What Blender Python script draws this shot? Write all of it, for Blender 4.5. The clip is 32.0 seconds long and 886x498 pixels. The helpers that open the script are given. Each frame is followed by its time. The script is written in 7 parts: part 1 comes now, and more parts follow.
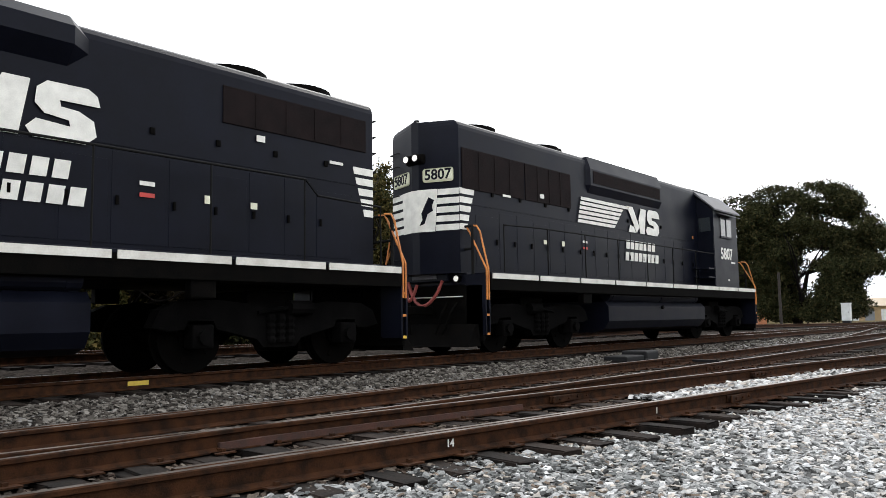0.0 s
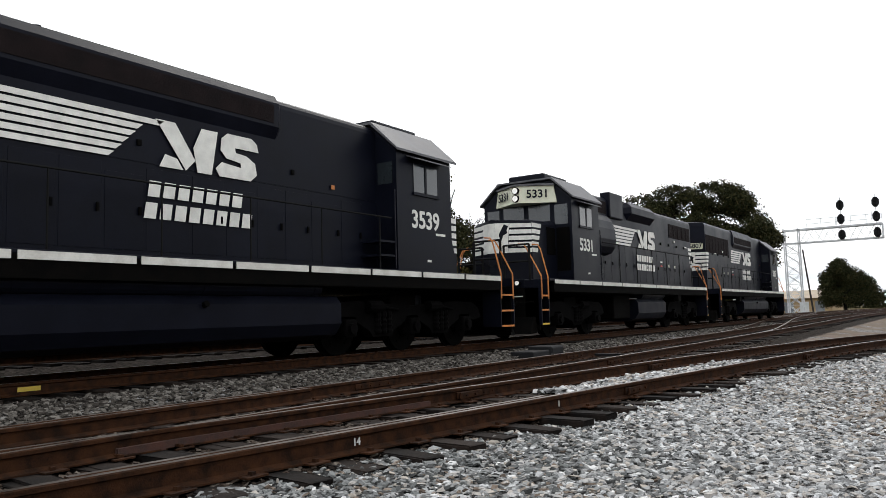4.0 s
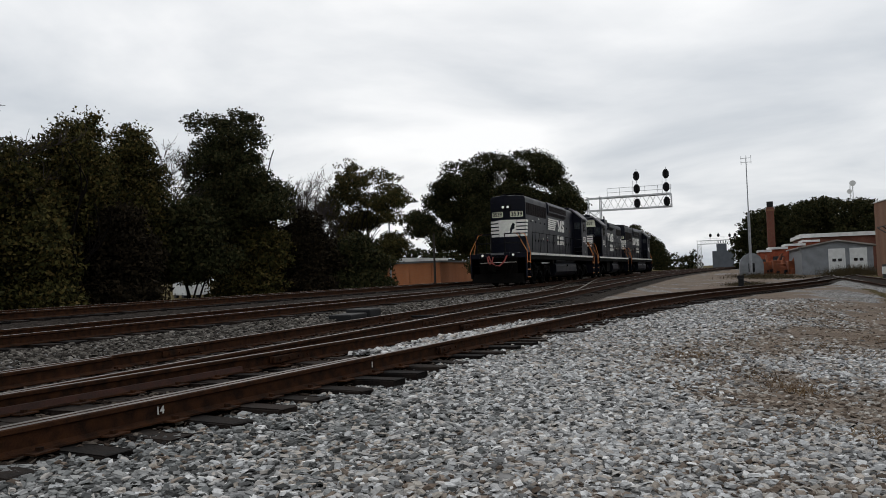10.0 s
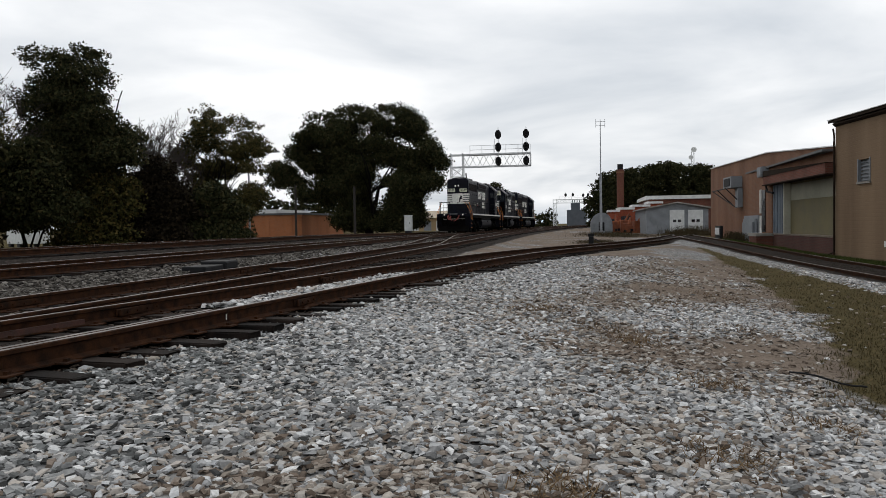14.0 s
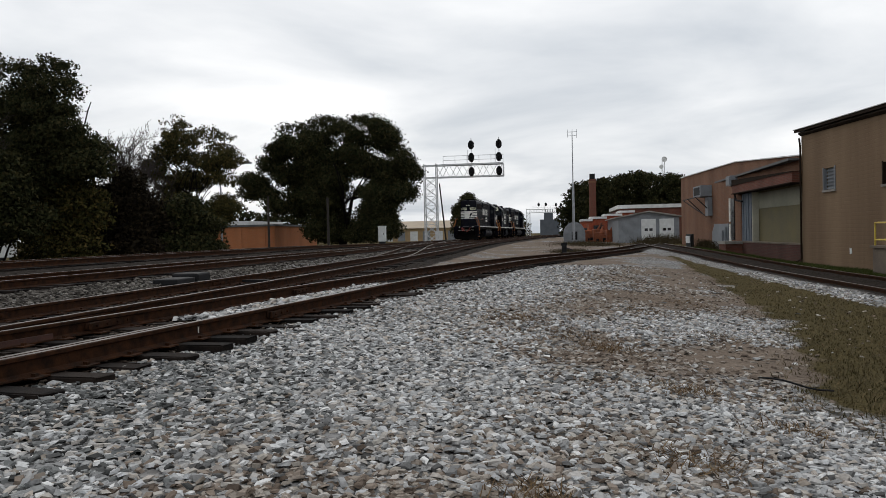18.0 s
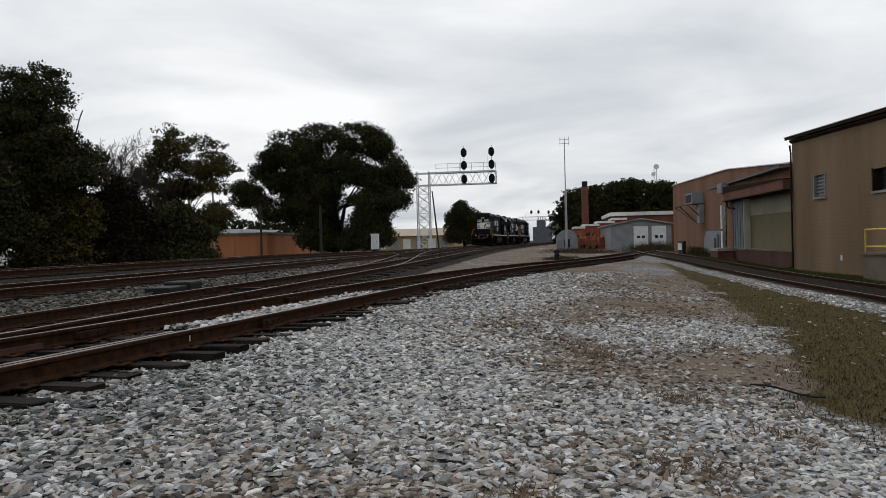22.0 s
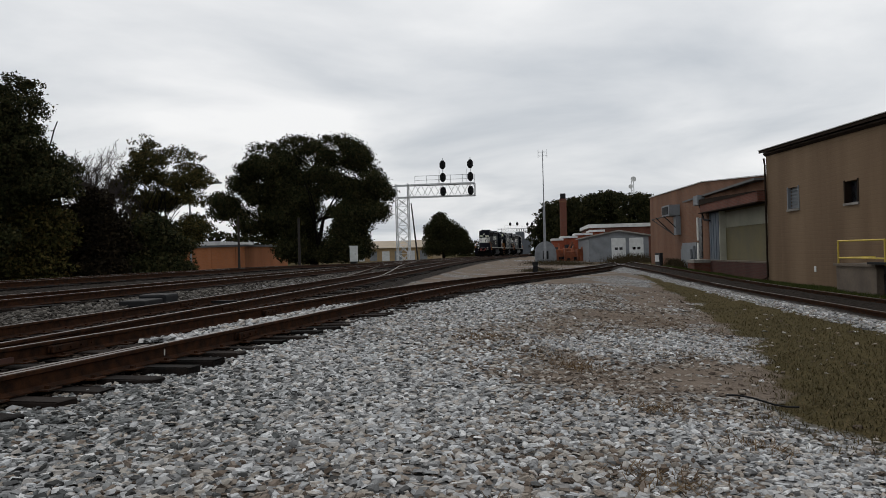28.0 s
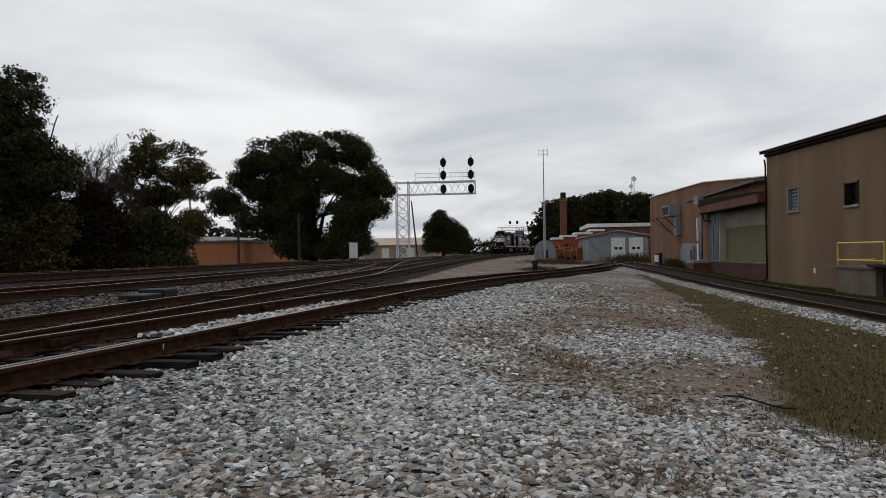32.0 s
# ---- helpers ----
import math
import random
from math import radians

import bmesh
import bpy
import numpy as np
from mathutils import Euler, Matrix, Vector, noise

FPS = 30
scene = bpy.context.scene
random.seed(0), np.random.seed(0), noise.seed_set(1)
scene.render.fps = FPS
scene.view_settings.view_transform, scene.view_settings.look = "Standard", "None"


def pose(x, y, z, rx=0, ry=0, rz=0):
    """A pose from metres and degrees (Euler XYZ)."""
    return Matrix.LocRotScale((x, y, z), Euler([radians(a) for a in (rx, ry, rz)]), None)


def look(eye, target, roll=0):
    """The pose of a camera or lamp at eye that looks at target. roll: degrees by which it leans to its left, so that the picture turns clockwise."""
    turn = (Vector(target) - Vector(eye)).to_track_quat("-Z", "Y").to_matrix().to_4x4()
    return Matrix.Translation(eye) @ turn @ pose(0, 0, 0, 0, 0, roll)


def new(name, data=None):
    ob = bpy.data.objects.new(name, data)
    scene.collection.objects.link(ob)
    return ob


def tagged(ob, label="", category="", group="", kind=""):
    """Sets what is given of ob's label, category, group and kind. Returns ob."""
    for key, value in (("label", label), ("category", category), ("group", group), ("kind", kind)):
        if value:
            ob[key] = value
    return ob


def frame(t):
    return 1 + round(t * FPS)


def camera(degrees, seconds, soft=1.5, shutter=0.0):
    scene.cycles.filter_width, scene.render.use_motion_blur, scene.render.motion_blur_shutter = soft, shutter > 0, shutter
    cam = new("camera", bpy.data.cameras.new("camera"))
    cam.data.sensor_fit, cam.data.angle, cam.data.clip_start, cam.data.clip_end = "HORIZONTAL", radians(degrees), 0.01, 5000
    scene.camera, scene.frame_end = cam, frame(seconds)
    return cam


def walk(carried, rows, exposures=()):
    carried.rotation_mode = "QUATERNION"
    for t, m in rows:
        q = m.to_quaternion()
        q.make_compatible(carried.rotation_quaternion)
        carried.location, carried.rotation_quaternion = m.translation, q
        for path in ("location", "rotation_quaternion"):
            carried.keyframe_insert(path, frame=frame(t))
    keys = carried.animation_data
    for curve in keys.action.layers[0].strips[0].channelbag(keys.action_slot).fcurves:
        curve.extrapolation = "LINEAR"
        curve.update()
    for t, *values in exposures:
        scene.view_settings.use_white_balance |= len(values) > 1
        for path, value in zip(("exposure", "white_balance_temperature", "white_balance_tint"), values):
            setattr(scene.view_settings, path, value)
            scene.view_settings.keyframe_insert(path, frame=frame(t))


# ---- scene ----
cam = camera(60.13, 32.0, soft=0.6)
PATH = [
    (0, pose(-0.201, 0.044, 1.060, 95.38, 0.92, 40.59)),
    (0.5, pose(-0.192, 0.041, 1.062, 95.43, 0.57, 40.25)),
    (1, pose(-0.184, 0.038, 1.064, 95.19, 0.82, 39.32)),
    (1.5, pose(-0.176, 0.034, 1.065, 95.10, 0.89, 38.56)),
    (2, pose(-0.170, 0.029, 1.066, 95.06, 0.85, 37.05)),
    (2.5, pose(-0.168, 0.026, 1.066, 95.31, 1.15, 36.09)),
    (4.5, pose(-0.130, 0.024, 1.066, 94.62, 1.96, 33.42)),
    (5, pose(-0.126, 0.022, 1.066, 93.61, 2.84, 33.24)),
    (5.5, pose(-0.121, 0.021, 1.067, 94.66, 3.54, 33.26)),
    (6, pose(-0.111, 0.020, 1.068, 93.79, 3.30, 31.55)),
    (6.5, pose(-0.096, 0.020, 1.068, 93.51, 3.71, 29.10)),
    (7, pose(-0.082, 0.020, 1.067, 93.50, 2.50, 25.83)),
    (7.5, pose(-0.074, 0.021, 1.065, 93.18, 2.77, 23.84)),
    (8, pose(-0.069, 0.022, 1.063, 93.00, 2.48, 22.58)),
    (8.5, pose(-0.067, 0.022, 1.062, 92.56, 2.33, 22.07)),
    (9, pose(-0.067, 0.023, 1.062, 92.11, 2.19, 21.24)),
    (9.5, pose(-0.064, 0.025, 1.061, 92.08, 2.15, 20.70)),
    (10, pose(-0.060, 0.029, 1.060, 91.90, 1.98, 20.66)),
    (10.5, pose(-0.054, 0.037, 1.058, 91.86, 2.02, 20.30)),
    (11, pose(-0.050, 0.044, 1.056, 91.54, 1.41, 16.73)),
    (11.5, pose(-0.047, 0.046, 1.054, 90.68, 0.86, 13.82)),
    (12, pose(-0.042, 0.043, 1.053, 90.38, 1.21, 11.31)),
    (12.5, pose(-0.034, 0.035, 1.052, 88.43, 1.25, 10.10)),
    (13, pose(-0.026, 0.024, 1.051, 88.43, 1.14, 9.59)),
    (13.5, pose(-0.019, 0.017, 1.051, 88.61, 1.03, 9.83)),
    (14, pose(-0.017, 0.014, 1.051, 88.21, 0.84, 10.43)),
    (14.5, pose(-0.018, 0.013, 1.051, 88.28, 1.04, 10.06)),
    (15, pose(-0.017, 0.009, 1.051, 88.69, 1.48, 8.97)),
    (15.5, pose(-0.016, 0.003, 1.051, 89.00, 1.47, 8.68)),
    (17.5, pose(-0.008, -0.006, 1.050, 89.12, 1.19, 8.05)),
    (18, pose(-0.007, -0.006, 1.049, 88.95, 1.27, 8.48)),
    (18.5, pose(-0.005, -0.006, 1.049, 88.89, 1.51, 8.72)),
    (19, pose(-0.003, -0.006, 1.049, 89.00, 1.39, 8.52)),
    (19.5, pose(-0.001, -0.005, 1.049, 89.30, 1.13, 8.03)),
    (20, pose(0.001, -0.004, 1.050, 89.25, 1.43, 8.10)),
    (20.5, pose(0.002, -0.004, 1.050, 89.29, 1.46, 7.93)),
    (21, pose(0.002, -0.004, 1.050, 89.61, 1.41, 7.99)),
    (21.5, pose(0.001, -0.004, 1.050, 89.81, 1.35, 7.85)),
    (22, pose(-0.000, -0.004, 1.050, 89.51, 1.39, 7.95)),
    (22.5, pose(-0.001, -0.004, 1.051, 89.49, 1.21, 7.97)),
    (23, pose(-0.002, -0.005, 1.051, 89.57, 1.26, 7.95)),
    (23.5, pose(-0.002, -0.005, 1.051, 89.84, 1.24, 7.69)),
    (24, pose(-0.000, -0.005, 1.051, 89.87, 1.66, 7.68)),
    (24.5, pose(0.002, -0.005, 1.051, 89.83, 1.62, 7.55)),
    (25, pose(0.004, -0.004, 1.051, 89.74, 1.62, 7.34)),
    (25.5, pose(0.007, -0.003, 1.051, 89.82, 1.34, 7.19)),
    (27.5, pose(0.010, -0.003, 1.051, 90.05, 1.47, 6.68)),
    (28, pose(0.016, -0.002, 1.050, 90.37, 1.48, 6.39)),
    (28.5, pose(0.020, -0.001, 1.050, 89.86, 1.73, 6.09)),
    (29, pose(0.022, -0.000, 1.049, 89.74, 1.78, 5.91)),
    (29.5, pose(0.022, 0.000, 1.049, 90.20, 1.85, 5.85)),
    (30, pose(0.022, -0.000, 1.050, 90.59, 1.74, 5.86)),
    (30.5, pose(0.020, -0.001, 1.050, 90.29, 1.80, 6.07)),
    (31, pose(0.018, -0.002, 1.050, 90.27, 1.76, 6.04)),
    (31.5, pose(0.016, -0.003, 1.050, 90.03, 1.25, 6.64)),
    (32, pose(0.014, -0.003, 1.050, 90.20, 0.86, 6.36)),
]
EXPOSURES = [(0, 1.22), (2, 1.12), (4.3, 0.62), (5, 0.52), (6, 0.48), (7, 0.13), (7.5, 0.02), (9, -0.10), (12, 0.00), (13, 0.04), (15, 0.02), (19, -0.03), (23, -0.13), (28, -0.22), (32, -0.24)]
walk(cam, PATH, EXPOSURES)

# ---------- sky and light ----------
SUN_EL, SUN_AZ = 48.0, 25.0      # degrees; azimuth measured from +y to the left


def make_world():
    world = bpy.data.worlds.new("overcast_sky")
    scene.world = world
    world.use_nodes = True
    nt = world.node_tree
    nt.nodes.clear()
    out = nt.nodes.new("ShaderNodeOutputWorld")
    bg = nt.nodes.new("ShaderNodeBackground")
    sky = nt.nodes.new("ShaderNodeTexSky")
    sky.sky_type = "NISHITA"
    sky.sun_disc = False
    sky.sun_elevation = radians(SUN_EL)
    sky.sun_rotation = radians(-SUN_AZ)
    sky.air_density, sky.dust_density = 1.0, 4.0
    co = nt.nodes.new("ShaderNodeTexCoord")
    sep = nt.nodes.new("ShaderNodeSeparateXYZ")
    nt.links.new(co.outputs["Generated"], sep.inputs[0])
    # cloud deck projected on a plane high above: direction / z
    zc = nt.nodes.new("ShaderNodeMath"); zc.operation = "MAXIMUM"; zc.inputs[1].default_value = 0.0
    nt.links.new(sep.outputs["Z"], zc.inputs[0])
    za = nt.nodes.new("ShaderNodeMath"); za.operation = "ADD"; za.inputs[1].default_value = 0.16
    nt.links.new(zc.outputs[0], za.inputs[0])
    dv = nt.nodes.new("ShaderNodeVectorMath"); dv.operation = "DIVIDE"
    cz = nt.nodes.new("ShaderNodeCombineXYZ")
    for i in range(3):
        nt.links.new(za.outputs[0], cz.inputs[i])
    nt.links.new(co.outputs["Generated"], dv.inputs[0])
    nt.links.new(cz.outputs[0], dv.inputs[1])
    n1 = nt.nodes.new("ShaderNodeTexNoise")
    n1.inputs["Scale"].default_value, n1.inputs["Detail"].default_value, n1.inputs["Roughness"].default_value = 0.9, 6.0, 0.5
    n1.inputs["Distortion"].default_value = 0.4
    nt.links.new(dv.outputs[0], n1.inputs["Vector"])
    ramp = nt.nodes.new("ShaderNodeValToRGB")
    ramp.color_ramp.elements[0].position, ramp.color_ramp.elements[0].color = 0.30, (0.58, 0.63, 0.69, 1)
    ramp.color_ramp.elements[1].position, ramp.color_ramp.elements[1].color = 0.66, (1.06, 1.07, 1.08, 1)
    nt.links.new(n1.outputs["Fac"], ramp.inputs[0])
    # the clouds scatter a share of the sky's own light
    mix = nt.nodes.new("ShaderNodeMix"); mix.data_type = "RGBA"
    mix.inputs["Factor"].default_value = 0.93
    sc = nt.nodes.new("ShaderNodeVectorMath"); sc.operation = "SCALE"; sc.inputs["Scale"].default_value = 0.10
    nt.links.new(sky.outputs[0], sc.inputs[0])
    nt.links.new(sc.outputs[0], mix.inputs["A"])
    nt.links.new(ramp.outputs[0], mix.inputs["B"])
    nt.links.new(mix.outputs["Result"], bg.inputs["Color"])
    bg.inputs["Strength"].default_value = 1.0
    nt.links.new(bg.outputs[0], out.inputs[0])


make_world()
sun = new("sun", bpy.data.lights.new("sun", "SUN"))
sun.data.energy, sun.data.angle, sun.data.color = 0.7, radians(25), (1.0, 0.97, 0.92)
sun.matrix_world = look((0, 0, 0), (math.sin(radians(SUN_AZ)), -math.cos(radians(SUN_AZ)), -math.tan(radians(SUN_EL))))

# ---------- materials ----------
MATS = {}


def mat(name, color, color2=None, rough=0.7, metal=0.0, scale=6.0, bump=0.2, fine=60.0, spec=0.5, emit=0.0, vary=0.0):
    """A surface with two scales of colour change and a fine relief, in metres of its own object."""
    if name in MATS:
        return MATS[name]
    m = bpy.data.materials.new(name)
    m.use_nodes = True
    nt = m.node_tree
    b = nt.nodes["Principled BSDF"]
    b.inputs["Metallic"].default_value = metal
    b.inputs["Specular IOR Level"].default_value = spec
    c2 = color2 or tuple(c * 0.7 for c in color)
    co = nt.nodes.new("ShaderNodeTexCoord")
    n1 = nt.nodes.new("ShaderNodeTexNoise")
    n1.inputs["Scale"].default_value, n1.inputs["Detail"].default_value = scale, 5.0
    n2 = nt.nodes.new("ShaderNodeTexNoise")
    n2.inputs["Scale"].default_value, n2.inputs["Detail"].default_value = fine, 3.0
    for n in (n1, n2):
        nt.links.new(co.outputs["Object"], n.inputs["Vector"])
    ramp = nt.nodes.new("ShaderNodeValToRGB")
    ramp.color_ramp.elements[0].position, ramp.color_ramp.elements[1].position = 0.32, 0.68
    ramp.color_ramp.elements[0].color, ramp.color_ramp.elements[1].color = (*c2, 1), (*color, 1)
    add = nt.nodes.new("ShaderNodeMath"); add.operation = "MULTIPLY_ADD"
    add.inputs[1].default_value, add.inputs[2].default_value = 0.35, -0.17
    nt.links.new(n2.outputs["Fac"], add.inputs[0])
    ad2 = nt.nodes.new("ShaderNodeMath"); ad2.operation = "ADD"
    nt.links.new(n1.outputs["Fac"], ad2.inputs[0]); nt.links.new(add.outputs[0], ad2.inputs[1])
    last = ad2
    if vary:
        info = nt.nodes.new("ShaderNodeObjectInfo")
        v = nt.nodes.new("ShaderNodeMath"); v.operation = "MULTIPLY_ADD"
        v.inputs[1].default_value, v.inputs[2].default_value = vary, -vary / 2
        nt.links.new(info.outputs["Random"], v.inputs[0])
        s = nt.nodes.new("ShaderNodeMath"); s.operation = "ADD"
        nt.links.new(ad2.outputs[0], s.inputs[0]); nt.links.new(v.outputs[0], s.inputs[1])
        last = s
    nt.links.new(last.outputs[0], ramp.inputs[0])
    nt.links.new(ramp.outputs[0], b.inputs["Base Color"])
    rr = nt.nodes.new("ShaderNodeMath"); rr.operation = "MULTIPLY_ADD"; rr.use_clamp = True
    rr.inputs[1].default_value, rr.inputs[2].default_value = 0.3, rough - 0.15
    nt.links.new(n1.outputs["Fac"], rr.inputs[0]); nt.links.new(rr.outputs[0], b.inputs["Roughness"])
    if bump:
        bp = nt.nodes.new("ShaderNodeBump")
        bp.inputs["Strength"].default_value, bp.inputs["Distance"].default_value = bump, 0.01
        nt.links.new(n2.outputs["Fac"], bp.inputs["Height"]); nt.links.new(bp.outputs[0], b.inputs["Normal"])
    if emit:
        b.inputs["Emission Color"].default_value = (*color, 1)
        b.inputs["Emission Strength"].default_value = emit
    MATS[name] = m
    return m


def island_mat(name, colors, rough=0.9, bump=0.3, fine=40.0, spec=0.12):
    """For joined small pieces: each island takes its own shade from the given colours."""
    m = bpy.data.materials.new(name)
    m.use_nodes = True
    nt = m.node_tree
    b = nt.nodes["Principled BSDF"]
    b.inputs["Roughness"].default_value = rough
    b.inputs["Specular IOR Level"].default_value = spec
    geo = nt.nodes.new("ShaderNodeNewGeometry")
    ramp = nt.nodes.new("ShaderNodeValToRGB")
    el = ramp.color_ramp.elements
    while len(el) < len(colors):
        el.new(0.5)
    for i, c in enumerate(colors):
        el[i].position, el[i].color = i / (len(colors) - 1), (*c, 1)
    nt.links.new(geo.outputs["Random Per Island"], ramp.inputs[0])
    co = nt.nodes.new("ShaderNodeTexCoord")
    n = nt.nodes.new("ShaderNodeTexNoise")
    n.inputs["Scale"].default_value, n.inputs["Detail"].default_value = fine, 3.0
    nt.links.new(co.outputs["Object"], n.inputs["Vector"])
    mul = nt.nodes.new("ShaderNodeMix"); mul.data_type = "RGBA"; mul.blend_type = "MULTIPLY"
    mul.inputs["Factor"].default_value = 0.5
    nt.links.new(ramp.outputs[0], mul.inputs["A"]); nt.links.new(n.outputs["Fac"], mul.inputs["B"])
    nt.links.new(mul.outputs["Result"], b.inputs["Base Color"])
    if bump:
        bp = nt.nodes.new("ShaderNodeBump")
        bp.inputs["Strength"].default_value, bp.inputs["Distance"].default_value = bump, 0.01
        nt.links.new(n.outputs["Fac"], bp.inputs["Height"]); nt.links.new(bp.outputs[0], b.inputs["Normal"])
    MATS[name] = m
    return m


# ---------- mesh tools ----------
def link(name, bm, material, parent=None, label="", smooth=False):
    me = bpy.data.meshes.new(name)
    bm.normal_update()
    bm.to_mesh(me)
    bm.free()
    if material:
        me.materials.append(material)
    if smooth:
        me.polygons.foreach_set("use_smooth", [True] * len(me.polygons))
    ob = new(name, me)
    if parent:
        ob.parent = parent
    return tagged(ob, label)


def part(name, bm, material, parent, label="", smooth=False):
    return link(name, bm, material, parent, label, smooth)


def mesh_from(name, verts, faces, material, parent=None, label="", smooth=False):
    me = bpy.data.meshes.new(name)
    me.from_pydata([tuple(v) for v in verts], [], faces)
    me.update()
    if material:
        me.materials.append(material)
    if smooth:
        me.polygons.foreach_set("use_smooth", [True] * len(me.polygons))
    ob = new(name, me)
    if parent:
        ob.parent = parent
    return tagged(ob, label)


def share(name, ob, m, parent=None, label=""):
    """Another object on ob's mesh, at the pose m."""
    o = new(name, ob.data)
    o.matrix_basis = m
    if parent:
        o.parent = parent
    return tagged(o, label)


def empty(name, m=None):
    ob = new(name)
    ob.empty_display_size = 0.2
    if m:
        ob.matrix_basis = m
    return ob


def add_box(bm, x0, x1, y0, y1, z0, z1, bevel=0.0, m=None):
    r = bmesh.ops.create_cube(bm, size=1.0, matrix=Matrix.Translation(((x0 + x1) / 2, (y0 + y1) / 2, (z0 + z1) / 2)) @ Matrix.Diagonal((x1 - x0, y1 - y0, z1 - z0, 1)))
    vs = r["verts"]
    if bevel:
        es = list({e for v in vs for e in v.link_edges})
        br = bmesh.ops.bevel(bm, geom=es, offset=bevel, segments=2, affect="EDGES", profile=0.5)
        vs = list({v for f in br["faces"] for v in f.verts} | {v for v in vs if v.is_valid})
    if m:
        bmesh.ops.transform(bm, matrix=m, verts=[v for v in vs if v.is_valid])
    return bm


def box(x0, x1, y0, y1, z0, z1, bevel=0.0, m=None):
    return add_box(bmesh.new(), x0, x1, y0, y1, z0, z1, bevel, m)


def add_tube(bm, pts, r, seg=6, r2=None, caps=True):
    """A round bar through pts."""
    pts = [Vector(p) for p in pts]
    rings = []
    n = len(pts)
    for i, p in enumerate(pts):
        d = (pts[min(i + 1, n - 1)] - pts[max(i - 1, 0)]).normalized()
        a = d.orthogonal().normalized() if i == 0 else (a - d * a.dot(d)).normalized()
        b = d.cross(a)
        rr = r if r2 is None else r + (r2 - r) * i / (n - 1)
        rings.append([bm.verts.new(p + (a * math.cos(2 * math.pi * k / seg) + b * math.sin(2 * math.pi * k / seg)) * rr) for k in range(seg)])
    for q, w in zip(rings, rings[1:]):
        for k in range(seg):
            bm.faces.new((q[k], q[(k + 1) % seg], w[(k + 1) % seg], w[k]))
    if caps:
        bm.faces.new(rings[0][::-1]); bm.faces.new(rings[-1])
    return bm


def tube(pts, r, seg=6, r2=None):
    return add_tube(bmesh.new(), pts, r, seg, r2)


def add_loft(bm, sections, closed=True, caps=True):
    """Skin over equal rings of points."""
    rings = [[bm.verts.new(p) for p in s] for s in sections]
    for q, w in zip(rings, rings[1:]):
        n = len(q)
        for k in range(n if closed else n - 1):
            bm.faces.new((q[k], q[(k + 1) % n], w[(k + 1) % n], w[k]))
    if caps and closed:
        bm.faces.new(rings[0][::-1]); bm.faces.new(rings[-1])
    return bm


def prism(poly, axis, a, b):
    """A flat outline of 2D points pushed from a to b along the axis 'x', 'y' or 'z'."""
    def put(p, t):
        return {"x": (t, p[0], p[1]), "y": (p[0], t, p[1]), "z": (p[0], p[1], t)}[axis]
    bm = bmesh.new()
    add_loft(bm, [[put(p, a) for p in poly], [put(p, b) for p in poly]])
    bmesh.ops.recalc_face_normals(bm, faces=bm.faces)
    return bm


def lettering(name, text, size, m, material, parent, depth=0.004, align="CENTER"):
    cu = bpy.data.curves.new(name, "FONT")
    cu.body, cu.size, cu.extrude, cu.align_x, cu.align_y = text, size, depth, align, "CENTER"
    cu.resolution_u = 3
    cu.offset = size * 0.022
    tmp = bpy.data.objects.new(name, cu)
    me = bpy.data.meshes.new_from_object(tmp)
    bpy.data.objects.remove(tmp)
    me.materials.clear()
    me.materials.append(material)
    ob = new(name, me)
    ob.matrix_basis = m
    ob.parent = parent
    return ob


# ---------- the plan ----------
# metres; y runs along the main line, x to the right, z = 0 on the gravel underfoot
EYE = 1.05
Z_MAIN = EYE - 0.675            # rail tops
Z_NEAR = EYE - 0.83


def lerp_table(rows, v):
    if v <= rows[0][0]:
        (a, p), (b, q) = rows[0], rows[1]
    elif v >= rows[-1][0]:
        (a, p), (b, q) = rows[-2], rows[-1]
    else:
        for (a, p), (b, q) in zip(rows, rows[1:]):
            if a <= v <= b:
                break
    return p + (q - p) * (v - a) / (b - a)


def smooth_table(rows, v, w=2.5):
    return sum(lerp_table(rows, v + d * w) for d in (-1.5, -0.9, -0.3, 0.3, 0.9, 1.5)) / 6


def step01(v, a, b):
    u = min(1.0, max(0.0, (v - a) / (b - a)))
    return u * u * (3 - 2 * u)


def bend(y):
    return max(0.0, y - 50.0) ** 2 / 2500.0


def x_main(y):
    return -11.0 + bend(y)


def x_second(y):
    return -15.3 + bend(y)


NEAR_ROWS = [(-30, -9.0), (-10, -6.62), (0, -5.42), (10, -4.1), (16, -3.35), (22, -2.5), (29, -1.15), (38, 1.45), (46, 3.6), (54, 5.6), (75, 9.8), (120, 17)]
THIRD_ROWS = [(-30, -6.6), (-10, -6.45), (12, -6.38), (22, -6.46), (35, -6.5)]
SIDING_ROWS = [(-30, 6.2), (5, 7.6), (12, 7.5), (20, 7.52), (30, 7.35), (40, 7.15), (50, 6.9), (62, 7.4), (80, 10.8), (120, 19)]
CROSS_ROWS = [(24, -6.48), (30, -6.62), (40, -7.9), (50, -9.3), (60, -10.45), (70, -10.84), (80, -10.64)]
LINK_ROWS = [(58, -10.97), (66, -11.1), (76, -12.2), (86, -13.35), (96, -14.3), (104, -14.13)]


def x_near(y):
    return smooth_table(NEAR_ROWS, y)


def x_third(y):
    return smooth_table(THIRD_ROWS, min(y, 45.0)) + bend(y)


def x_siding(y):
    return smooth_table(SIDING_ROWS, y)


def x_cross(y):
    return smooth_table(CROSS_ROWS, y, 1.5)


def x_link(y):
    return smooth_table(LINK_ROWS, y, 1.5)


def z_near(y):
    return Z_NEAR - 0.20 * step01(y, 14, 48)


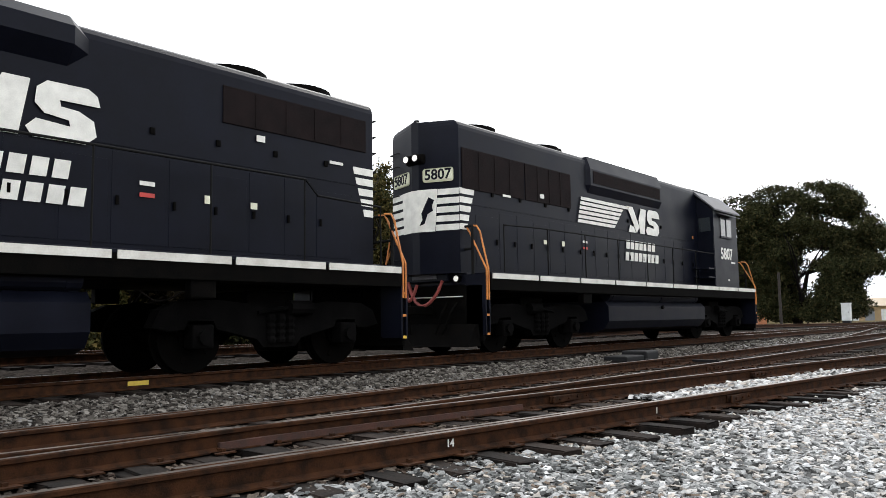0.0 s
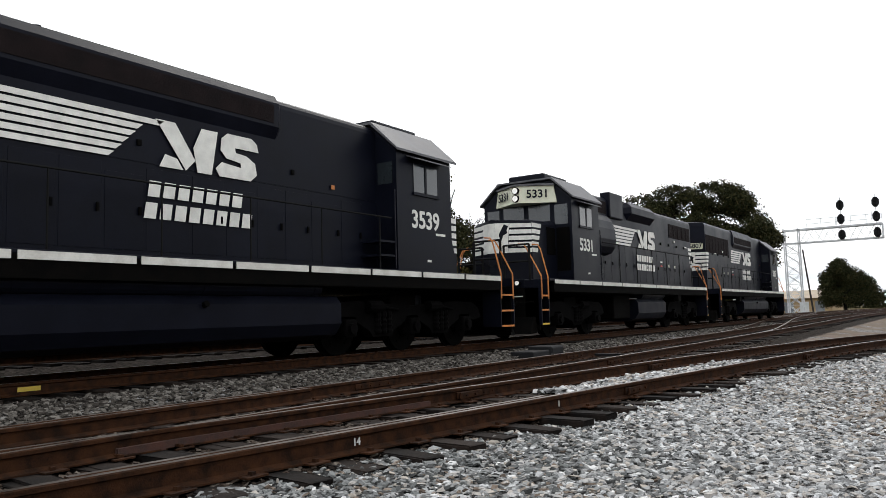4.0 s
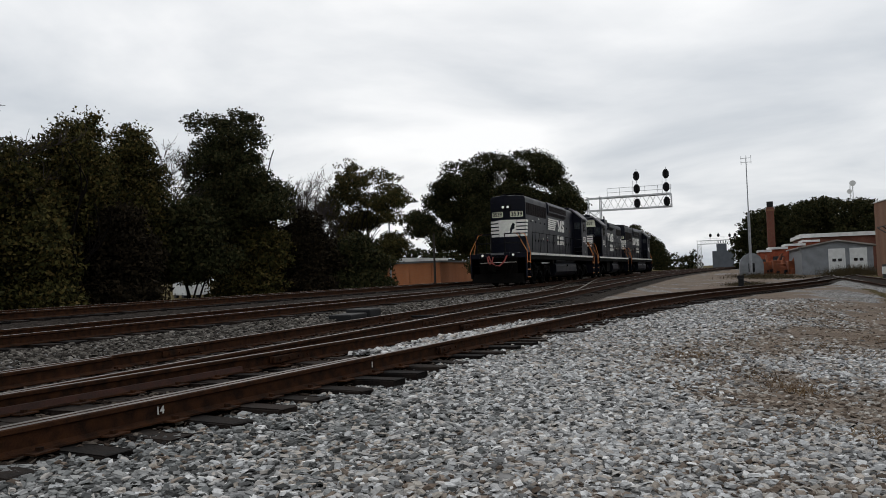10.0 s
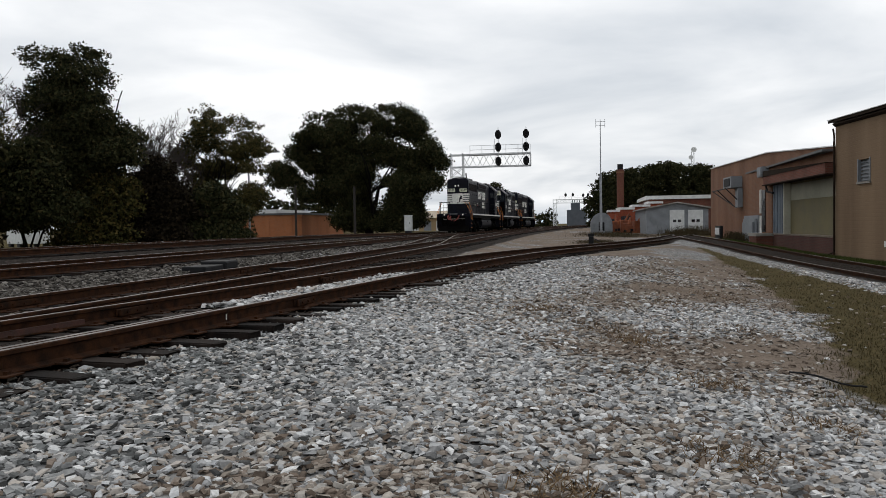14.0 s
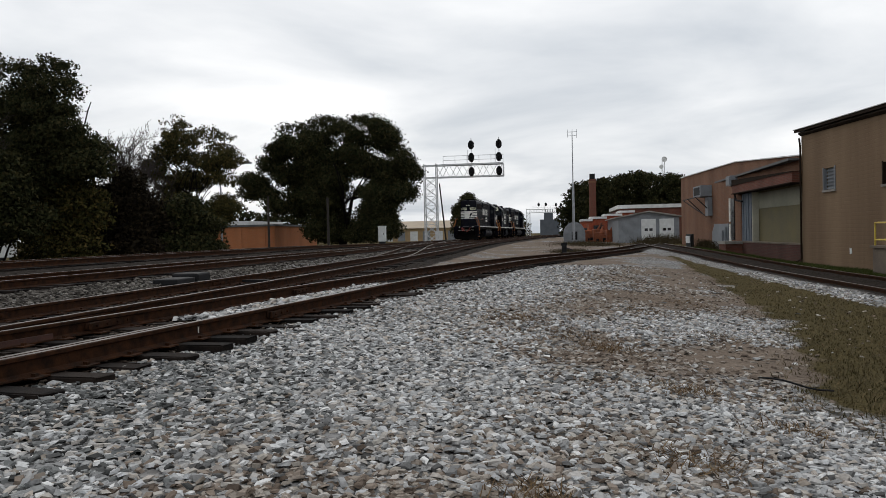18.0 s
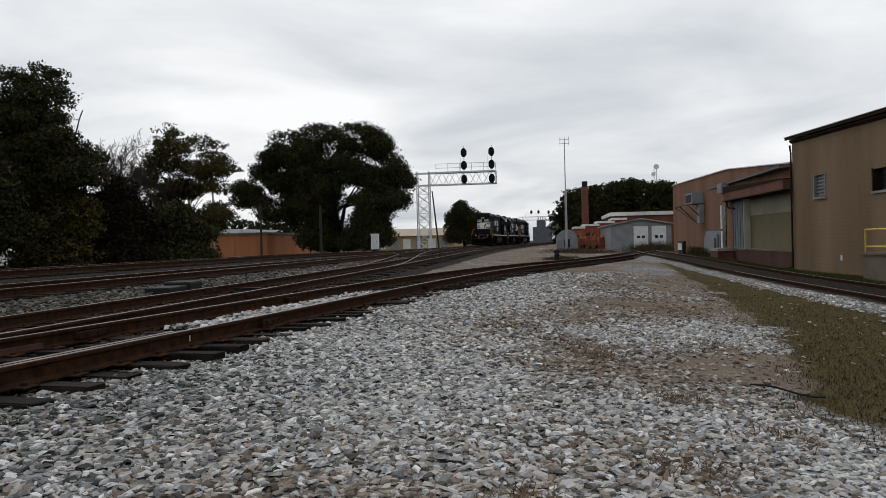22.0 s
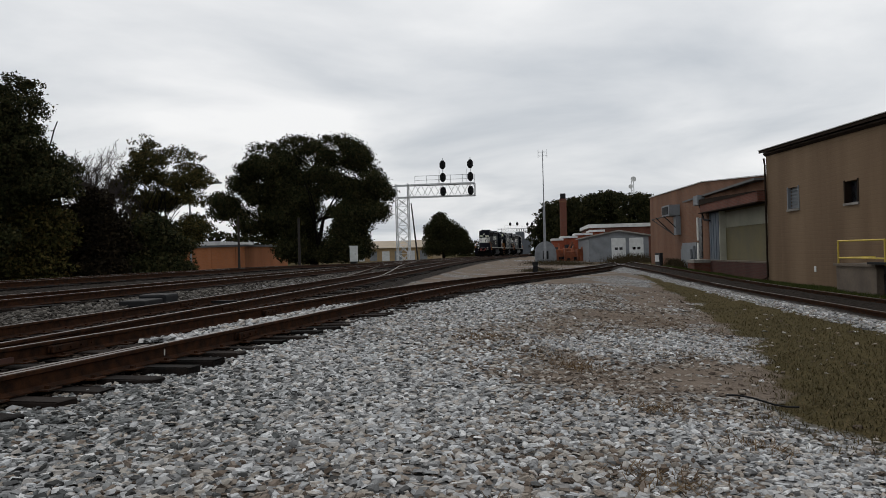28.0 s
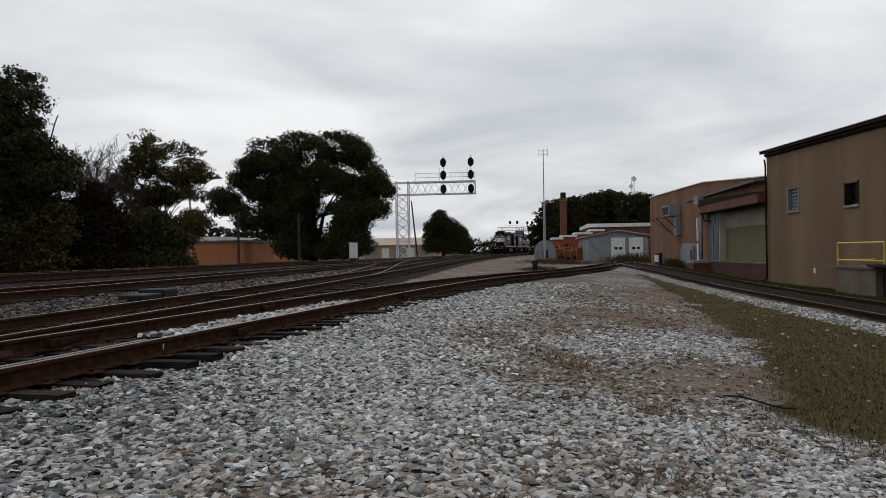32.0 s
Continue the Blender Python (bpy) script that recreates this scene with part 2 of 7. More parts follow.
def z_third(y):
    return Z_NEAR + (Z_MAIN - Z_NEAR) * step01(y, 15, 70)


def z_siding(y):
    return EYE - 1.33 + 0.31 * step01(y, 22, 52)


def z_main(y):
    return Z_MAIN


def z_second(y):
    return Z_MAIN + 0.20 * (1 - step01(y, 40, 75))


def ground_z(x, y):
    """The lie of the land: gravel yard, low grass strip at the mill, beds under the tracks."""
    side = step01(x, x_near(y) + 3.2, x_near(y) + 7.5)
    z = -0.02 - 0.40 * side * (1 - 0.5 * step01(y, 30, 60))
    z -= 0.10 * step01(y, 12, 45) * step01(x, -5.5, -2.0)
    # bed of the two main tracks, and the fall behind it
    bed = step01(x, x_second(y) - 4.2, x_second(y) - 2.0) * (1 - step01(x, x_main(y) + 1.5, x_main(y) + 3.2))
    z += (Z_MAIN - 0.22 + (z_second(y) - Z_MAIN) * (1 - step01(x, x_second(y) + 1.3, x_second(y) + 2.5)) - z) * bed
    z -= 0.25 * (1 - step01(x, x_second(y) - 8, x_second(y) - 3.5))
    # bed of the third track rises to the main line
    t = 1 - step01(abs(x - x_third(y)), 1.6, 3.0)
    z += max(0.0, (z_third(y) - 0.215 - z)) * t * (1 - bed)
    s = 1 - step01(abs(x - x_siding(y)), 1.5, 2.4)
    if s > 0 and -40 < y < 110:
        z += (z_siding(y) - 0.10 - z) * s * 0.97
    n = 1 - step01(abs(x - x_near(y)), 1.4, 3.0)
    if n > 0 and y < 80:
        z += (z_near(y) - 0.22 - z) * n * (1 - s)
    return z


def ground_material():
    m = bpy.data.materials.new("yard_ground")
    m.use_nodes = True
    nt = m.node_tree
    b = nt.nodes["Principled BSDF"]
    b.inputs["Roughness"].default_value = 0.95
    b.inputs["Specular IOR Level"].default_value = 0.03
    att = nt.nodes.new("ShaderNodeAttribute"); att.attribute_name = "cover"     # r: grass, g: dirt, b: dark bed
    sep = nt.nodes.new("ShaderNodeSeparateColor")
    nt.links.new(att.outputs["Color"], sep.inputs[0])
    co = nt.nodes.new("ShaderNodeTexCoord")

    def noise_node(scale, detail=4.0):
        n = nt.nodes.new("ShaderNodeTexNoise")
        n.inputs["Scale"].default_value, n.inputs["Detail"].default_value = scale, detail
        nt.links.new(co.outputs["Object"], n.inputs["Vector"])
        return n

    def mixc(fac, a, bb):
        x = nt.nodes.new("ShaderNodeMix"); x.data_type = "RGBA"
        if isinstance(fac, float):
            x.inputs["Factor"].default_value = fac
        else:
            nt.links.new(fac, x.inputs["Factor"])
        for key, v in (("A", a), ("B", bb)):
            if isinstance(v, tuple):
                x.inputs[key].default_value = (*v, 1)
            else:
                nt.links.new(v, x.inputs[key])
        return x.outputs["Result"]

    def soft(value, edge_noise, sharp=6.0):
        a = nt.nodes.new("ShaderNodeMath"); a.operation = "ADD"
        nt.links.new(value, a.inputs[0]); nt.links.new(edge_noise.outputs["Fac"], a.inputs[1])
        c = nt.nodes.new("ShaderNodeMath"); c.operation = "MULTIPLY_ADD"; c.use_clamp = True
        c.inputs[1].default_value, c.inputs[2].default_value = sharp, -sharp + 0.5
        nt.links.new(a.outputs[0], c.inputs[0])
        return c.outputs[0]

    vor = nt.nodes.new("ShaderNodeTexVoronoi"); vor.inputs["Scale"].default_value = 19.0
    nt.links.new(co.outputs["Object"], vor.inputs["Vector"])
    sepv = nt.nodes.new("ShaderNodeSeparateColor")
    nt.links.new(vor.outputs["Color"], sepv.inputs[0])
    # dark end of this ramp paints in the shade between stones
    stone = nt.nodes.new("ShaderNodeValToRGB")
    stone.color_ramp.elements[0].color, stone.color_ramp.elements[1].color = (0.045, 0.044, 0.043, 1), (0.36, 0.36, 0.36, 1)
    nt.links.new(sepv.outputs[0], stone.inputs[0])
    big = noise_node(0.35)
    tint = nt.nodes.new("ShaderNodeValToRGB")
    tint.color_ramp.elements[0].position, tint.color_ramp.elements[1].position = 0.42, 0.7
    tint.color_ramp.elements[0].color, tint.color_ramp.elements[1].color = (1, 1, 1, 1), (0.72, 0.62, 0.52, 1)
    nt.links.new(big.outputs["Fac"], tint.inputs[0])
    mul = nt.nodes.new("ShaderNodeMix"); mul.data_type = "RGBA"; mul.blend_type = "MULTIPLY"; mul.inputs["Factor"].default_value = 0.7
    nt.links.new(stone.outputs[0], mul.inputs["A"]); nt.links.new(tint.outputs[0], mul.inputs["B"])
    mid, fine = noise_node(1.3), noise_node(24.0, 3.0)
    dirt = nt.nodes.new("ShaderNodeValToRGB")
    dirt.color_ramp.elements[0].color, dirt.color_ramp.elements[1].color = (0.085, 0.066, 0.052, 1), (0.225, 0.180, 0.145, 1)
    dmix = nt.nodes.new("ShaderNodeMath"); dmix.operation = "ADD"
    dsub = nt.nodes.new("ShaderNodeMath"); dsub.operation = "SUBTRACT"; dsub.inputs[1].default_value = 0.5
    nt.links.new(fine.outputs["Fac"], dmix.inputs[0]); nt.links.new(mid.outputs["Fac"], dmix.inputs[1])
    nt.links.new(dmix.outputs[0], dsub.inputs[0]); nt.links.new(dsub.outputs[0], dirt.inputs[0])
    grass = nt.nodes.new("ShaderNodeValToRGB")
    grass.color_ramp.elements[0].color, grass.color_ramp.elements[1].color = (0.040, 0.034, 0.015, 1), (0.112, 0.086, 0.040, 1)
    gmix = nt.nodes.new("ShaderNodeMath"); gmix.operation = "MULTIPLY_ADD"; gmix.inputs[1].default_value, gmix.inputs[2].default_value = 0.6, 0.15
    nt.links.new(mid.outputs["Fac"], gmix.inputs[0])
    gfine = nt.nodes.new("ShaderNodeMath"); gfine.operation = "MULTIPLY_ADD"; gfine.inputs[1].default_value = 0.7
    shift = nt.nodes.new("ShaderNodeMath"); shift.operation = "SUBTRACT"; shift.inputs[1].default_value = 0.35
    nt.links.new(fine.outputs["Fac"], gfine.inputs[0]); nt.links.new(gmix.outputs[0], shift.inputs[0])
    nt.links.new(shift.outputs[0], gfine.inputs[2])
    nt.links.new(gfine.outputs[0], grass.inputs[0])
    bed = nt.nodes.new("ShaderNodeValToRGB")
    bed.color_ramp.elements[0].color, bed.color_ramp.elements[1].color = (0.008, 0.006, 0.005, 1), (0.042, 0.035, 0.030, 1)
    nt.links.new(sepv.outputs[0], bed.inputs[0])
    c = mixc(soft(sep.outputs["Green"], mid), mul.outputs["Result"], dirt.outputs[0])
    c = mixc(soft(sep.outputs["Red"], mid), c, grass.outputs[0])
    c = mixc(soft(sep.outputs["Blue"], fine, 4.0), c, bed.outputs[0])
    nt.links.new(c, b.inputs["Base Color"])
    bp = nt.nodes.new("ShaderNodeBump")
    bp.inputs["Strength"].default_value, bp.inputs["Distance"].default_value = 0.8, 0.03
    nt.links.new(vor.outputs["Distance"], bp.inputs["Height"])
    nt.links.new(bp.outputs[0], b.inputs["Normal"])
    return m


GRASS_EDGE = [(4.0, 2.0), (5.5, 2.1), (7.5, 2.4), (9.5, 2.9), (14.5, 3.55), (19, 4.0), (34, 5.0), (44, 5.9)]


def cover(x, y):
    """Shares of grass, dirt and dark bed on the ground at a place."""
    edge = lerp_table(GRASS_EDGE, min(y, 44)) + 0.7 * noise.noise((0.0, y * 0.35, 9.0)) + 0.35 * noise.noise((x, y * 1.1, 2.0))
    grass = step01(x, edge - 0.35, edge + 0.45) * (1 - step01(x, x_siding(y) - 1.95, x_siding(y) - 1.5)) * step01(y + 0.5 * noise.noise((x * 0.8, 0.0, 5.0)), 5.3, 6.3) * (1 - 0.6 * step01(y, 34, 44))
    grass = max(grass, 0.95 * step01(x, x_siding(y) + 0.9, x_siding(y) + 1.2))
    grass = max(grass, 1 - step01(x, x_second(y) - 5.0, x_second(y) - 3.2))
    patch = noise.noise((x * 0.42, y * 0.30, 7.0)) + 0.5 * noise.noise((x * 1.1, y * 0.9, 3.0))
    worn = step01(x, x_near(y) + 2.4, x_near(y) + 5.0) * (0.55 + 0.45 * step01(y, 3, 11)) * (1 - step01(x, edge + 0.3, edge + 1.2))
    dirt = max(0.0, (0.44 + 0.16 * step01(y, 9, 18) + 1.0 * patch)) * worn if y < 60 else 0.0
    dirt = max(dirt, (0.72 + 0.7 * patch if x < x_near(y) else 0.52 + 0.9 * patch) * step01(y, 19, 30) * step01(x, x_third(y) + 1.0, x_third(y) + 2.0) * (1 - step01(x, x_siding(y) - 2.6, x_siding(y) - 1.8)))
    dark = 0.0
    for fx, w in ((x_main, 1.45), (x_second, 1.6), (x_third, 1.3 + 0.85 * step01(y, 14, 26)), (x_near, 1.15 + 0.35 * step01(y, 16, 26)), (x_siding, 1.05)):
        # siding bed darkest: the shade of its rails and ties is painted in
        dark = max(dark, (1.0 if fx is x_siding else 0.72 + 0.2 * step01(y, 14, 26)) * (1 - step01(abs(x - fx(y)), w - 0.3, w + 0.25)))
    # the bed is dark all over where the crossover runs between the main line and the yard
    dark = max(dark, 0.85 * step01(y, 30, 42) * step01(x, x_main(y) - 1, x_main(y)) * (1 - step01(x, x_third(y) + 1.9, x_third(y) + 2.4)))
    dark = max(dark, 0.8 * step01(x, x_second(y) - 1, x_second(y)) * (1 - step01(x, x_main(y), x_main(y) + 1)))
    return grass, dirt, dark


def make_ground():
    def axis(lo, hi, fine_lo, fine_hi, step):
        v = [fine_lo + i * step for i in range(int((fine_hi - fine_lo) / step) + 1)]
        s, a = step, fine_lo
        while a > lo:
            s *= 1.35; a -= s; v.insert(0, max(a, lo))
        s, a = step, fine_hi
        while a < hi:
            s *= 1.35; a += s; v.append(min(a, hi))
        return v
    xs, ys = axis(-2500, 2500, -22, 14, 0.3), axis(-400, 3500, -6, 70, 0.6)
    nx, ny = len(xs), len(ys)
    verts = []
    for y in ys:
        for x in xs:
            z = ground_z(x, y) if -400 < y < 420 else ground_z(x, 420)
            if -8 < x < 9 and 0 < y < 40:
                z += 0.035 * noise.noise((x * 0.8, y * 0.8, 0)) + 0.03 * noise.noise((x * 0.23, y * 0.23, 4))
            verts.append((x, y, z))
    faces = [(j * nx + i, j * nx + i + 1, (j + 1) * nx + i + 1, (j + 1) * nx + i) for j in range(ny - 1) for i in range(nx - 1)]
    global GX, GY, GZ, GC
    GX, GY, GZ = np.array(xs), np.array(ys), np.array([v[2] for v in verts]).reshape(ny, nx)
    ob = mesh_from("ground", verts, faces, ground_material(), smooth=True)
    att = ob.data.color_attributes.new("cover", "FLOAT_COLOR", "POINT")
    flat = []
    for x, y, z in verts:
        flat.extend((*cover(x, min(y, 420)), 1.0))
    att.data.foreach_set("color", flat)
    GC = np.array(flat).reshape(ny, nx, 4)
    tagged(ob, "gravel yard with dirt, grass strips and track beds", "ground", kind="structure")
    return ob


make_ground()

# ---------- tracks ----------
M_RAIL = mat("rusty_rail_steel", (0.052, 0.021, 0.009), (0.013, 0.0065, 0.0038), rough=0.85, spec=0.10, metal=0.0, scale=9, fine=90, bump=0.4)
M_HEAD = mat("worn_rail_head", (0.36, 0.35, 0.34), (0.20, 0.18, 0.17), rough=0.42, metal=0.9, scale=5, fine=120, bump=0.05)
M_DULLHEAD = mat("brown_filmed_rail_head", (0.17, 0.15, 0.135), (0.05, 0.038, 0.03), rough=0.45, metal=0.7, scale=3, fine=70, bump=0.1)
M_TIE = mat("weathered_tie_wood", (0.022, 0.016, 0.013), (0.005, 0.004, 0.0035), rough=0.95, spec=0.15, scale=5, fine=45, bump=0.6, vary=0.5)


def rail_bm(fx, fz, off, y0, y1, step=1.0, shorten=0.0):
    """One rail: foot, web and head, swept along its track at off metres from the middle."""
    prof = [(-0.07, -0.17), (0.07, -0.17), (0.07, -0.158), (0.012, -0.135), (0.011, -0.045), (0.036, -0.035), (0.036, -0.008), (0.028, 0.0), (-0.028, 0.0), (-0.036, -0.008), (-0.036, -0.035), (-0.011, -0.045), (-0.012, -0.135), (-0.07, -0.158)]
    n = max(2, int((y1 - y0) / step) + 1)
    secs = []
    for i in range(n):
        y = y0 + (y1 - y0) * i / (n - 1)
        s = (fx(y + 0.2) - fx(y - 0.2)) / 0.4
        k = 1 / math.hypot(1, s)
        cx, cy, z = fx(y) + off * k, y - off * s * k, fz(y)
        secs.append([(cx + p * k, cy - p * s * k, z + q) for p, q in prof])
    bm = bmesh.new()
    add_loft(bm, secs)
    bmesh.ops.recalc_face_normals(bm, faces=bm.faces)
    return bm


def make_rail(name, fx, fz, off, y0, y1, parent, step=1.0, label="", head=None):
    ob = part(name, rail_bm(fx, fz, off, y0, y1, step), M_RAIL, parent, label)
    ob.data.materials.append(head or M_DULLHEAD)
    for p in ob.data.polygons:
        if p.normal.z > 0.9 and abs(max(ob.data.vertices[v].co.z for v in p.vertices) - fz(p.center.y)) < 0.006:
            p.material_index = 1
    return ob


def tie_mesh(length):
    bm = box(-length / 2, length / 2, -0.115, 0.115, -0.17, 0.0, 0.012)
    for v in bm.verts:
        v.co += Vector((random.uniform(-0.015, 0.015), random.uniform(-0.008, 0.008), random.uniform(-0.006, 0.006)))
    return bm


def make_track(name, label, fx, fz, y0, y1, tie_to=(0, 0), step=1.0, spacing=0.53, head=None, tie=2.55, sunk=0.0):
    tr = tagged(empty(name), label, "railway track", kind="structure")
    for s in (-1, 1):
        make_rail("rail", fx, fz, s * 0.7535, y0, y1, tr, step, head=head)
    base = []
    for k in range(3):
        o = link("tie", tie_mesh(tie), M_TIE)
        base.append(o)
    far_v, far_f = [], []
    y, i = y0, 0
    while y < y1:
        s = (fx(y + 0.5) - fx(y - 0.5))
        m = Matrix.Translation((fx(y) + random.uniform(-0.06, 0.06), y, fz(y) - 0.175 - sunk + random.uniform(-0.012, 0.006))) @ pose(0, 0, 0, random.uniform(-1, 1), random.uniform(-0.6, 0.6), -math.degrees(math.atan(s)) + random.uniform(-1.2, 1.2))
        if tie_to[0] <= y <= tie_to[1]:
            if i < 3:
                o = base[i]
                o.matrix_basis = m
                o.parent = tr
            else:
                share("tie", base[i % 3], m, tr)
            i += 1
        else:
            n0 = len(far_v)
            for a in (-1.27, 1.27):
                for b in (-0.115, 0.115):
                    for c in (-0.17, 0.0):
                        far_v.append(m @ Vector((a, b, c)))
            far_f += [tuple(n0 + q for q in f) for f in ((0, 1, 3, 2), (4, 6, 7, 5), (0, 4, 5, 1), (2, 3, 7, 6), (1, 5, 7, 3))]
        y += spacing
    for o in base[i:]:
        bpy.data.objects.remove(o)
    if far_v:
        mesh_from("far_ties", far_v, far_f, M_TIE, tr)["kind"] = "stuff"
    return tr


make_track("main_track", "straight main line track with polished rail heads on dark ties", x_main, z_main, -60, 420, (2, 62), 2.0, head=M_HEAD)
make_track("second_main_track", "far main line track with dull rails on dark ties", x_second, z_second, -60, 420, (10, 40), 2.0, head=M_HEAD)
third = make_track("third_track", "rusty yard track curving off at a turnout", x_third, z_third, -12, 300, (2, 50))
near = make_track("near_track", "rusty yard track curving towards the mill", x_near, z_near, -12, 76, (2, 56))
make_track("siding_track", "rusty siding beside the mill buildings", x_siding, z_siding, -20, 100, (8, 50), tie=2.2, sunk=-0.03)
make_track("crossover_track", "crossover between the main line and the yard track", x_cross, lambda y: z_third(y) - 0.012, 26, 74, (0, 0))
make_track("crossover_track", "crossover between the two main line tracks", x_link, lambda y: Z_MAIN - 0.012, 60, 102, (0, 0))
# ---------- locomotives ----------
M_BLACK = mat("black_loco_paint", (0.0050, 0.0060, 0.0118), (0.0030, 0.0036, 0.0072), rough=0.40, scale=1.6, fine=30, bump=0.04, spec=0.09)
M_DULL = mat("dull_black_rail_paint", (0.010, 0.010, 0.010), (0.006, 0.006, 0.006), rough=0.85, scale=5, fine=50, bump=0.1, spec=0.1)
# near-black colours for the underframe, trucks and small fittings
M_DEEPBLACK = mat("deep_black_metal", (0.004, 0.0035, 0.003), (0.0015, 0.0015, 0.0015), rough=0.8, scale=4, fine=40, bump=0.3, spec=0.03)
M_TRUCK = mat("deep_black_truck_castings", (0.0045, 0.0042, 0.0042), (0.0010, 0.0010, 0.0010), rough=0.85, scale=2.2, fine=40, bump=0.4, spec=0.03)
M_GRILLE = mat("brown_black_radiator_mesh", (0.013, 0.0088, 0.009), (0.006, 0.0042, 0.0044), rough=0.9, scale=3, fine=160, bump=0.6, spec=0.1)
M_WHITE = mat("white_loco_paint", (0.76, 0.75, 0.70), (0.60, 0.59, 0.55), rough=0.6, scale=5, fine=60, bump=0.05)
M_STRIPE = mat("reflective_white_stripe", (0.70, 0.69, 0.64), (0.52, 0.50, 0.45), rough=0.6, scale=3, fine=40, bump=0.05)
M_CREAM = mat("cream_number_panel", (0.70, 0.70, 0.55), (0.58, 0.58, 0.44), rough=0.5, scale=4, fine=50, bump=0.03)
M_ORANGE = mat("orange_grab_rail_paint", (0.62, 0.22, 0.04), (0.40, 0.13, 0.03), rough=0.6, scale=6, fine=50, bump=0.1)
M_YELLOW = mat("yellow_step_edge_paint", (0.75, 0.48, 0.05), (0.55, 0.34, 0.05), rough=0.6, scale=6, fine=50, bump=0.1)
# grey on the upper faces carries the sky light falling on them
M_GREYROOF = mat("sky_lit_grey_roof", (0.10, 0.10, 0.11), (0.05, 0.05, 0.055), rough=0.6, scale=2.5, fine=30, bump=0.1)
M_GLASS = mat("dark_cab_glass", (0.02, 0.026, 0.03), (0.012, 0.015, 0.018), rough=0.14, scale=2, fine=20, bump=0.0, spec=0.8)
M_LAMP = mat("lit_headlamp_lens", (1.0, 0.97, 0.9), (0.9, 0.88, 0.8), rough=0.2, bump=0.0, emit=0.12)
M_REDHOSE = mat("faded_red_hose", (0.32, 0.06, 0.05), (0.2, 0.04, 0.035), rough=0.7, scale=8, fine=60)
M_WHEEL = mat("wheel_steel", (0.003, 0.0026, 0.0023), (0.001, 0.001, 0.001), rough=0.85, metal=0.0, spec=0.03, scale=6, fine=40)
M_RED = mat("red_marking", (0.5, 0.05, 0.04), rough=0.6)


def side_m(s, u, z, x):
    """A flat thing's place on a flank: its x runs to the reader's right, its y up."""
    if s > 0:
        r = Matrix(((0, 0, 1, x), (1, 0, 0, u), (0, 1, 0, z), (0, 0, 0, 1)))
    else:
        r = Matrix(((0, 0, -1, -x), (-1, 0, 0, -u), (0, 1, 0, z), (0, 0, 0, 1)))
    return r


def end_m(e, u, z, y):
    """The same on an end wall that faces e (-1: the long hood's end, 1: the cab's)."""
    if e < 0:
        return Matrix(((1, 0, 0, u), (0, 0, -1, -y), (0, 1, 0, z), (0, 0, 0, 1)))
    return Matrix(((-1, 0, 0, -u), (0, 0, 1, y), (0, 1, 0, z), (0, 0, 0, 1)))


def flat_poly(name, poly, m, material, parent, depth=0.006, label=""):
    bm = prism(poly, "z", 0.0, depth)
    bm.transform(m)
    bmesh.ops.recalc_face_normals(bm, faces=bm.faces)
    return part(name, bm, material, parent, label)


def flat_polys(name, polys, m, material, parent, depth=0.006, label=""):
    bm = bmesh.new()
    for poly in polys:
        add_loft(bm, [[(p[0], p[1], 0.0) for p in poly], [(p[0], p[1], depth) for p in poly]])
    bm.transform(m)
    bmesh.ops.recalc_face_normals(bm, faces=bm.faces)
    return part(name, bm, material, parent, label)


def hood_profile(w, z0, z1, r=0.2, crown=0.05):
    pts = [(-w, z0), (w, z0)]
    for k in range(5):
        a = math.pi / 2 * k / 4
        pts.append((w - r + r * math.cos(a), z1 - r + r * math.sin(a)))
    pts.append((0, z1 + crown))
    for k in range(5):
        a = math.pi / 2 * (1 + k / 4)
        pts.append((-w + r + r * math.cos(a), z1 - r + r * math.sin(a)))
    return pts


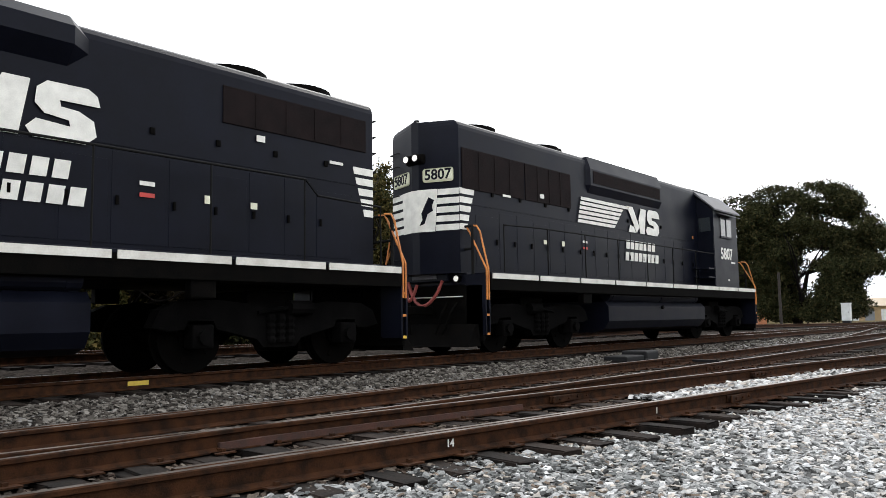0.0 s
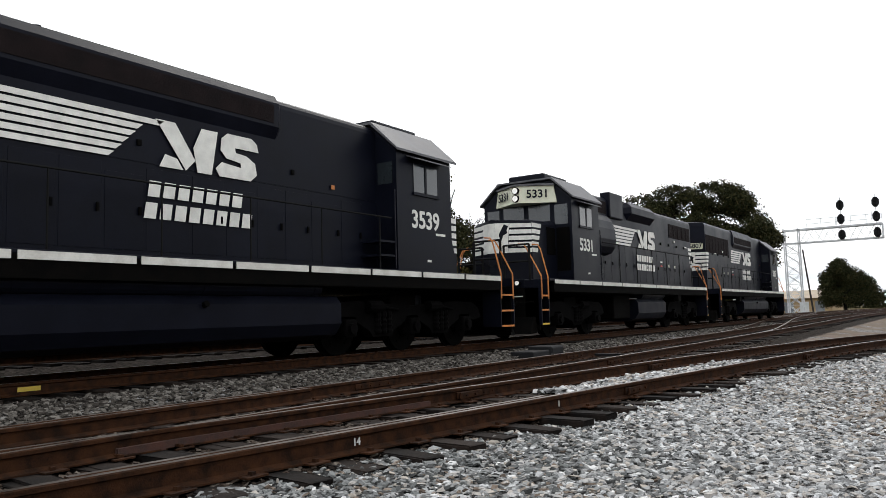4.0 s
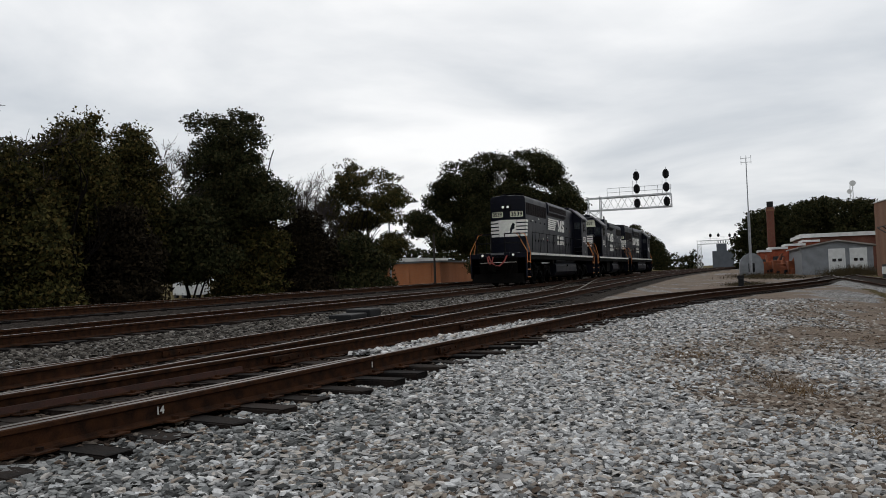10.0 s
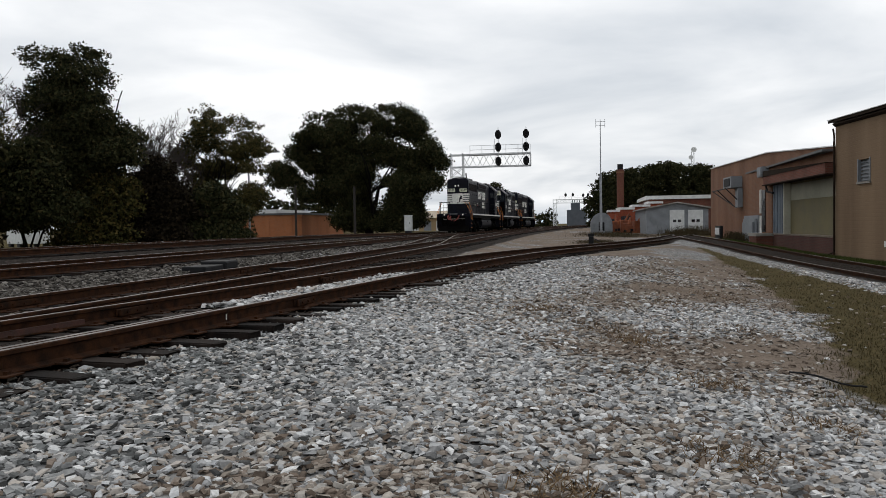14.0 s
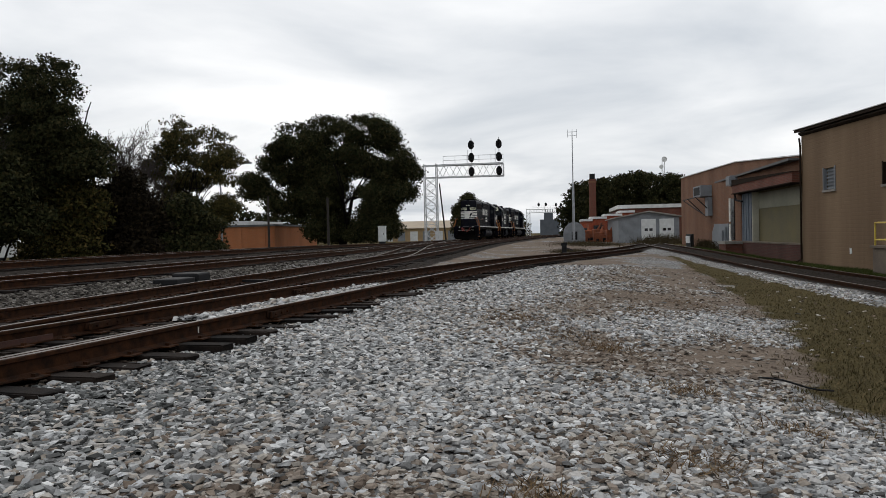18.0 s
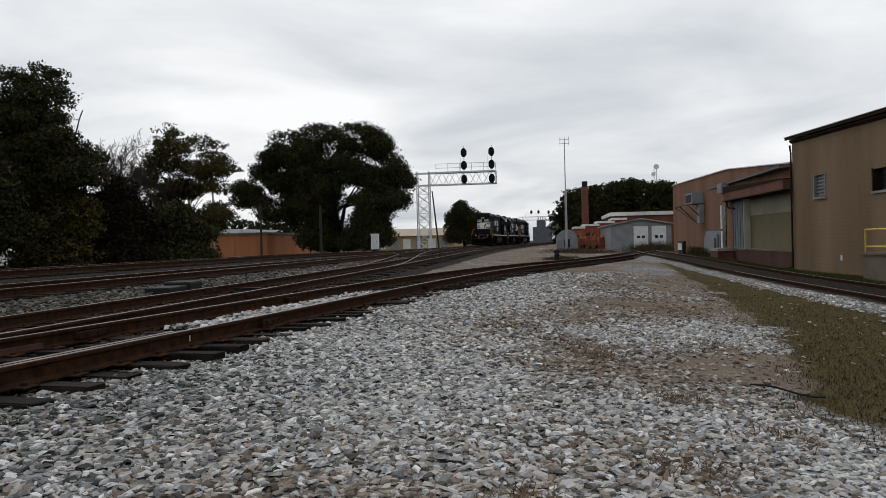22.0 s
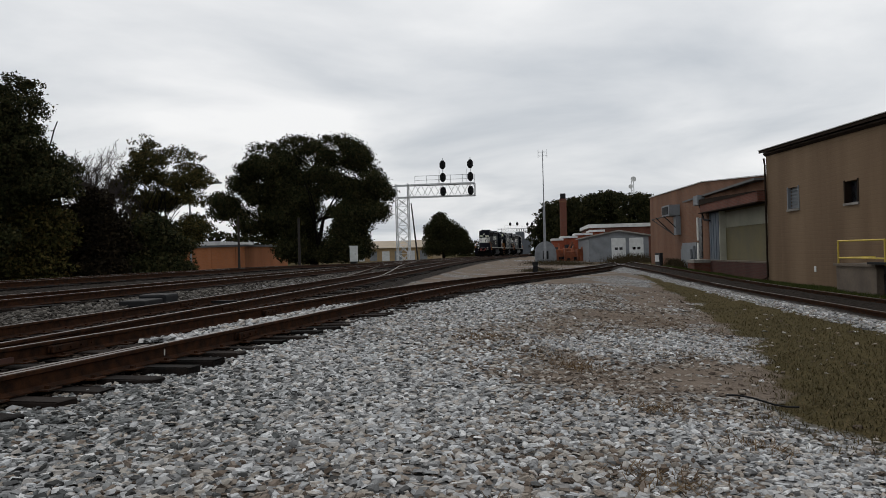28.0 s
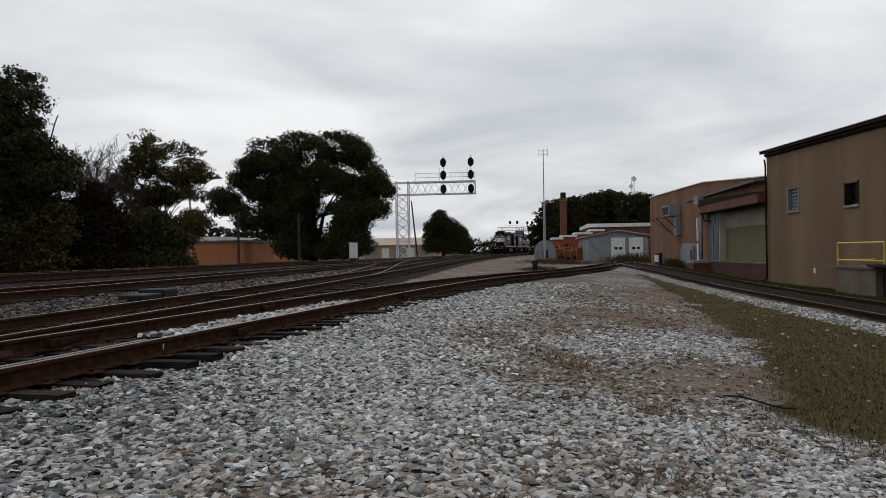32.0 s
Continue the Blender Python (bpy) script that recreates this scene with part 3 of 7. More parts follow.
def make_truck(loco, y, axles, base):
    """A truck: two cast side frames with arches, boxes, springs and a brake cylinder, and its wheel sets."""
    tr = empty("truck", pose(0, y, 0))
    tr.parent = loco
    half = base / 2 + 0.75
    for s in (-1, 1):
        pts = [(-half, 0.66), (-half + 0.12, 0.90), (-base / 2 - 0.35, 1.02)]
        n = axles - 1
        pts += [(-base / 2 + 0.30, 1.04), (0, 0.94), (base / 2 - 0.30, 1.04)]
        pts += [(base / 2 + 0.35, 1.02), (half - 0.12, 0.90), (half, 0.66), (half - 0.25, 0.60), (base / 2 + 0.30, 0.62)]
        for k in range(n, -1, -1):
            c = -base / 2 + base * k / n
            pts += [(c + 0.26, 0.62), (c + 0.20, 0.74), (c - 0.20, 0.74), (c - 0.26, 0.62)]
            if k:
                m = c - base / n / 2
                pts += [(m + 0.42, 0.46), (m + 0.30, 0.33), (m - 0.30, 0.33), (m - 0.42, 0.46)]
        pts += [(-half + 0.25, 0.60)]
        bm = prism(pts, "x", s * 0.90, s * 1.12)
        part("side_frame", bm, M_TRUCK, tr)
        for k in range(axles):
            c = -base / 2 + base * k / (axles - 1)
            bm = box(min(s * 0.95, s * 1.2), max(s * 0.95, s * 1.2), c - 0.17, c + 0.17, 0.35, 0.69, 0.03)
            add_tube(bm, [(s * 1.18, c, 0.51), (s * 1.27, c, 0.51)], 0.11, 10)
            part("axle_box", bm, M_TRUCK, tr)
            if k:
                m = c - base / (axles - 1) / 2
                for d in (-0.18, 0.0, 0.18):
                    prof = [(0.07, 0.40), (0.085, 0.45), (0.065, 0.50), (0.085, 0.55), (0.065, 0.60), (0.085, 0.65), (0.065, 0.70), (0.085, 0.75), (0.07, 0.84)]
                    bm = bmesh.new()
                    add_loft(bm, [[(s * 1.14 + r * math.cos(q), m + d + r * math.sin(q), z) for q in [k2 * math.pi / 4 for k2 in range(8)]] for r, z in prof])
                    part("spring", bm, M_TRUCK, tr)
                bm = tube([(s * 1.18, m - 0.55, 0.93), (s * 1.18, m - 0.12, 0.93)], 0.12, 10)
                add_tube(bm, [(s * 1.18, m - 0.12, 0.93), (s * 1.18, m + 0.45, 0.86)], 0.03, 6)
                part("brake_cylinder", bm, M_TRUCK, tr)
    part("bolster", box(-0.9, 0.9, -0.45, 0.45, 0.55, 1.2, 0.04), M_DEEPBLACK, tr)
    # blocks added to darken the underside and close the gaps between wheels
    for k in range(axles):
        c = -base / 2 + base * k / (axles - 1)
        part("traction_motor", box(-0.62, 0.62, c - 0.62 if k else c + 0.12, c - 0.12 if k else c + 0.62, 0.22, 0.95, 0.05), M_DEEPBLACK, tr)
    sets = []
    for k in range(axles):
        c = -base / 2 + base * k / (axles - 1)
        bm = tube([(-1.1, 0, 0), (1.1, 0, 0)], 0.09, 10)
        for s in (-1, 1):
            for r, a, b in ((0.508, 0.70, 0.83), (0.55, 0.67, 0.70), (0.20, 0.66, 0.9)):
                add_tube(bm, [(s * a, 0, 0), (s * b, 0, 0)], r, 28)
            for j in range(5):
                an = 2 * math.pi * j / 5
                add_tube(bm, [(s * 0.82, 0.34 * math.cos(an), 0.34 * math.sin(an)), (s * 0.845, 0.34 * math.cos(an), 0.34 * math.sin(an))], 0.05, 6)
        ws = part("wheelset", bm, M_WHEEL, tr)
        ws.location = (0, c, 0.508)
        sets.append((ws, c))
    return sets


def logo_on_side(loco, s, u0, z0, x):
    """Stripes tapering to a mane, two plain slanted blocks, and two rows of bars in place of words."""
    m = side_m(s, u0, z0, x)
    stripes = []
    for k in range(6):
        z = 0.60 - k * 0.118
        end = 2.35 - 0.115 * k + (0.25 if k == 0 else 0)
        stripes.append([(-0.05 - 0.035 * k, z), (end - 0.10, z), (end, z + 0.082), (-0.025 - 0.035 * k, z + 0.082)])
    for st in stripes:
        flat_poly("stripe", st, m, M_WHITE, loco)
    blocks = [
        [(2.52, -0.02), (2.95, -0.02), (2.84, 0.14), (2.62, 0.18)],
        [(2.45, 0.70), (2.80, 0.70), (3.18, 0.16), (3.00, -0.02)],
        [(3.22, -0.02), (3.50, -0.02), (3.62, 0.70), (3.30, 0.70), (3.14, 0.36)],
        [(3.70, 0.22), (3.58, 0.10), (3.66, -0.02), (4.32, -0.02), (4.46, 0.10), (4.42, 0.30), (4.22, 0.40), (4.00, 0.42), (3.98, 0.50), (4.50, 0.50), (4.46, 0.64), (4.34, 0.72), (3.82, 0.72), (3.70, 0.62), (3.68, 0.42), (3.80, 0.30), (4.10, 0.26), (4.12, 0.18)],
    ]
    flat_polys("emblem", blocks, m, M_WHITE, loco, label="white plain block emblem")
    for row, n in ((0, 7), (1, 8)):
        for k in range(n):
            u, z = 2.32 + k * 0.265 - row * 0.06, -0.50 - row * 0.33
            flat_poly("name_bar", [(u, z), (u + 0.20, z), (u + 0.235, z + 0.24), (u + 0.035, z + 0.24)], m, M_WHITE, loco)


EMBLEM = [(-0.20, 0.08), (-0.04, 0.12), (0.06, 0.34), (0.24, 0.42), (0.20, 0.52), (0.28, 0.66), (0.10, 0.74), (-0.02, 0.56), (-0.14, 0.36), (-0.10, 0.22)]


def side_stripes(loco, e, y, x, z0, pitch, high, wrap):
    """Stripes bent round onto both flanks, longest at the top."""
    for s in (-1, 1):
        flip = 1 if (s > 0) == (e < 0) else -1
        mm = side_m(s, (-y if e < 0 else y) * s, z0, x)
        for k in range(5):
            z = 0.02 + k * pitch
            b = wrap - 0.06 * (4 - k)
            poly = [(0, z), (flip * b, z), (flip * (b + 0.03), z + high), (0, z + high)]
            flat_poly("side_stripe", poly if flip > 0 else poly[::-1], mm, M_WHITE, loco)


VEE = 0.30                           # how far the middle of the hood's end stands proud


def vee_m(s, corner, u, z, out=0.0, e=-1, deep=VEE, half=0.85):
    """A place on one slanted half of an end that faces e: u metres from the middle crease."""
    long = math.hypot(half, deep)
    dx, dy = half / long, deep / long
    ax = Vector((-e * dx, s * dy, 0.0))
    n = Vector((s * dy, e * dx, 0.0))
    o = Vector((s * (0.10 + dx * u), corner + e * deep - e * dy * u, z)) + n * out
    return Matrix(((ax.x, 0, n.x, o.x), (ax.y, 0, n.y, o.y), (0, 1, 0, o.z), (0, 0, 0, 1)))


def vee_paint(loco, corner, z0, pitch, high, e, deep, half, panel):
    """A white panel over the crease of an end and five stripes on each slanted half."""
    long = math.hypot(half, deep)
    top = 4 * pitch + high + 0.02
    flat_poly("end_panel", [(-0.10, 0), (0.10, 0), (0.10, top), (-0.10, top)], end_m(e, 0, z0, deep + e * corner + 0.002), M_WHITE, loco, label="white painted panel on the end")
    for s in (-1, 1):
        m = vee_m(s, corner, 0.0, z0, 0.003, e, deep, half)
        w = -e * s
        g = lambda pts: [(w * p, q) for p, q in pts][::w]
        flat_poly("end_panel", g([(0, 0), (panel, 0), (panel + 0.06, top), (0, top)]), m, M_WHITE, loco)
        for k in range(5):
            z = k * pitch + 0.01
            flat_poly("end_stripe", g([(panel + 0.01 + 0.012 * k, z), (long - 0.006, z), (long - 0.006, z + high), (panel + 0.02 + 0.012 * k, z + high)]), m, M_WHITE, loco)


def vee_end(loco, corner, number):
    """Paint, number boards and lamps on the slanted end of the long hood."""
    z0, pitch, high = 2.54, 0.186, 0.125
    vee_paint(loco, corner, z0, pitch, high, -1, VEE, 0.85, 0.36)
    for s in (-1, 1):
        bm = box(-0.34, 0.34, -0.145, 0.145, -0.02, 0.03, 0.05)
        bm.transform(vee_m(s, corner, 0.44, 3.72, 0.0))
        b = part("number_board", bm, M_CREAM, loco, "cream number board with black figures")
        lettering("painted_number", number, 0.30, vee_m(s, corner, 0.44, 3.72, 0.034), M_BLACK, b)
    flat_poly("end_emblem", [(p * 0.7 + 0.10, q * 0.9) for p, q in EMBLEM], vee_m(1, corner, 0.05, z0 + 0.06, 0.010), M_BLACK, loco, label="black plain shape on the white panel")
    side_stripes(loco, -1, -corner, 0.953, z0, pitch, high, 0.46)
    y = corner - VEE
    part("lamp_housing", box(-0.25, 0.25, y - 0.05, y + 0.12, 3.98, 4.20, 0.05), M_DEEPBLACK, loco)
    for s in (-1, 1):
        head_lamp(loco, s * 0.13, y - 0.06, 4.09, -1, 0.07)


def head_lamp(loco, x, y, z, e, r=0.09):
    bm = tube([(x, y, z), (x, y + e * 0.09, z)], r * 1.25, 14)
    h = part("headlamp", bm, M_DEEPBLACK, loco)
    part("lens", tube([(x, y + e * 0.085, z), (x, y + e * 0.10, z)], r, 14), M_LAMP, h, "lit white lamp lens")


def make_loco(name, label, number, six_axle, kind):
    L = 22.0 if six_axle else 18.03
    frame_half = L / 2 - 1.05            # end of the platform
    sill_half = 9.25 if six_axle else 7.8
    ends = {-1: (sill_half, frame_half), 1: (8.08, 8.58) if kind == "middle" else (sill_half, frame_half)}
    lo = tagged(empty(name), label, "locomotive", group="locomotives of the train")
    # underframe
    part("underframe", box(-1.45, 1.45, -frame_half + 0.9, ends[1][1] - 0.9, 1.28, 1.60, 0.02), M_DEEPBLACK, lo)
    part("walkway", box(-1.52, 1.52, -sill_half, ends[1][0], 1.60, 1.66, 0.012), M_BLACK, lo)
    for e in (-1, 1):
        step_in, plate = ends[e]
        a, b = sorted((e * (sill_half - 0.1), e * plate))
        part("end_platform", box(-1.0, 1.0, a, b, 1.42, 1.66, 0.015), M_BLACK, lo)
        part("pilot", box(-1.42, 1.42, *sorted((e * plate, e * (plate - 0.08))), 0.25, 1.42, 0.02), M_DEEPBLACK, lo, "black snow plough pilot plate")
        bm = bmesh.new()
        add_loft(bm, [[(-1.35, e * (plate + 0.01), 0.18), (1.35, e * (plate + 0.01), 0.18), (1.30, e * (plate + 0.01), 0.62), (-1.30, e * (plate + 0.01), 0.62)],
                      [(-1.30, e * (plate + 0.35), 0.16), (1.30, e * (plate + 0.35), 0.16), (1.25, e * (plate + 0.06), 0.62), (-1.25, e * (plate + 0.06), 0.62)]])
        bmesh.ops.recalc_face_normals(bm, faces=bm.faces)
        part("plough_blade", bm, M_DEEPBLACK, lo)
        # coupler
        c0, c1 = e * plate, e * (L / 2 + 0.12)
        bm = box(-0.09, 0.09, *sorted((c0, c1 - e * 0.2)), 0.82, 1.0, 0.02)
        add_box(bm, -0.17, 0.13, *sorted((c1 - e * 0.25, c1)), 0.72, 1.06, 0.04)
        part("coupler", bm, M_DEEPBLACK, lo)
        # hoses
        for x in (-0.75, -0.5, 0.5, 0.75):
            bm = tube([(x, e * (plate + 0.02), 1.05), (x * 0.95, e * (plate + 0.18), 0.85), (x * 0.8, e * (plate + 0.22), 0.55), (x * 0.7, e * (plate + 0.24), 0.42)], 0.025, 6)
            part("brake_hose", bm, M_DEEPBLACK, lo)
        bm = bmesh.new()
        for x0, x1, dip, top in ((-0.46, 0.50, 0.52, 1.52), (-0.52, -0.22, 0.34, 1.46)):
            pts = [(x0 + (x1 - x0) * k / 10, e * (plate + 0.17 + 0.08 * math.sin(math.pi * k / 10)), top - dip * math.sin(math.pi * k / 10) ** 0.75) for k in range(11)]
            add_tube(bm, pts, 0.036, 7)
        part("jumper_cable", bm, M_REDHOSE, lo, "faded red jumper cable hanging on the pilot")
        for x in (-0.80, 0.80):
            head_lamp(lo, x, e * plate, 1.55, e, 0.062)
        part("coupler_lift_bar", tube([(-1.30, e * (plate + 0.10), 1.02), (-0.45, e * (plate + 0.12), 1.00), (-0.30, e * (plate + 0.20), 1.12), (0.0, e * (plate + 0.30), 1.12)], 0.016, 5), M_DEEPBLACK, lo)
        part("platform_plate", box(-0.34, 0.34, *sorted((e * (plate + 0.16), e * (plate + 0.19))), 1.56, 1.66), M_GREYROOF, lo)
        part("pilot_handle", tube([(-0.95, e * (plate + 0.06), 1.18), (0.95, e * (plate + 0.06), 1.18)], 0.014, 5), M_STRIPE, lo)
        part("anticlimber", box(-0.62, 0.62, *sorted((e * plate, e * (plate + 0.16))), 1.50, 1.66, 0.02), M_BLACK, lo)
        # corner steps with bright edges
        for s in (-1, 1):
            y0, y1 = e * (step_in + 0.02), e * (plate - 0.02)
            part("step_well", box(*sorted((s * 0.95, s * 1.02)), *sorted((y0, y1)), 0.42, 1.60), M_BLACK, lo)
            for end_y in (y0, y1):
                part("step_side", box(*sorted((s * 1.0, s * 1.48)), *sorted((end_y - e * 0.02, end_y + e * 0.02)), 0.40, 1.62), M_BLACK, lo)
            for j, z in enumerate((0.40, 0.78, 1.17)):
                st = part("step", box(*sorted((s * 1.0, s * 1.46)), *sorted((y0 + e * 0.02, y1 - e * 0.02)), z, z + 0.035), M_BLACK, lo)
                part("step_edge", box(*sorted((s * 1.46, s * 1.485)), *sorted((y0 + e * 0.02, y1 - e * 0.02)), z - 0.005, z + 0.04), M_YELLOW if (kind == "middle" and j == 0) else M_ORANGE, st, "orange painted step edge")
            for yy, inn in ((y0 + e * 0.03, 0.20), (y1 - e * 0.03, 0.42)):
                x = s * 1.485
                pts = [(x, yy, 1.10), (x, yy, 1.72), (x - s * inn, yy, 2.50), (x - s * (inn + 0.08), yy, 2.62), (x - s * (inn + 0.25), yy, 2.64)]
                part("grab_rail", tube(pts, 0.020, 7), M_ORANGE, lo, "orange bent grab rail")
        # end railing
        yy = e * (plate - 0.04)
        for x in (-1.15, -0.35, 0.35, 1.15):
            part("railing_post", tube([(x, yy, 1.62), (x, yy, 2.62)], 0.034, 6), M_DULL, lo)
        for z in (2.15, 2.62):
            for a, b in ((-1.15, -0.35), (0.35, 1.15)):
                part("railing_bar", tube([(a, yy, z), (b, yy, z)], 0.028, 6), M_DULL, lo)
        part("safety_chain", tube([(-0.35, yy, 2.2), (0, yy + e * 0.05, 2.05), (0.35, yy, 2.2)], 0.012, 5), M_DULL, lo)
    # white sill stripes
    n = 11 if six_axle else 9
    seg = 2 * sill_half / n
    for s in (-1, 1):
        for k in range(n):
            a = -sill_half + k * seg
            part("sill_stripe", box(*sorted((s * 1.515, s * 1.535)), a + 0.04, a + seg - 0.04, 1.53, 1.64), M_STRIPE, lo)
            part("sill_plate", box(*sorted((s * 1.42, s * 1.51)), a, a + seg, 1.30, 1.60), M_DEEPBLACK, lo)
        part("jack_pad", box(*sorted((s * 1.30, s * 1.47)), -4.1, -3.7, 1.05, 1.32, 0.02), M_DEEPBLACK, lo)
        # side handrail
        y_hi = (4.9 if six_axle else 4.1)
        zr = 2.93 if kind == "middle" else 2.70
        pts = [(s * 1.49, -sill_half + 0.5, 2.66), (s * 1.49, -sill_half + 1.9, 2.70), (s * 1.49, -sill_half + 2.15, zr), (s * 1.49, y_hi, zr)]
        part("handrail", tube(pts, 0.018, 6), M_DULL, lo)
        yy = -sill_half + 0.5
        while yy < y_hi:
            part("stanchion", tube([(s * 1.49, yy, 1.64), (s * 1.49, yy, 2.66 if yy < -sill_half + 1.9 else zr)], 0.015, 5), M_DULL, lo)
            yy += 1.66
    # fuel tank, air reservoirs, battery boxes
    t0, t1 = (-2.7, 3.5) if kind != "middle" else (-2.4, 0.7)
    prof = [(-1.25, 1.12), (-1.36, 0.98), (-1.36, 0.62), (-1.22, 0.42), (-0.9, 0.33), (0.9, 0.33), (1.22, 0.42), (1.36, 0.62), (1.36, 0.98), (1.25, 1.12)]
    tank = part("fuel_tank", prism(prof, "y", t0, t1), M_BLACK, lo)
    part("tank_cap", tube([(1.3, (t0 + t1) / 2, 0.95), (1.42, (t0 + t1) / 2, 0.99)], 0.05, 10), M_DEEPBLACK, tank)
    for s in (-1, 1):
        bm = tube([(s * 1.22, t0 + 0.1, 1.27), (s * 1.22, t1 - 0.5, 1.27)], 0.15, 14)
        for q in (t0 + 0.25, (t0 + t1) / 2, t1 - 0.7):
            add_tube(bm, [(s * 1.22, q, 1.27), (s * 1.22, q + 0.05, 1.27)], 0.16, 14)
        part("air_reservoir", bm, M_BLACK, lo, smooth=False)
    # dark box added to fill the see-through gap beside the tank
    if kind == "middle":
        part("equipment_box", box(-1.15, 1.15, 0.95, 2.5, 0.45, 1.28, 0.04), M_DEEPBLACK, lo)
    # long hood
    hw, ht = 0.95, {"rear": 4.71, "middle": 4.66, "front": 4.88}[kind]
    hood_end = {"rear": -7.9, "middle": -7.66, "front": -8.1}[kind]
    cab0, cab1 = {"rear": (5.1, 7.1), "middle": (4.36, 6.40), "front": (4.2, 6.26)}[kind]
    prof = hood_profile(hw, 1.66, ht)
    corner = hood_end + 0.02             # where the slanted end meets the flanks
    end_round = [[(max(-0.10, min(0.10, x)), corner - VEE, z) for x, z in prof], [(x, corner, z) for x, z in prof], [(x, cab0, z) for x, z in prof]]
    bm = bmesh.new()
    add_loft(bm, end_round)
    bmesh.ops.recalc_face_normals(bm, faces=bm.faces)
    part("long_hood", bm, M_BLACK, lo)
    # access doors along both flanks
    for s in (-1, 1):
        y = hood_end + 0.55
        k = 0
        while y < cab0 - 0.9:
            w = 0.62 if k % 5 else 0.78
            d = part("hood_door", box(*sorted((s * hw, s * (hw + 0.005))), y, y + w, 1.78, 3.02 if k % 3 else 2.9, 0.004), M_BLACK, lo)
            part("latch", box(*sorted((s * (hw + 0.018), s * (hw + 0.04))), y + w - 0.09, y + w - 0.05, 2.3, 2.42), M_DEEPBLACK, d)
            y += w + 0.05
            k += 1
        for yy in [hood_end + 1.1 + 1.05 * i for i in range(int((cab0 - hood_end - 2) / 1.05))]:
            part("lifting_eye", box(*sorted((s * hw, s * (hw + 0.03))), yy, yy + 0.07, 3.34, 3.43), M_DEEPBLACK, lo)
        part("belt_rail", box(*sorted((s * hw, s * (hw + 0.012))), hood_end + 0.4, cab0, 3.10, 3.13), M_BLACK, lo)
    # radiator grilles
    if kind == "rear":
        spans = [(hood_end + 0.15, -3.1, 3.70, 4.34)]
    elif kind == "front":
        spans = [(hood_end - 0.0 + 0.1, -5.75, 3.42, 4.28), (-5.7, -3.7, 3.42, 4.28)]
    else:
        spans = [(hood_end + 0.2, -4.5, 3.72, 4.30)]
    for s in (-1, 1):
        for a, b, z0, z1 in spans:
            g = part("radiator_grille", box(*sorted((s * hw, s * (hw + 0.022))), a, b, z0, z1, 0.008), M_GRILLE, lo, "brown-black mesh radiator grille")
            n = int((b - a) / 0.5)
            for j in range(1, n):
                yy = a + (b - a) * j / n
                part("grille_bar", box(*sorted((s * (hw + 0.02), s * (hw + 0.032))), yy - 0.012, yy + 0.012, z0 + 0.03, z1 - 0.03), M_GRILLE, g)
    # roof fans
    fans = {"rear": [-6.9, -5.35, -3.9], "front": [-6.6, -3.9], "middle": [-6.6, -5.2]}[kind]
    for y in fans:
        bm = tube([(0, y, ht), (0, y, ht + 0.12)], 0.60, 28)
        add_tube(bm, [(0, y, ht + 0.07), (0, y, ht + 0.15)], 0.66, 28)
        f = part("roof_fan", bm, M_DEEPBLACK, lo, "round black radiator fan housing")
        bm = bmesh.new()
        for k in range(10):
            a = math.pi * k / 10
            add_tube(bm, [(0.58 * math.cos(a), y + 0.58 * math.sin(a), ht + 0.165), (-0.58 * math.cos(a), y - 0.58 * math.sin(a), ht + 0.165)], 0.012, 4)
        add_tube(bm, [(0, y, ht + 0.14), (0, y, ht + 0.20)], 0.16, 12)
        part("fan_guard", bm, M_DEEPBLACK, f)
    # flared dynamic brake section or plain exhaust hump
    if kind != "middle":
        a, b = (-2.9, 2.4) if kind == "rear" else (-2.95, 1.5)
        prof2 = [(-0.95, 3.92), (-1.05, 4.12), (-1.05, 4.55), (-0.94, ht), (0, ht + 0.06), (0.94, ht), (1.05, 4.55), (1.05, 4.12), (0.95, 3.92)]
        bm = bmesh.new()
        add_loft(bm, [[(x * 0.8, a - 0.12, 3.9 + (z - 3.86) * 0.85) for x, z in prof2], [(x, a + 0.12, z) for x, z in prof2], [(x, b - 0.12, z) for x, z in prof2], [(x * 0.8, b + 0.12, 3.9 + (z - 3.86) * 0.85) for x, z in prof2]])
        bmesh.ops.recalc_face_normals(bm, faces=bm.faces)
        part("dynamic_brake_housing", bm, M_BLACK, lo)
        for s in (-1, 1):
            part("brake_intake", box(*sorted((s * 1.05, s * 1.062)), a + 0.25, b - 0.25, 4.18, 4.50), M_GRILLE, lo)
        for y in ((a + b) / 2 - 0.8, (a + b) / 2 + 0.8):
            part("brake_fan", tube([(0, y, ht), (0, y, ht + 0.14)], 0.60, 24), M_DEEPBLACK, lo)
    else:
        bm = bmesh.new()
        prof2 = [(-0.95, 4.02), (-1.16, 4.26), (-1.16, 4.50), (-0.98, 4.68), (0.98, 4.68), (1.16, 4.50), (1.16, 4.26), (0.95, 4.02)]
        add_loft(bm, [[(x * 0.8, -2.5, 4.05 + (z - 4.02) * 0.8) for x, z in prof2], [(x, -2.2, z) for x, z in prof2], [(x, 0.35, z) for x, z in prof2], [(x * 0.8, 0.65, 4.05 + (z - 4.02) * 0.8) for x, z in prof2]])
        bmesh.ops.recalc_face_normals(bm, faces=bm.faces)
        part("blower_housing", bm, M_BLACK, lo)
        for s in (-1, 1):
            part("intake_box", box(*sorted((s * 0.7, s * 1.06)), 0.95, 2.2, 3.95, 4.85, 0.04), M_BLACK, lo)
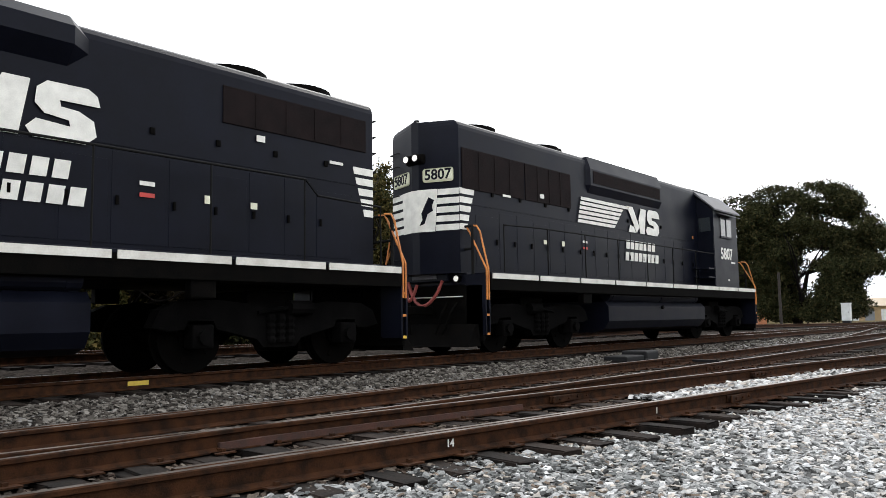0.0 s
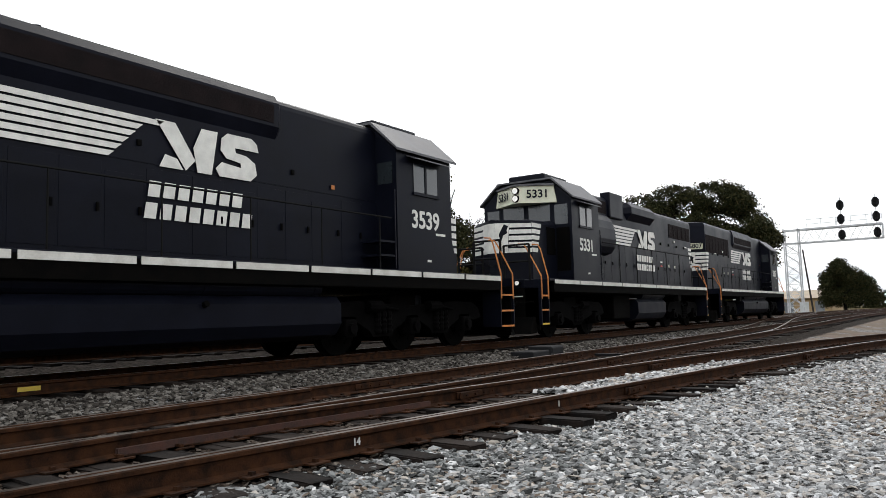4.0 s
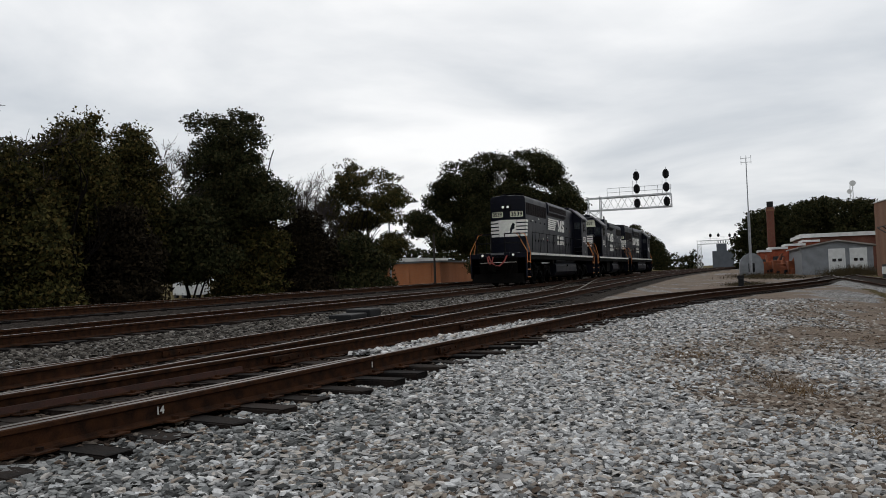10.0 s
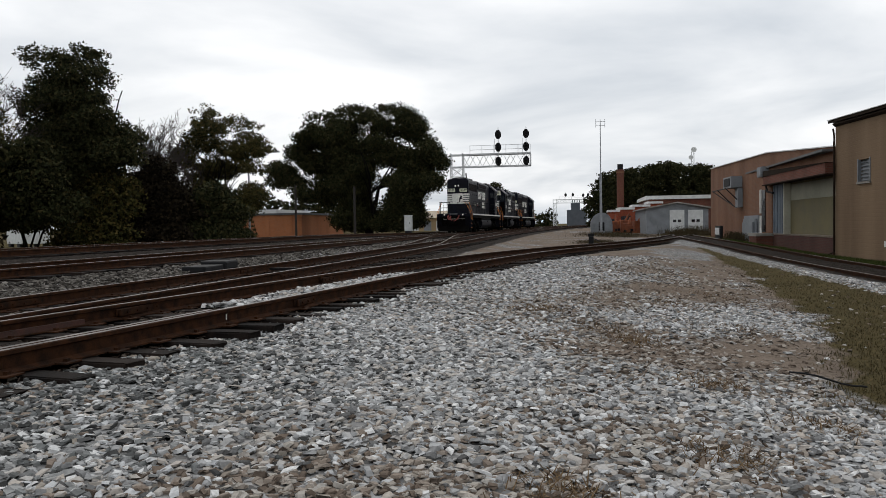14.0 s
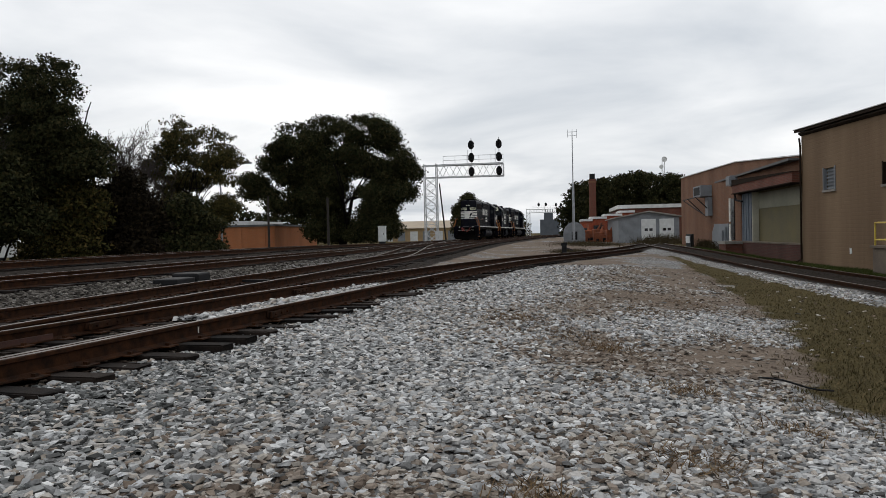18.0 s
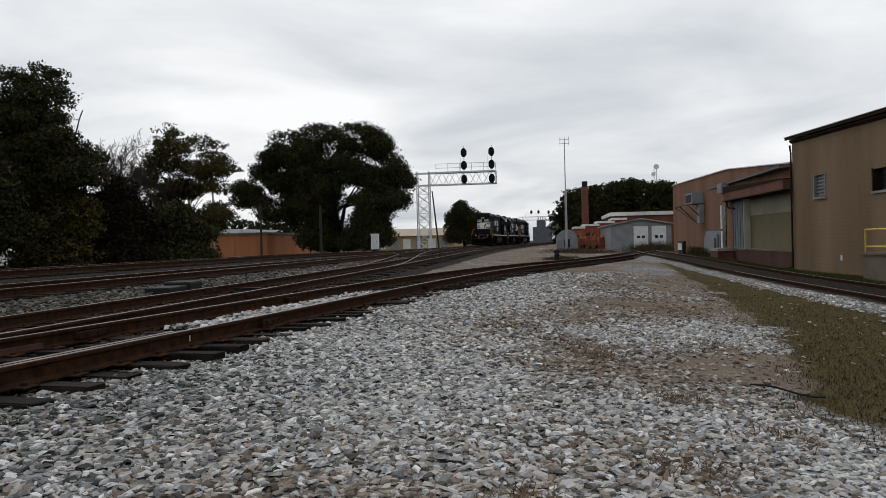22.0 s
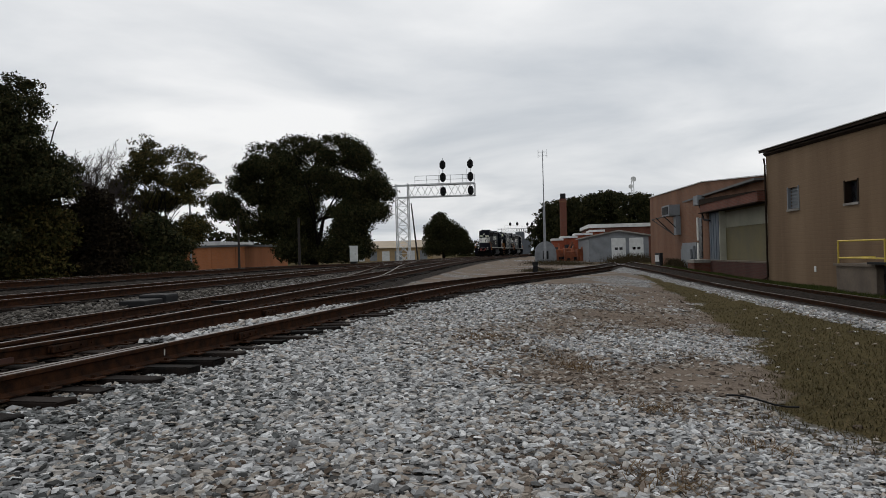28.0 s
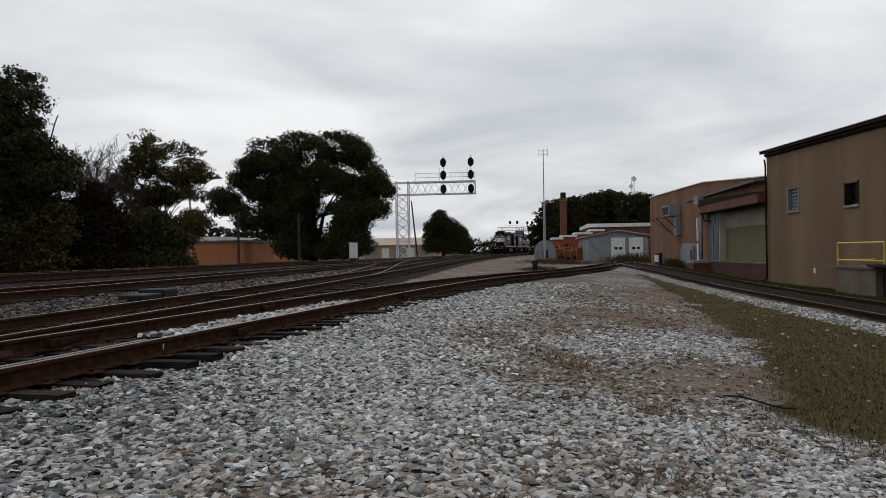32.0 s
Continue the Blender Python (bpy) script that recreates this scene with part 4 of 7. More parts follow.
            bm = prism([(s * 0.9, 2.58), (s * 1.18, 2.66), (s * 1.32, 2.85), (s * 1.36, 3.1), (s * 1.34, 3.45), (s * 1.26, 3.72), (s * 1.1, 3.93), (s * 0.9, 4.04)], "y", 2.55, cab0 - 0.06)
            part("blower_duct", bm, M_BLACK, lo)
            part("inertial_grille", box(*sorted((s * hw, s * (hw + 0.02))), 2.35, cab0 - 0.1, 4.06, 4.48, 0.008), M_GRILLE, lo, "dark mesh inertial intake")
    bm = tube([(0.0, -1.2, ht), (0.0, -1.2, ht + 0.28)], 0.22, 12)
    add_box(bm, -0.3, 0.3, 2.7, 3.5, ht, ht + 0.16, 0.03)
    part("exhaust_stack", bm, M_DEEPBLACK, lo)
    bm = bmesh.new()
    hy = -3.2 if kind == "front" else -1.9
    for dx, ln in ((-0.14, 0.42), (0, 0.52), (0.14, 0.36)):
        add_tube(bm, [(dx, hy, ht + 0.25), (dx, hy + ln, ht + 0.26)], 0.025, 8, 0.085)
    add_box(bm, -0.2, 0.2, hy - 0.05, hy + 0.05, ht, ht + 0.25)
    part("air_horn", bm, M_DEEPBLACK, lo)
    # cab
    eave, top = 4.14, 4.72
    cw = 1.50
    shell = [(-cw, 1.66), (cw, 1.66), (cw, eave), (0.86, top - 0.02), (-0.86, top - 0.02), (-cw, eave)]
    cab = part("cab", prism(shell, "y", cab0, cab1), M_BLACK, lo)
    roof = [(-cw - 0.10, eave - 0.03), (-0.90, top + 0.02), (0.90, top + 0.02), (cw + 0.10, eave - 0.03), (cw + 0.10, eave + 0.02), (0.92, top + 0.07), (-0.92, top + 0.07), (-cw - 0.10, eave + 0.02)]
    part("cab_roof", prism(roof, "y", cab0 - 0.1, cab1 + 0.12), M_GREYROOF, lo, "grey cab roof with sky light in its colour")
    part("roof_hatch", box(-0.62, 0.62, cab0 + 0.35, cab1 - 0.05, top + 0.06, top + 0.27, 0.05), M_BLACK, lo)
    for s in (-1, 1):
        w = part("side_window", box(*sorted((s * cw, s * (cw + 0.02))), cab0 + 0.58, cab1 - 0.55, 3.32, 3.92, 0.008), M_GLASS, cab)
        part("window_post", box(*sorted((s * cw, s * (cw + 0.035))), (cab0 + cab1) / 2 - 0.03, (cab0 + cab1) / 2 + 0.03, 3.30, 3.94), M_BLACK, w)
        for za, zb in ((3.26, 3.32), (3.92, 3.97)):
            part("window_frame", box(*sorted((s * cw, s * (cw + 0.04))), cab0 + 0.54, cab1 - 0.51, za, zb), M_BLACK, w)
        bm = bmesh.new()
        add_loft(bm, [[(s * cw, cab0 + 0.35, 4.05), (s * (cw + 0.26), cab0 + 0.35, 3.96), (s * (cw + 0.26), cab0 + 0.35, 3.98), (s * cw, cab0 + 0.35, 4.08)],
                      [(s * cw, cab1 - 0.35, 4.05), (s * (cw + 0.26), cab1 - 0.35, 3.96), (s * (cw + 0.26), cab1 - 0.35, 3.98), (s * cw, cab1 - 0.35, 4.08)]])
        bmesh.ops.recalc_face_normals(bm, faces=bm.faces)
        part("sun_shade", bm, M_GREYROOF, cab)
        lettering("cab_number", number, 0.52, side_m(s, s * ((cab0 + cab1) / 2), 2.73, cw + 0.004), M_WHITE, cab)
        flat_poly("model_bar", [(-0.18, 0), (0.18, 0), (0.18, 0.05), (-0.18, 0.05)], side_m(s, s * ((cab0 + cab1) / 2) + 0.55, 2.45, cw + 0.002), M_WHITE, cab)
        flat_poly("notice_bar", [(-0.07, 0), (0.07, 0), (0.07, 0.05), (-0.07, 0.05)], side_m(s, s * ((cab0 + cab1) / 2) + 0.10, 1.86, cw + 0.002), M_WHITE, cab)
        part("cab_ladder_rail", tube([(s * 1.5, cab0 - 0.08, 1.7), (s * 1.5, cab0 - 0.08, 3.3)], 0.016, 6), M_BLACK, lo)
        for j in range(2):
            part("cab_step", box(*sorted((s * 1.0, s * 1.5)), cab0 - 0.55 - 0.0, cab0 - 0.1, 1.92 + j * 0.28, 1.96 + j * 0.28), M_BLACK, lo)
    for s in (-1, 1):
        part("cab_rear_window", box(*sorted((s * 1.02, s * 1.40)), cab0 - 0.015, cab0, 3.45, 3.90), M_GLASS, cab)
        part("windshield", box(*sorted((s * 0.95, s * 1.38)), cab1, cab1 + 0.015, 3.35, 3.95), M_GLASS, cab)
        part("windshield", box(*sorted((s * 0.08, s * 0.80)), cab1, cab1 + 0.015, 3.48, 4.0), M_GLASS, cab)
    # sloped brow with the number panel across the cab's front
    bd = 0.62
    brow = bmesh.new()
    add_loft(brow, [[(-1.04, cab1 - 0.02, 4.02), (1.04, cab1 - 0.02, 4.02), (1.04, cab1 + 0.04, 4.02), (0.10, cab1 + 0.04 + bd, 4.02), (-0.10, cab1 + 0.04 + bd, 4.02), (-1.04, cab1 + 0.04, 4.02)],
                    [(-0.96, cab1 - 0.02, 4.54), (0.96, cab1 - 0.02, 4.54), (0.96, cab1 + 0.04, 4.54), (0.10, cab1 + bd - 0.02, 4.54), (-0.10, cab1 + bd - 0.02, 4.54), (-0.96, cab1 + 0.04, 4.54)]])
    bmesh.ops.recalc_face_normals(brow, faces=brow.faces)
    part("number_panel", brow, M_CREAM if kind == "middle" else M_BLACK, cab, "cream panel with black figures" if kind == "middle" else "")
    part("brow_cap", prism([(-1.0, cab1), (1.0, cab1), (1.0, cab1 + 0.10), (0.14, cab1 + bd + 0.04), (-0.14, cab1 + bd + 0.04), (-1.0, cab1 + 0.10)], "z", 4.545, 4.60), M_GREYROOF, cab)
    for s in (-1, 1):
        lettering("painted_number", number, 0.34 if kind == "middle" else 0.26, vee_m(s, cab1 + 0.06, 0.56, 4.28, 0.03, 1, bd - 0.03, 0.90), M_BLACK if kind == "middle" else M_CREAM, cab)
        head_lamp(lo, 0, cab1 + bd, 4.28 + s * 0.12, 1, 0.09)
        # near-black panel paints in the shade of the cab's front door recess
        part("cab_front_door", box(*sorted((s * 0.99, s * 1.42)), cab1, cab1 + 0.012, 1.95, 3.25), M_DEEPBLACK, cab)
    # nose
    nose1 = cab1 + {"rear": 1.45, "middle": 2.15, "front": 1.56}[kind]
    nt = 3.10 if six_axle else 3.43
    prof = hood_profile(0.95, 1.66, nt, 0.14, 0.02)
    deep = 0.60 if kind == "middle" else 0.42
    bm = bmesh.new()
    add_loft(bm, [[(x, cab1, z) for x, z in prof], [(x, nose1 - deep, z - 0.05) for x, z in prof], [(max(-0.10, min(0.10, x)), nose1, z - 0.06) for x, z in prof]])
    bmesh.ops.recalc_face_normals(bm, faces=bm.faces)
    part("short_hood", bm, M_BLACK, lo)
    # black panels paint in the shade of a recess beside the nose
    for s in (-1, 1):
        part("hood_locker", box(*sorted((s * 0.94, s * 0.965)), cab1 + 0.06, cab1 + 0.62, 2.42, nt - 0.20, 0.008), M_DEEPBLACK, lo, "black panel standing for the shade in a recess")
    z_paint = nt - (0.93 if six_axle else 1.00)
    vee_paint(lo, nose1 - deep, z_paint, 0.178, 0.118, 1, deep, 0.85, 0.34)
    flat_poly("end_emblem", [(p * 0.66, q * 0.78) for p, q in EMBLEM], vee_m(-1, nose1 - deep, 0.19, z_paint + 0.24, 0.010, 1, deep), M_BLACK, lo, label="black plain shape on the white panel")
    side_stripes(lo, 1, nose1 - deep, 0.953, z_paint, 0.178, 0.118, 0.55 if kind == "middle" else 0.34)
    vee_end(lo, corner, number)
    part("roof_beacon", tube([(-0.12, corner - 0.10, ht), (-0.12, corner - 0.10, ht + 0.12)], 0.06, 10), M_DEEPBLACK, lo)
    for z in (2.0, 2.35, 2.7, 3.05, 3.4, 3.75, 4.05, 4.35):
        part("grab_iron", tube([(-0.62, corner - 0.10, z), (-0.66, corner - 0.17, z), (-0.95, corner - 0.08, z), (-0.93, corner - 0.01, z)], 0.012, 5), M_DULL, lo)
    # small notices on the hood
    for s in (-1, 1):
        for j, (u, z, w, h, mm) in enumerate(((-5.1, 3.53, 0.16, 0.10, M_WHITE), (-5.0, 2.45, 0.12, 0.10, M_CREAM), (-3.2, 2.60, 0.22, 0.06, M_WHITE), (-3.2, 2.44, 0.22, 0.06, M_RED), (-6.6, 3.40, 0.30, 0.05, M_WHITE), (-4.2, 2.45, 0.12, 0.12, M_CREAM), (3.7, 3.2, 0.10, 0.08, M_ORANGE))):
            flat_poly("notice", [(0, 0), (w, 0), (w, h), (0, h)], side_m(s, u * s, z, hw + 0.024), mm, lo)
    u0 = {"rear": -2.65, "front": -3.2, "middle": -1.87}[kind]
    for s in (-1, 1):
        logo_on_side(lo, s, (u0 if (kind == "middle") == (s < 0) else -u0 - 4.6), 3.05 if kind == "middle" else 3.10, hw + 0.03)
    sets = []
    if six_axle:
        for y in (-6.05, 6.05):
            sets += make_truck(lo, y, 3, 4.15)
    else:
        for y in (-5.45, 5.45):
            sets += make_truck(lo, y, 2, 2.74)
    return lo, sets


LOCO_REAR, SETS_REAR = make_loco("locomotive", "black six-axle diesel locomotive with white stripes, numbered 3539", "3539", True, "rear")
LOCO_MID, SETS_MID = make_loco("locomotive", "black four-axle diesel locomotive with cream number panel, numbered 5331", "5331", False, "middle")
LOCO_LEAD, SETS_LEAD = make_loco("locomotive", "black four-axle diesel locomotive with orange grab rails, numbered 5807", "5807", False, "front")

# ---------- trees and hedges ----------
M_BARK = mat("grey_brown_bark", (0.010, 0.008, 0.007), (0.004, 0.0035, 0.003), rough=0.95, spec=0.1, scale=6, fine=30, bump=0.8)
M_TWIG = mat("grey_brown_twigs", (0.060, 0.050, 0.045), (0.030, 0.025, 0.022), rough=0.95, spec=0.1, scale=6, fine=30, bump=0.4)
LEAF_DARK = island_mat("dark_green_leaves", [(0.012, 0.014, 0.006), (0.028, 0.033, 0.014), (0.048, 0.050, 0.020), (0.078, 0.066, 0.028)], rough=0.85, bump=0, spec=0.05)
LEAF_OLIVE = island_mat("olive_autumn_leaves", [(0.016, 0.017, 0.007), (0.042, 0.044, 0.015), (0.085, 0.076, 0.024), (0.14, 0.10, 0.034)], rough=0.85, bump=0, spec=0.05)
LEAF_BROWN = island_mat("dull_brown_leaves", [(0.010, 0.008, 0.006), (0.022, 0.018, 0.011), (0.042, 0.031, 0.018)], rough=0.9, bump=0, spec=0.04)


def leaf_cloud(rng, lobes, count, size, gaps=(), clump=0.42, per=22, airy=None):
    """Small pointed leaves in twig clumps that fill the given lobes (x, y, z, rx, ry, rz); airy opens the crown from its foot to its top."""
    lobes = np.array(lobes, float)
    m = max(10, count // per)
    vol = lobes[:, 3] * lobes[:, 4] * lobes[:, 5]
    pick = rng.choice(len(lobes), m, p=vol / vol.sum())
    d = rng.normal(size=(m, 3))
    d /= np.linalg.norm(d, axis=1)[:, None]
    r = rng.uniform(0.12, 1.0, m) ** 0.5
    knots = lobes[pick, :3] + d * r[:, None] * lobes[pick, 3:]
    # gaps run through the whole depth so they open towards the camera
    for gx, gz, gr in gaps:
        far = np.hypot(knots[:, 0] - gx, knots[:, 2] - gz)
        knots = knots[far > gr * 1.0 + clump * 0.62]
    if airy:
        foot, head, grain = airy
        z = knots[:, 2]
        up = (z - z.min()) / (z.max() - z.min())
        # stretched in depth so the openings show through from the camera
        sieve = np.array([noise.noise((p[0] / grain, p[1] / grain * 0.3, p[2] / grain * 1.2)) for p in knots])
        knots = knots[sieve > foot + (head - foot) * up]
    m = len(knots)
    girth = clump * rng.uniform(0.6, 1.35, m)
    own = rng.integers(0, m, count)
    w = rng.normal(size=(count, 3))
    w *= (rng.uniform(0.15, 1.0, count) ** 0.45 / np.linalg.norm(w, axis=1))[:, None]
    c = knots[own] + w * girth[own][:, None] * np.array((1.15, 1.15, 0.80))
    c[:, 2] = np.maximum(c[:, 2], 0.05)
    a = rng.normal(size=(count, 3)); a /= np.linalg.norm(a, axis=1)[:, None]
    b = np.cross(a, rng.normal(size=(count, 3))); b /= np.linalg.norm(b, axis=1)[:, None]
    s = (size * rng.uniform(0.6, 1.4, count))[:, None]
    return np.stack([c - a * s, c + a * s * 0.55 + b * s * 0.62, c + a * s * 0.55 - b * s * 0.62], 1).reshape(-1, 3)


def quads_object(name, v, material, parent=None, sides=4):
    n = len(v) // sides
    me = bpy.data.meshes.new(name)
    me.vertices.add(len(v))
    me.vertices.foreach_set("co", np.asarray(v, np.float32).ravel())
    me.loops.add(sides * n)
    me.loops.foreach_set("vertex_index", np.arange(sides * n, dtype=np.int32))
    me.polygons.add(n)
    me.polygons.foreach_set("loop_start", np.arange(0, sides * n, sides, dtype=np.int32))
    me.polygons.foreach_set("loop_total", np.full(n, sides, dtype=np.int32))
    me.update(calc_edges=True)
    me.materials.append(material)
    ob = new(name, me)
    if parent:
        ob.parent = parent
    return ob


def leaf_object(name, v, material, parent=None):
    return quads_object(name, v, material, parent, 3)


def branch(bm, rng, p, d, length, r, depth, tips, spread=0.7, up=0.25):
    n = 4
    pts = [Vector(p)]
    dd = Vector(d).normalized()
    for k in range(n):
        dd = (dd + Vector(rng.normal(size=3)) * 0.13 + Vector((0, 0, up * 0.12))).normalized()
        pts.append(pts[-1] + dd * length / n)
    add_tube(bm, pts, r, 7 if depth > 1 else 5, r * 0.55)
    tips.append(pts[-1])
    if depth > 0:
        for k in range(3 if depth > 1 else 4):
            q = pts[2 + (k % 3)]
            e = (dd + Vector(rng.normal(size=3)) * spread + Vector((0, 0, up))).normalized()
            branch(bm, rng, q, e, length * rng.uniform(0.55, 0.8), r * 0.5, depth - 1, tips, spread, up)


def make_tree(label, x, y, height, lobes, count, size, material, seed, trunk=0.25, depth=2, z=-0.2, forks=1, group="trees along the line", gaps=(), clump=0.42, airy=None):
    """Trunk and limbs, and a crown of leaves in lobes given as (dx, dy, z, rx, ry, rz)."""
    rng = np.random.default_rng(seed)
    tree = tagged(empty("tree", pose(x, y, z)), label, "tree", group=group)
    bm, tips = bmesh.new(), []
    for k in range(forks):
        lean = (rng.uniform(-0.35, 0.35), rng.uniform(-0.2, 0.2), 1.0) if forks > 1 else (0.02, 0.0, 1.0)
        branch(bm, rng, (0.25 * k, 0, 0), lean, height * 0.42, trunk, depth, tips, 0.65, 0.35)
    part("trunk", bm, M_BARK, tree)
    if count:
        v = leaf_cloud(rng, lobes, count, size, gaps, clump, airy=airy)
        crown = leaf_object("crown", v, material, tree)
        crown["kind"] = "stuff"
    return tree


def make_bare_tree(label, x, y, height, seed, leaves=0, material=None, z=-0.2, wide=0.3):
    """A leader with arching limbs that split into ever finer twigs, and a few leaves left on them."""
    rng = np.random.default_rng(seed)
    tree = tagged(empty("tree", pose(x, y, z)), label, "tree", group="trees along the line")
    bm, tips = bmesh.new(), []

    def twig(p, d, length, r, depth):
        pts, dd = [Vector(p)], Vector(d).normalized()
        for k in range(3):
            dd = (dd + Vector(rng.normal(size=3)) * 0.10 + Vector((0, 0, 0.07))).normalized()
            pts.append(pts[-1] + dd * length / 3)
        add_tube(bm, pts, r, 5 if depth > 2 else 3, max(0.010, r * 0.6), caps=False)
        tips.append(pts[-1])
        if depth:
            for k in range(4):
                e = (dd + Vector(rng.normal(size=3)) * 0.55 + Vector((0, 0, 0.10))).normalized()
                twig(pts[1 + k % 3], e, length * rng.uniform(0.45, 0.70), max(0.012, r * 0.55), depth - 1)
    for k in range(7):
        lean = (rng.uniform(-1, 1) * wide * 2.2, rng.uniform(-0.4, 0.4), 1.0)
        twig((0, 0, height * (0.20 + 0.055 * k)), lean, height * 0.34, 0.050, 4)
    add_tube(bm, [(0, 0, 0), (0.05, 0, height * 0.3), (0.0, 0, height * 0.62)], 0.10, 8, 0.03)
    part("trunk", bm, M_TWIG, tree)
    if leaves:
        t = np.array([tuple(p) for p in tips])
        lobes = [(*p, 0.3, 0.3, 0.2) for p in t[rng.choice(len(t), min(len(t), 120), replace=False)]]
        leaf_object("crown", leaf_cloud(rng, lobes, leaves, 0.065, (), 0.22, 6), material, tree)["kind"] = "stuff"
    return tree


def lobes_from_view(az0, dist, rows, depth=2.6):
    """Crown lobes fitted to the camera's view: rows of (bearing, height angle, half width, half height) in degrees."""
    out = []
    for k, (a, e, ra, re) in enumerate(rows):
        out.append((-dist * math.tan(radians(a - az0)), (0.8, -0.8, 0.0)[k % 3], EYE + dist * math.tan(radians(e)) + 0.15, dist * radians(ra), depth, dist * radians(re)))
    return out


def gaps_from_view(az0, dist, rows):
    """Gaps cut through the crown to fit the camera's view, as (x, z, radius) from bearing, height angle and radius in
    degrees.
    """
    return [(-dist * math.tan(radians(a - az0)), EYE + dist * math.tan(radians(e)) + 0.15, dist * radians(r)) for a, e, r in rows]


def dome(w, h, z0, n, seed, d=None):
    """Lobes that make up an uneven dome of half width w and top h over z0."""
    rng = np.random.default_rng(seed)
    out = [(0, 0, (z0 + h) / 2, w * 0.7, (d or w) * 0.7, (h - z0) * 0.36)]
    for k in range(n):
        a = rng.uniform(0, 2 * math.pi)
        q = rng.uniform(0.35, 0.85)
        t = rng.uniform(0.15, 0.92)
        k2 = math.sqrt(max(0.05, 1 - (t - 0.25) ** 2 * 1.35))
        out.append((math.cos(a) * w * q * k2, math.sin(a) * (d or w) * q * k2, z0 + (h - z0) * t, w * rng.uniform(0.2, 0.36), (d or w) * rng.uniform(0.2, 0.36), (h - z0) * rng.uniform(0.10, 0.17)))
    out.append((w * 0.05, 0, h - (h - z0) * 0.12, w * 0.35, w * 0.35, (h - z0) * 0.12))
    return out


def at_az(az, dist):
    a = radians(az)
    return -dist * math.sin(a), dist * math.cos(a)


def trees():
    # the large oak behind the signal cabinet: two broad domes on forked limbs, outlined to fit the camera's view
    x, y = at_az(16.0, 78)
    crown_top = [(17.32, 7.70, 2.21, 1.25), (19.37, 7.35, 0.95, 0.94), (14.01, 7.63, 1.97, 1.17), (12.51, 6.96, 0.95, 0.94), (18.26, 6.57, 1.73, 0.94), (20.47, 6.49, 0.95, 0.75), (21.49, 5.48, 0.82, 0.70), (22.44, 4.22, 0.87, 0.59), (22.99, 3.52, 0.55, 0.59), (19.92, 4.69, 1.34, 0.94)]
    crown_low = [(14.64, 0.08, 0.95, 0.44), (16.69, 0.08, 1.10, 0.44), (13.22, 0.08, 0.95, 0.44), (17.79, 0.47, 0.95, 0.70), (15.74, 0.31, 0.71, 0.55), (12.36, 0.47, 0.87, 0.63), (11.25, 5.40, 0.87, 0.81), (10.78, 4.62, 0.66, 0.56), (11.10, 3.13, 0.71, 0.70), (17.79, 5.16, 1.73, 1.17)]
    crown_mid = [(20.6, 2.4, 0.9, 0.6), (21.8, 3.3, 1.0, 0.6), (19.4, 2.2, 0.7, 0.6), (15.11, 5.94, 1.73, 0.63), (14.01, 5.08, 1.73, 0.75), (12.44, 4.22, 1.42, 1.25), (13.06, 2.66, 1.73, 1.25), (17.32, 3.13, 1.73, 1.72), (17.00, 1.10, 1.34, 1.41), (13.22, 1.25, 1.50, 1.17), (14.01, 0.47, 1.10, 0.63), (19.37, 3.13, 0.95, 0.78), (16.21, 4.22, 1.26, 0.94)]
    sky_gaps = [(15.90, 7.35, 0.38), (16.45, 6.65, 0.31), (14.80, 3.88, 0.28), (15.08, 1.85, 0.38), (14.32, 2.58, 0.27), (17.51, 7.90, 0.25), (19.18, 7.59, 0.22), (20.31, 3.13, 0.28), (18.50, 5.01, 0.19), (13.70, 7.59, 0.22), (21.88, 2.03, 0.35), (14.64, 7.98, 0.16), (22.04, 2.82, 0.22)]
    make_tree("broad dark evergreen oak with a two-domed crown", x, y, 12.5, lobes_from_view(16.0, 78, crown_top + crown_mid + crown_low, 3.0), 230000, 0.120, LEAF_DARK, 11, 0.30, 2, -0.1, 2, gaps=gaps_from_view(16.0, 78, [(a, e, r * (1.05 if e > 8 else 0.9)) for a, e, r in sky_gaps]), clump=0.60, airy=(-0.9, -0.06, 0.9))
    # tall tree over the hedge
    x, y = at_az(36.4, 46)
    rows = [(35.7, 11.4, 1.5, 0.9), (36.9, 11.1, 1.4, 0.9), (35.0, 10.2, 1.7, 0.9), (37.6, 9.6, 1.9, 1.2), (34.4, 8.6, 1.3, 0.9), (36.2, 8.6, 2.2, 1.3), (38.8, 8.4, 1.6, 1.2), (33.6, 7.2, 1.2, 0.9), (35.5, 6.4, 2.4, 1.4), (38.0, 6.2, 2.4, 1.6), (36.5, 4.5, 3.0, 1.6), (33.4, 5.4, 1.4, 1.2), (32.9, 6.4, 0.9, 0.8), (32.1, 5.0, 1.2, 0.9)]
    make_tree("tall dark broadleaf tree above the hedge", x, y, 10.5, lobes_from_view(36.4, 46, rows, 1.8), 80000, 0.088, LEAF_DARK, 21, 0.2, 2, gaps=gaps_from_view(36.4, 46, [(35.0, 10.9, 0.25), (36.3, 10.4, 0.2), (34.0, 8.2, 0.2), (37.6, 10.7, 0.2), (34.6, 9.4, 0.22)]), clump=0.34, airy=(-0.9, 0.02, 0.55))
    x, y = at_az(26.9, 54)
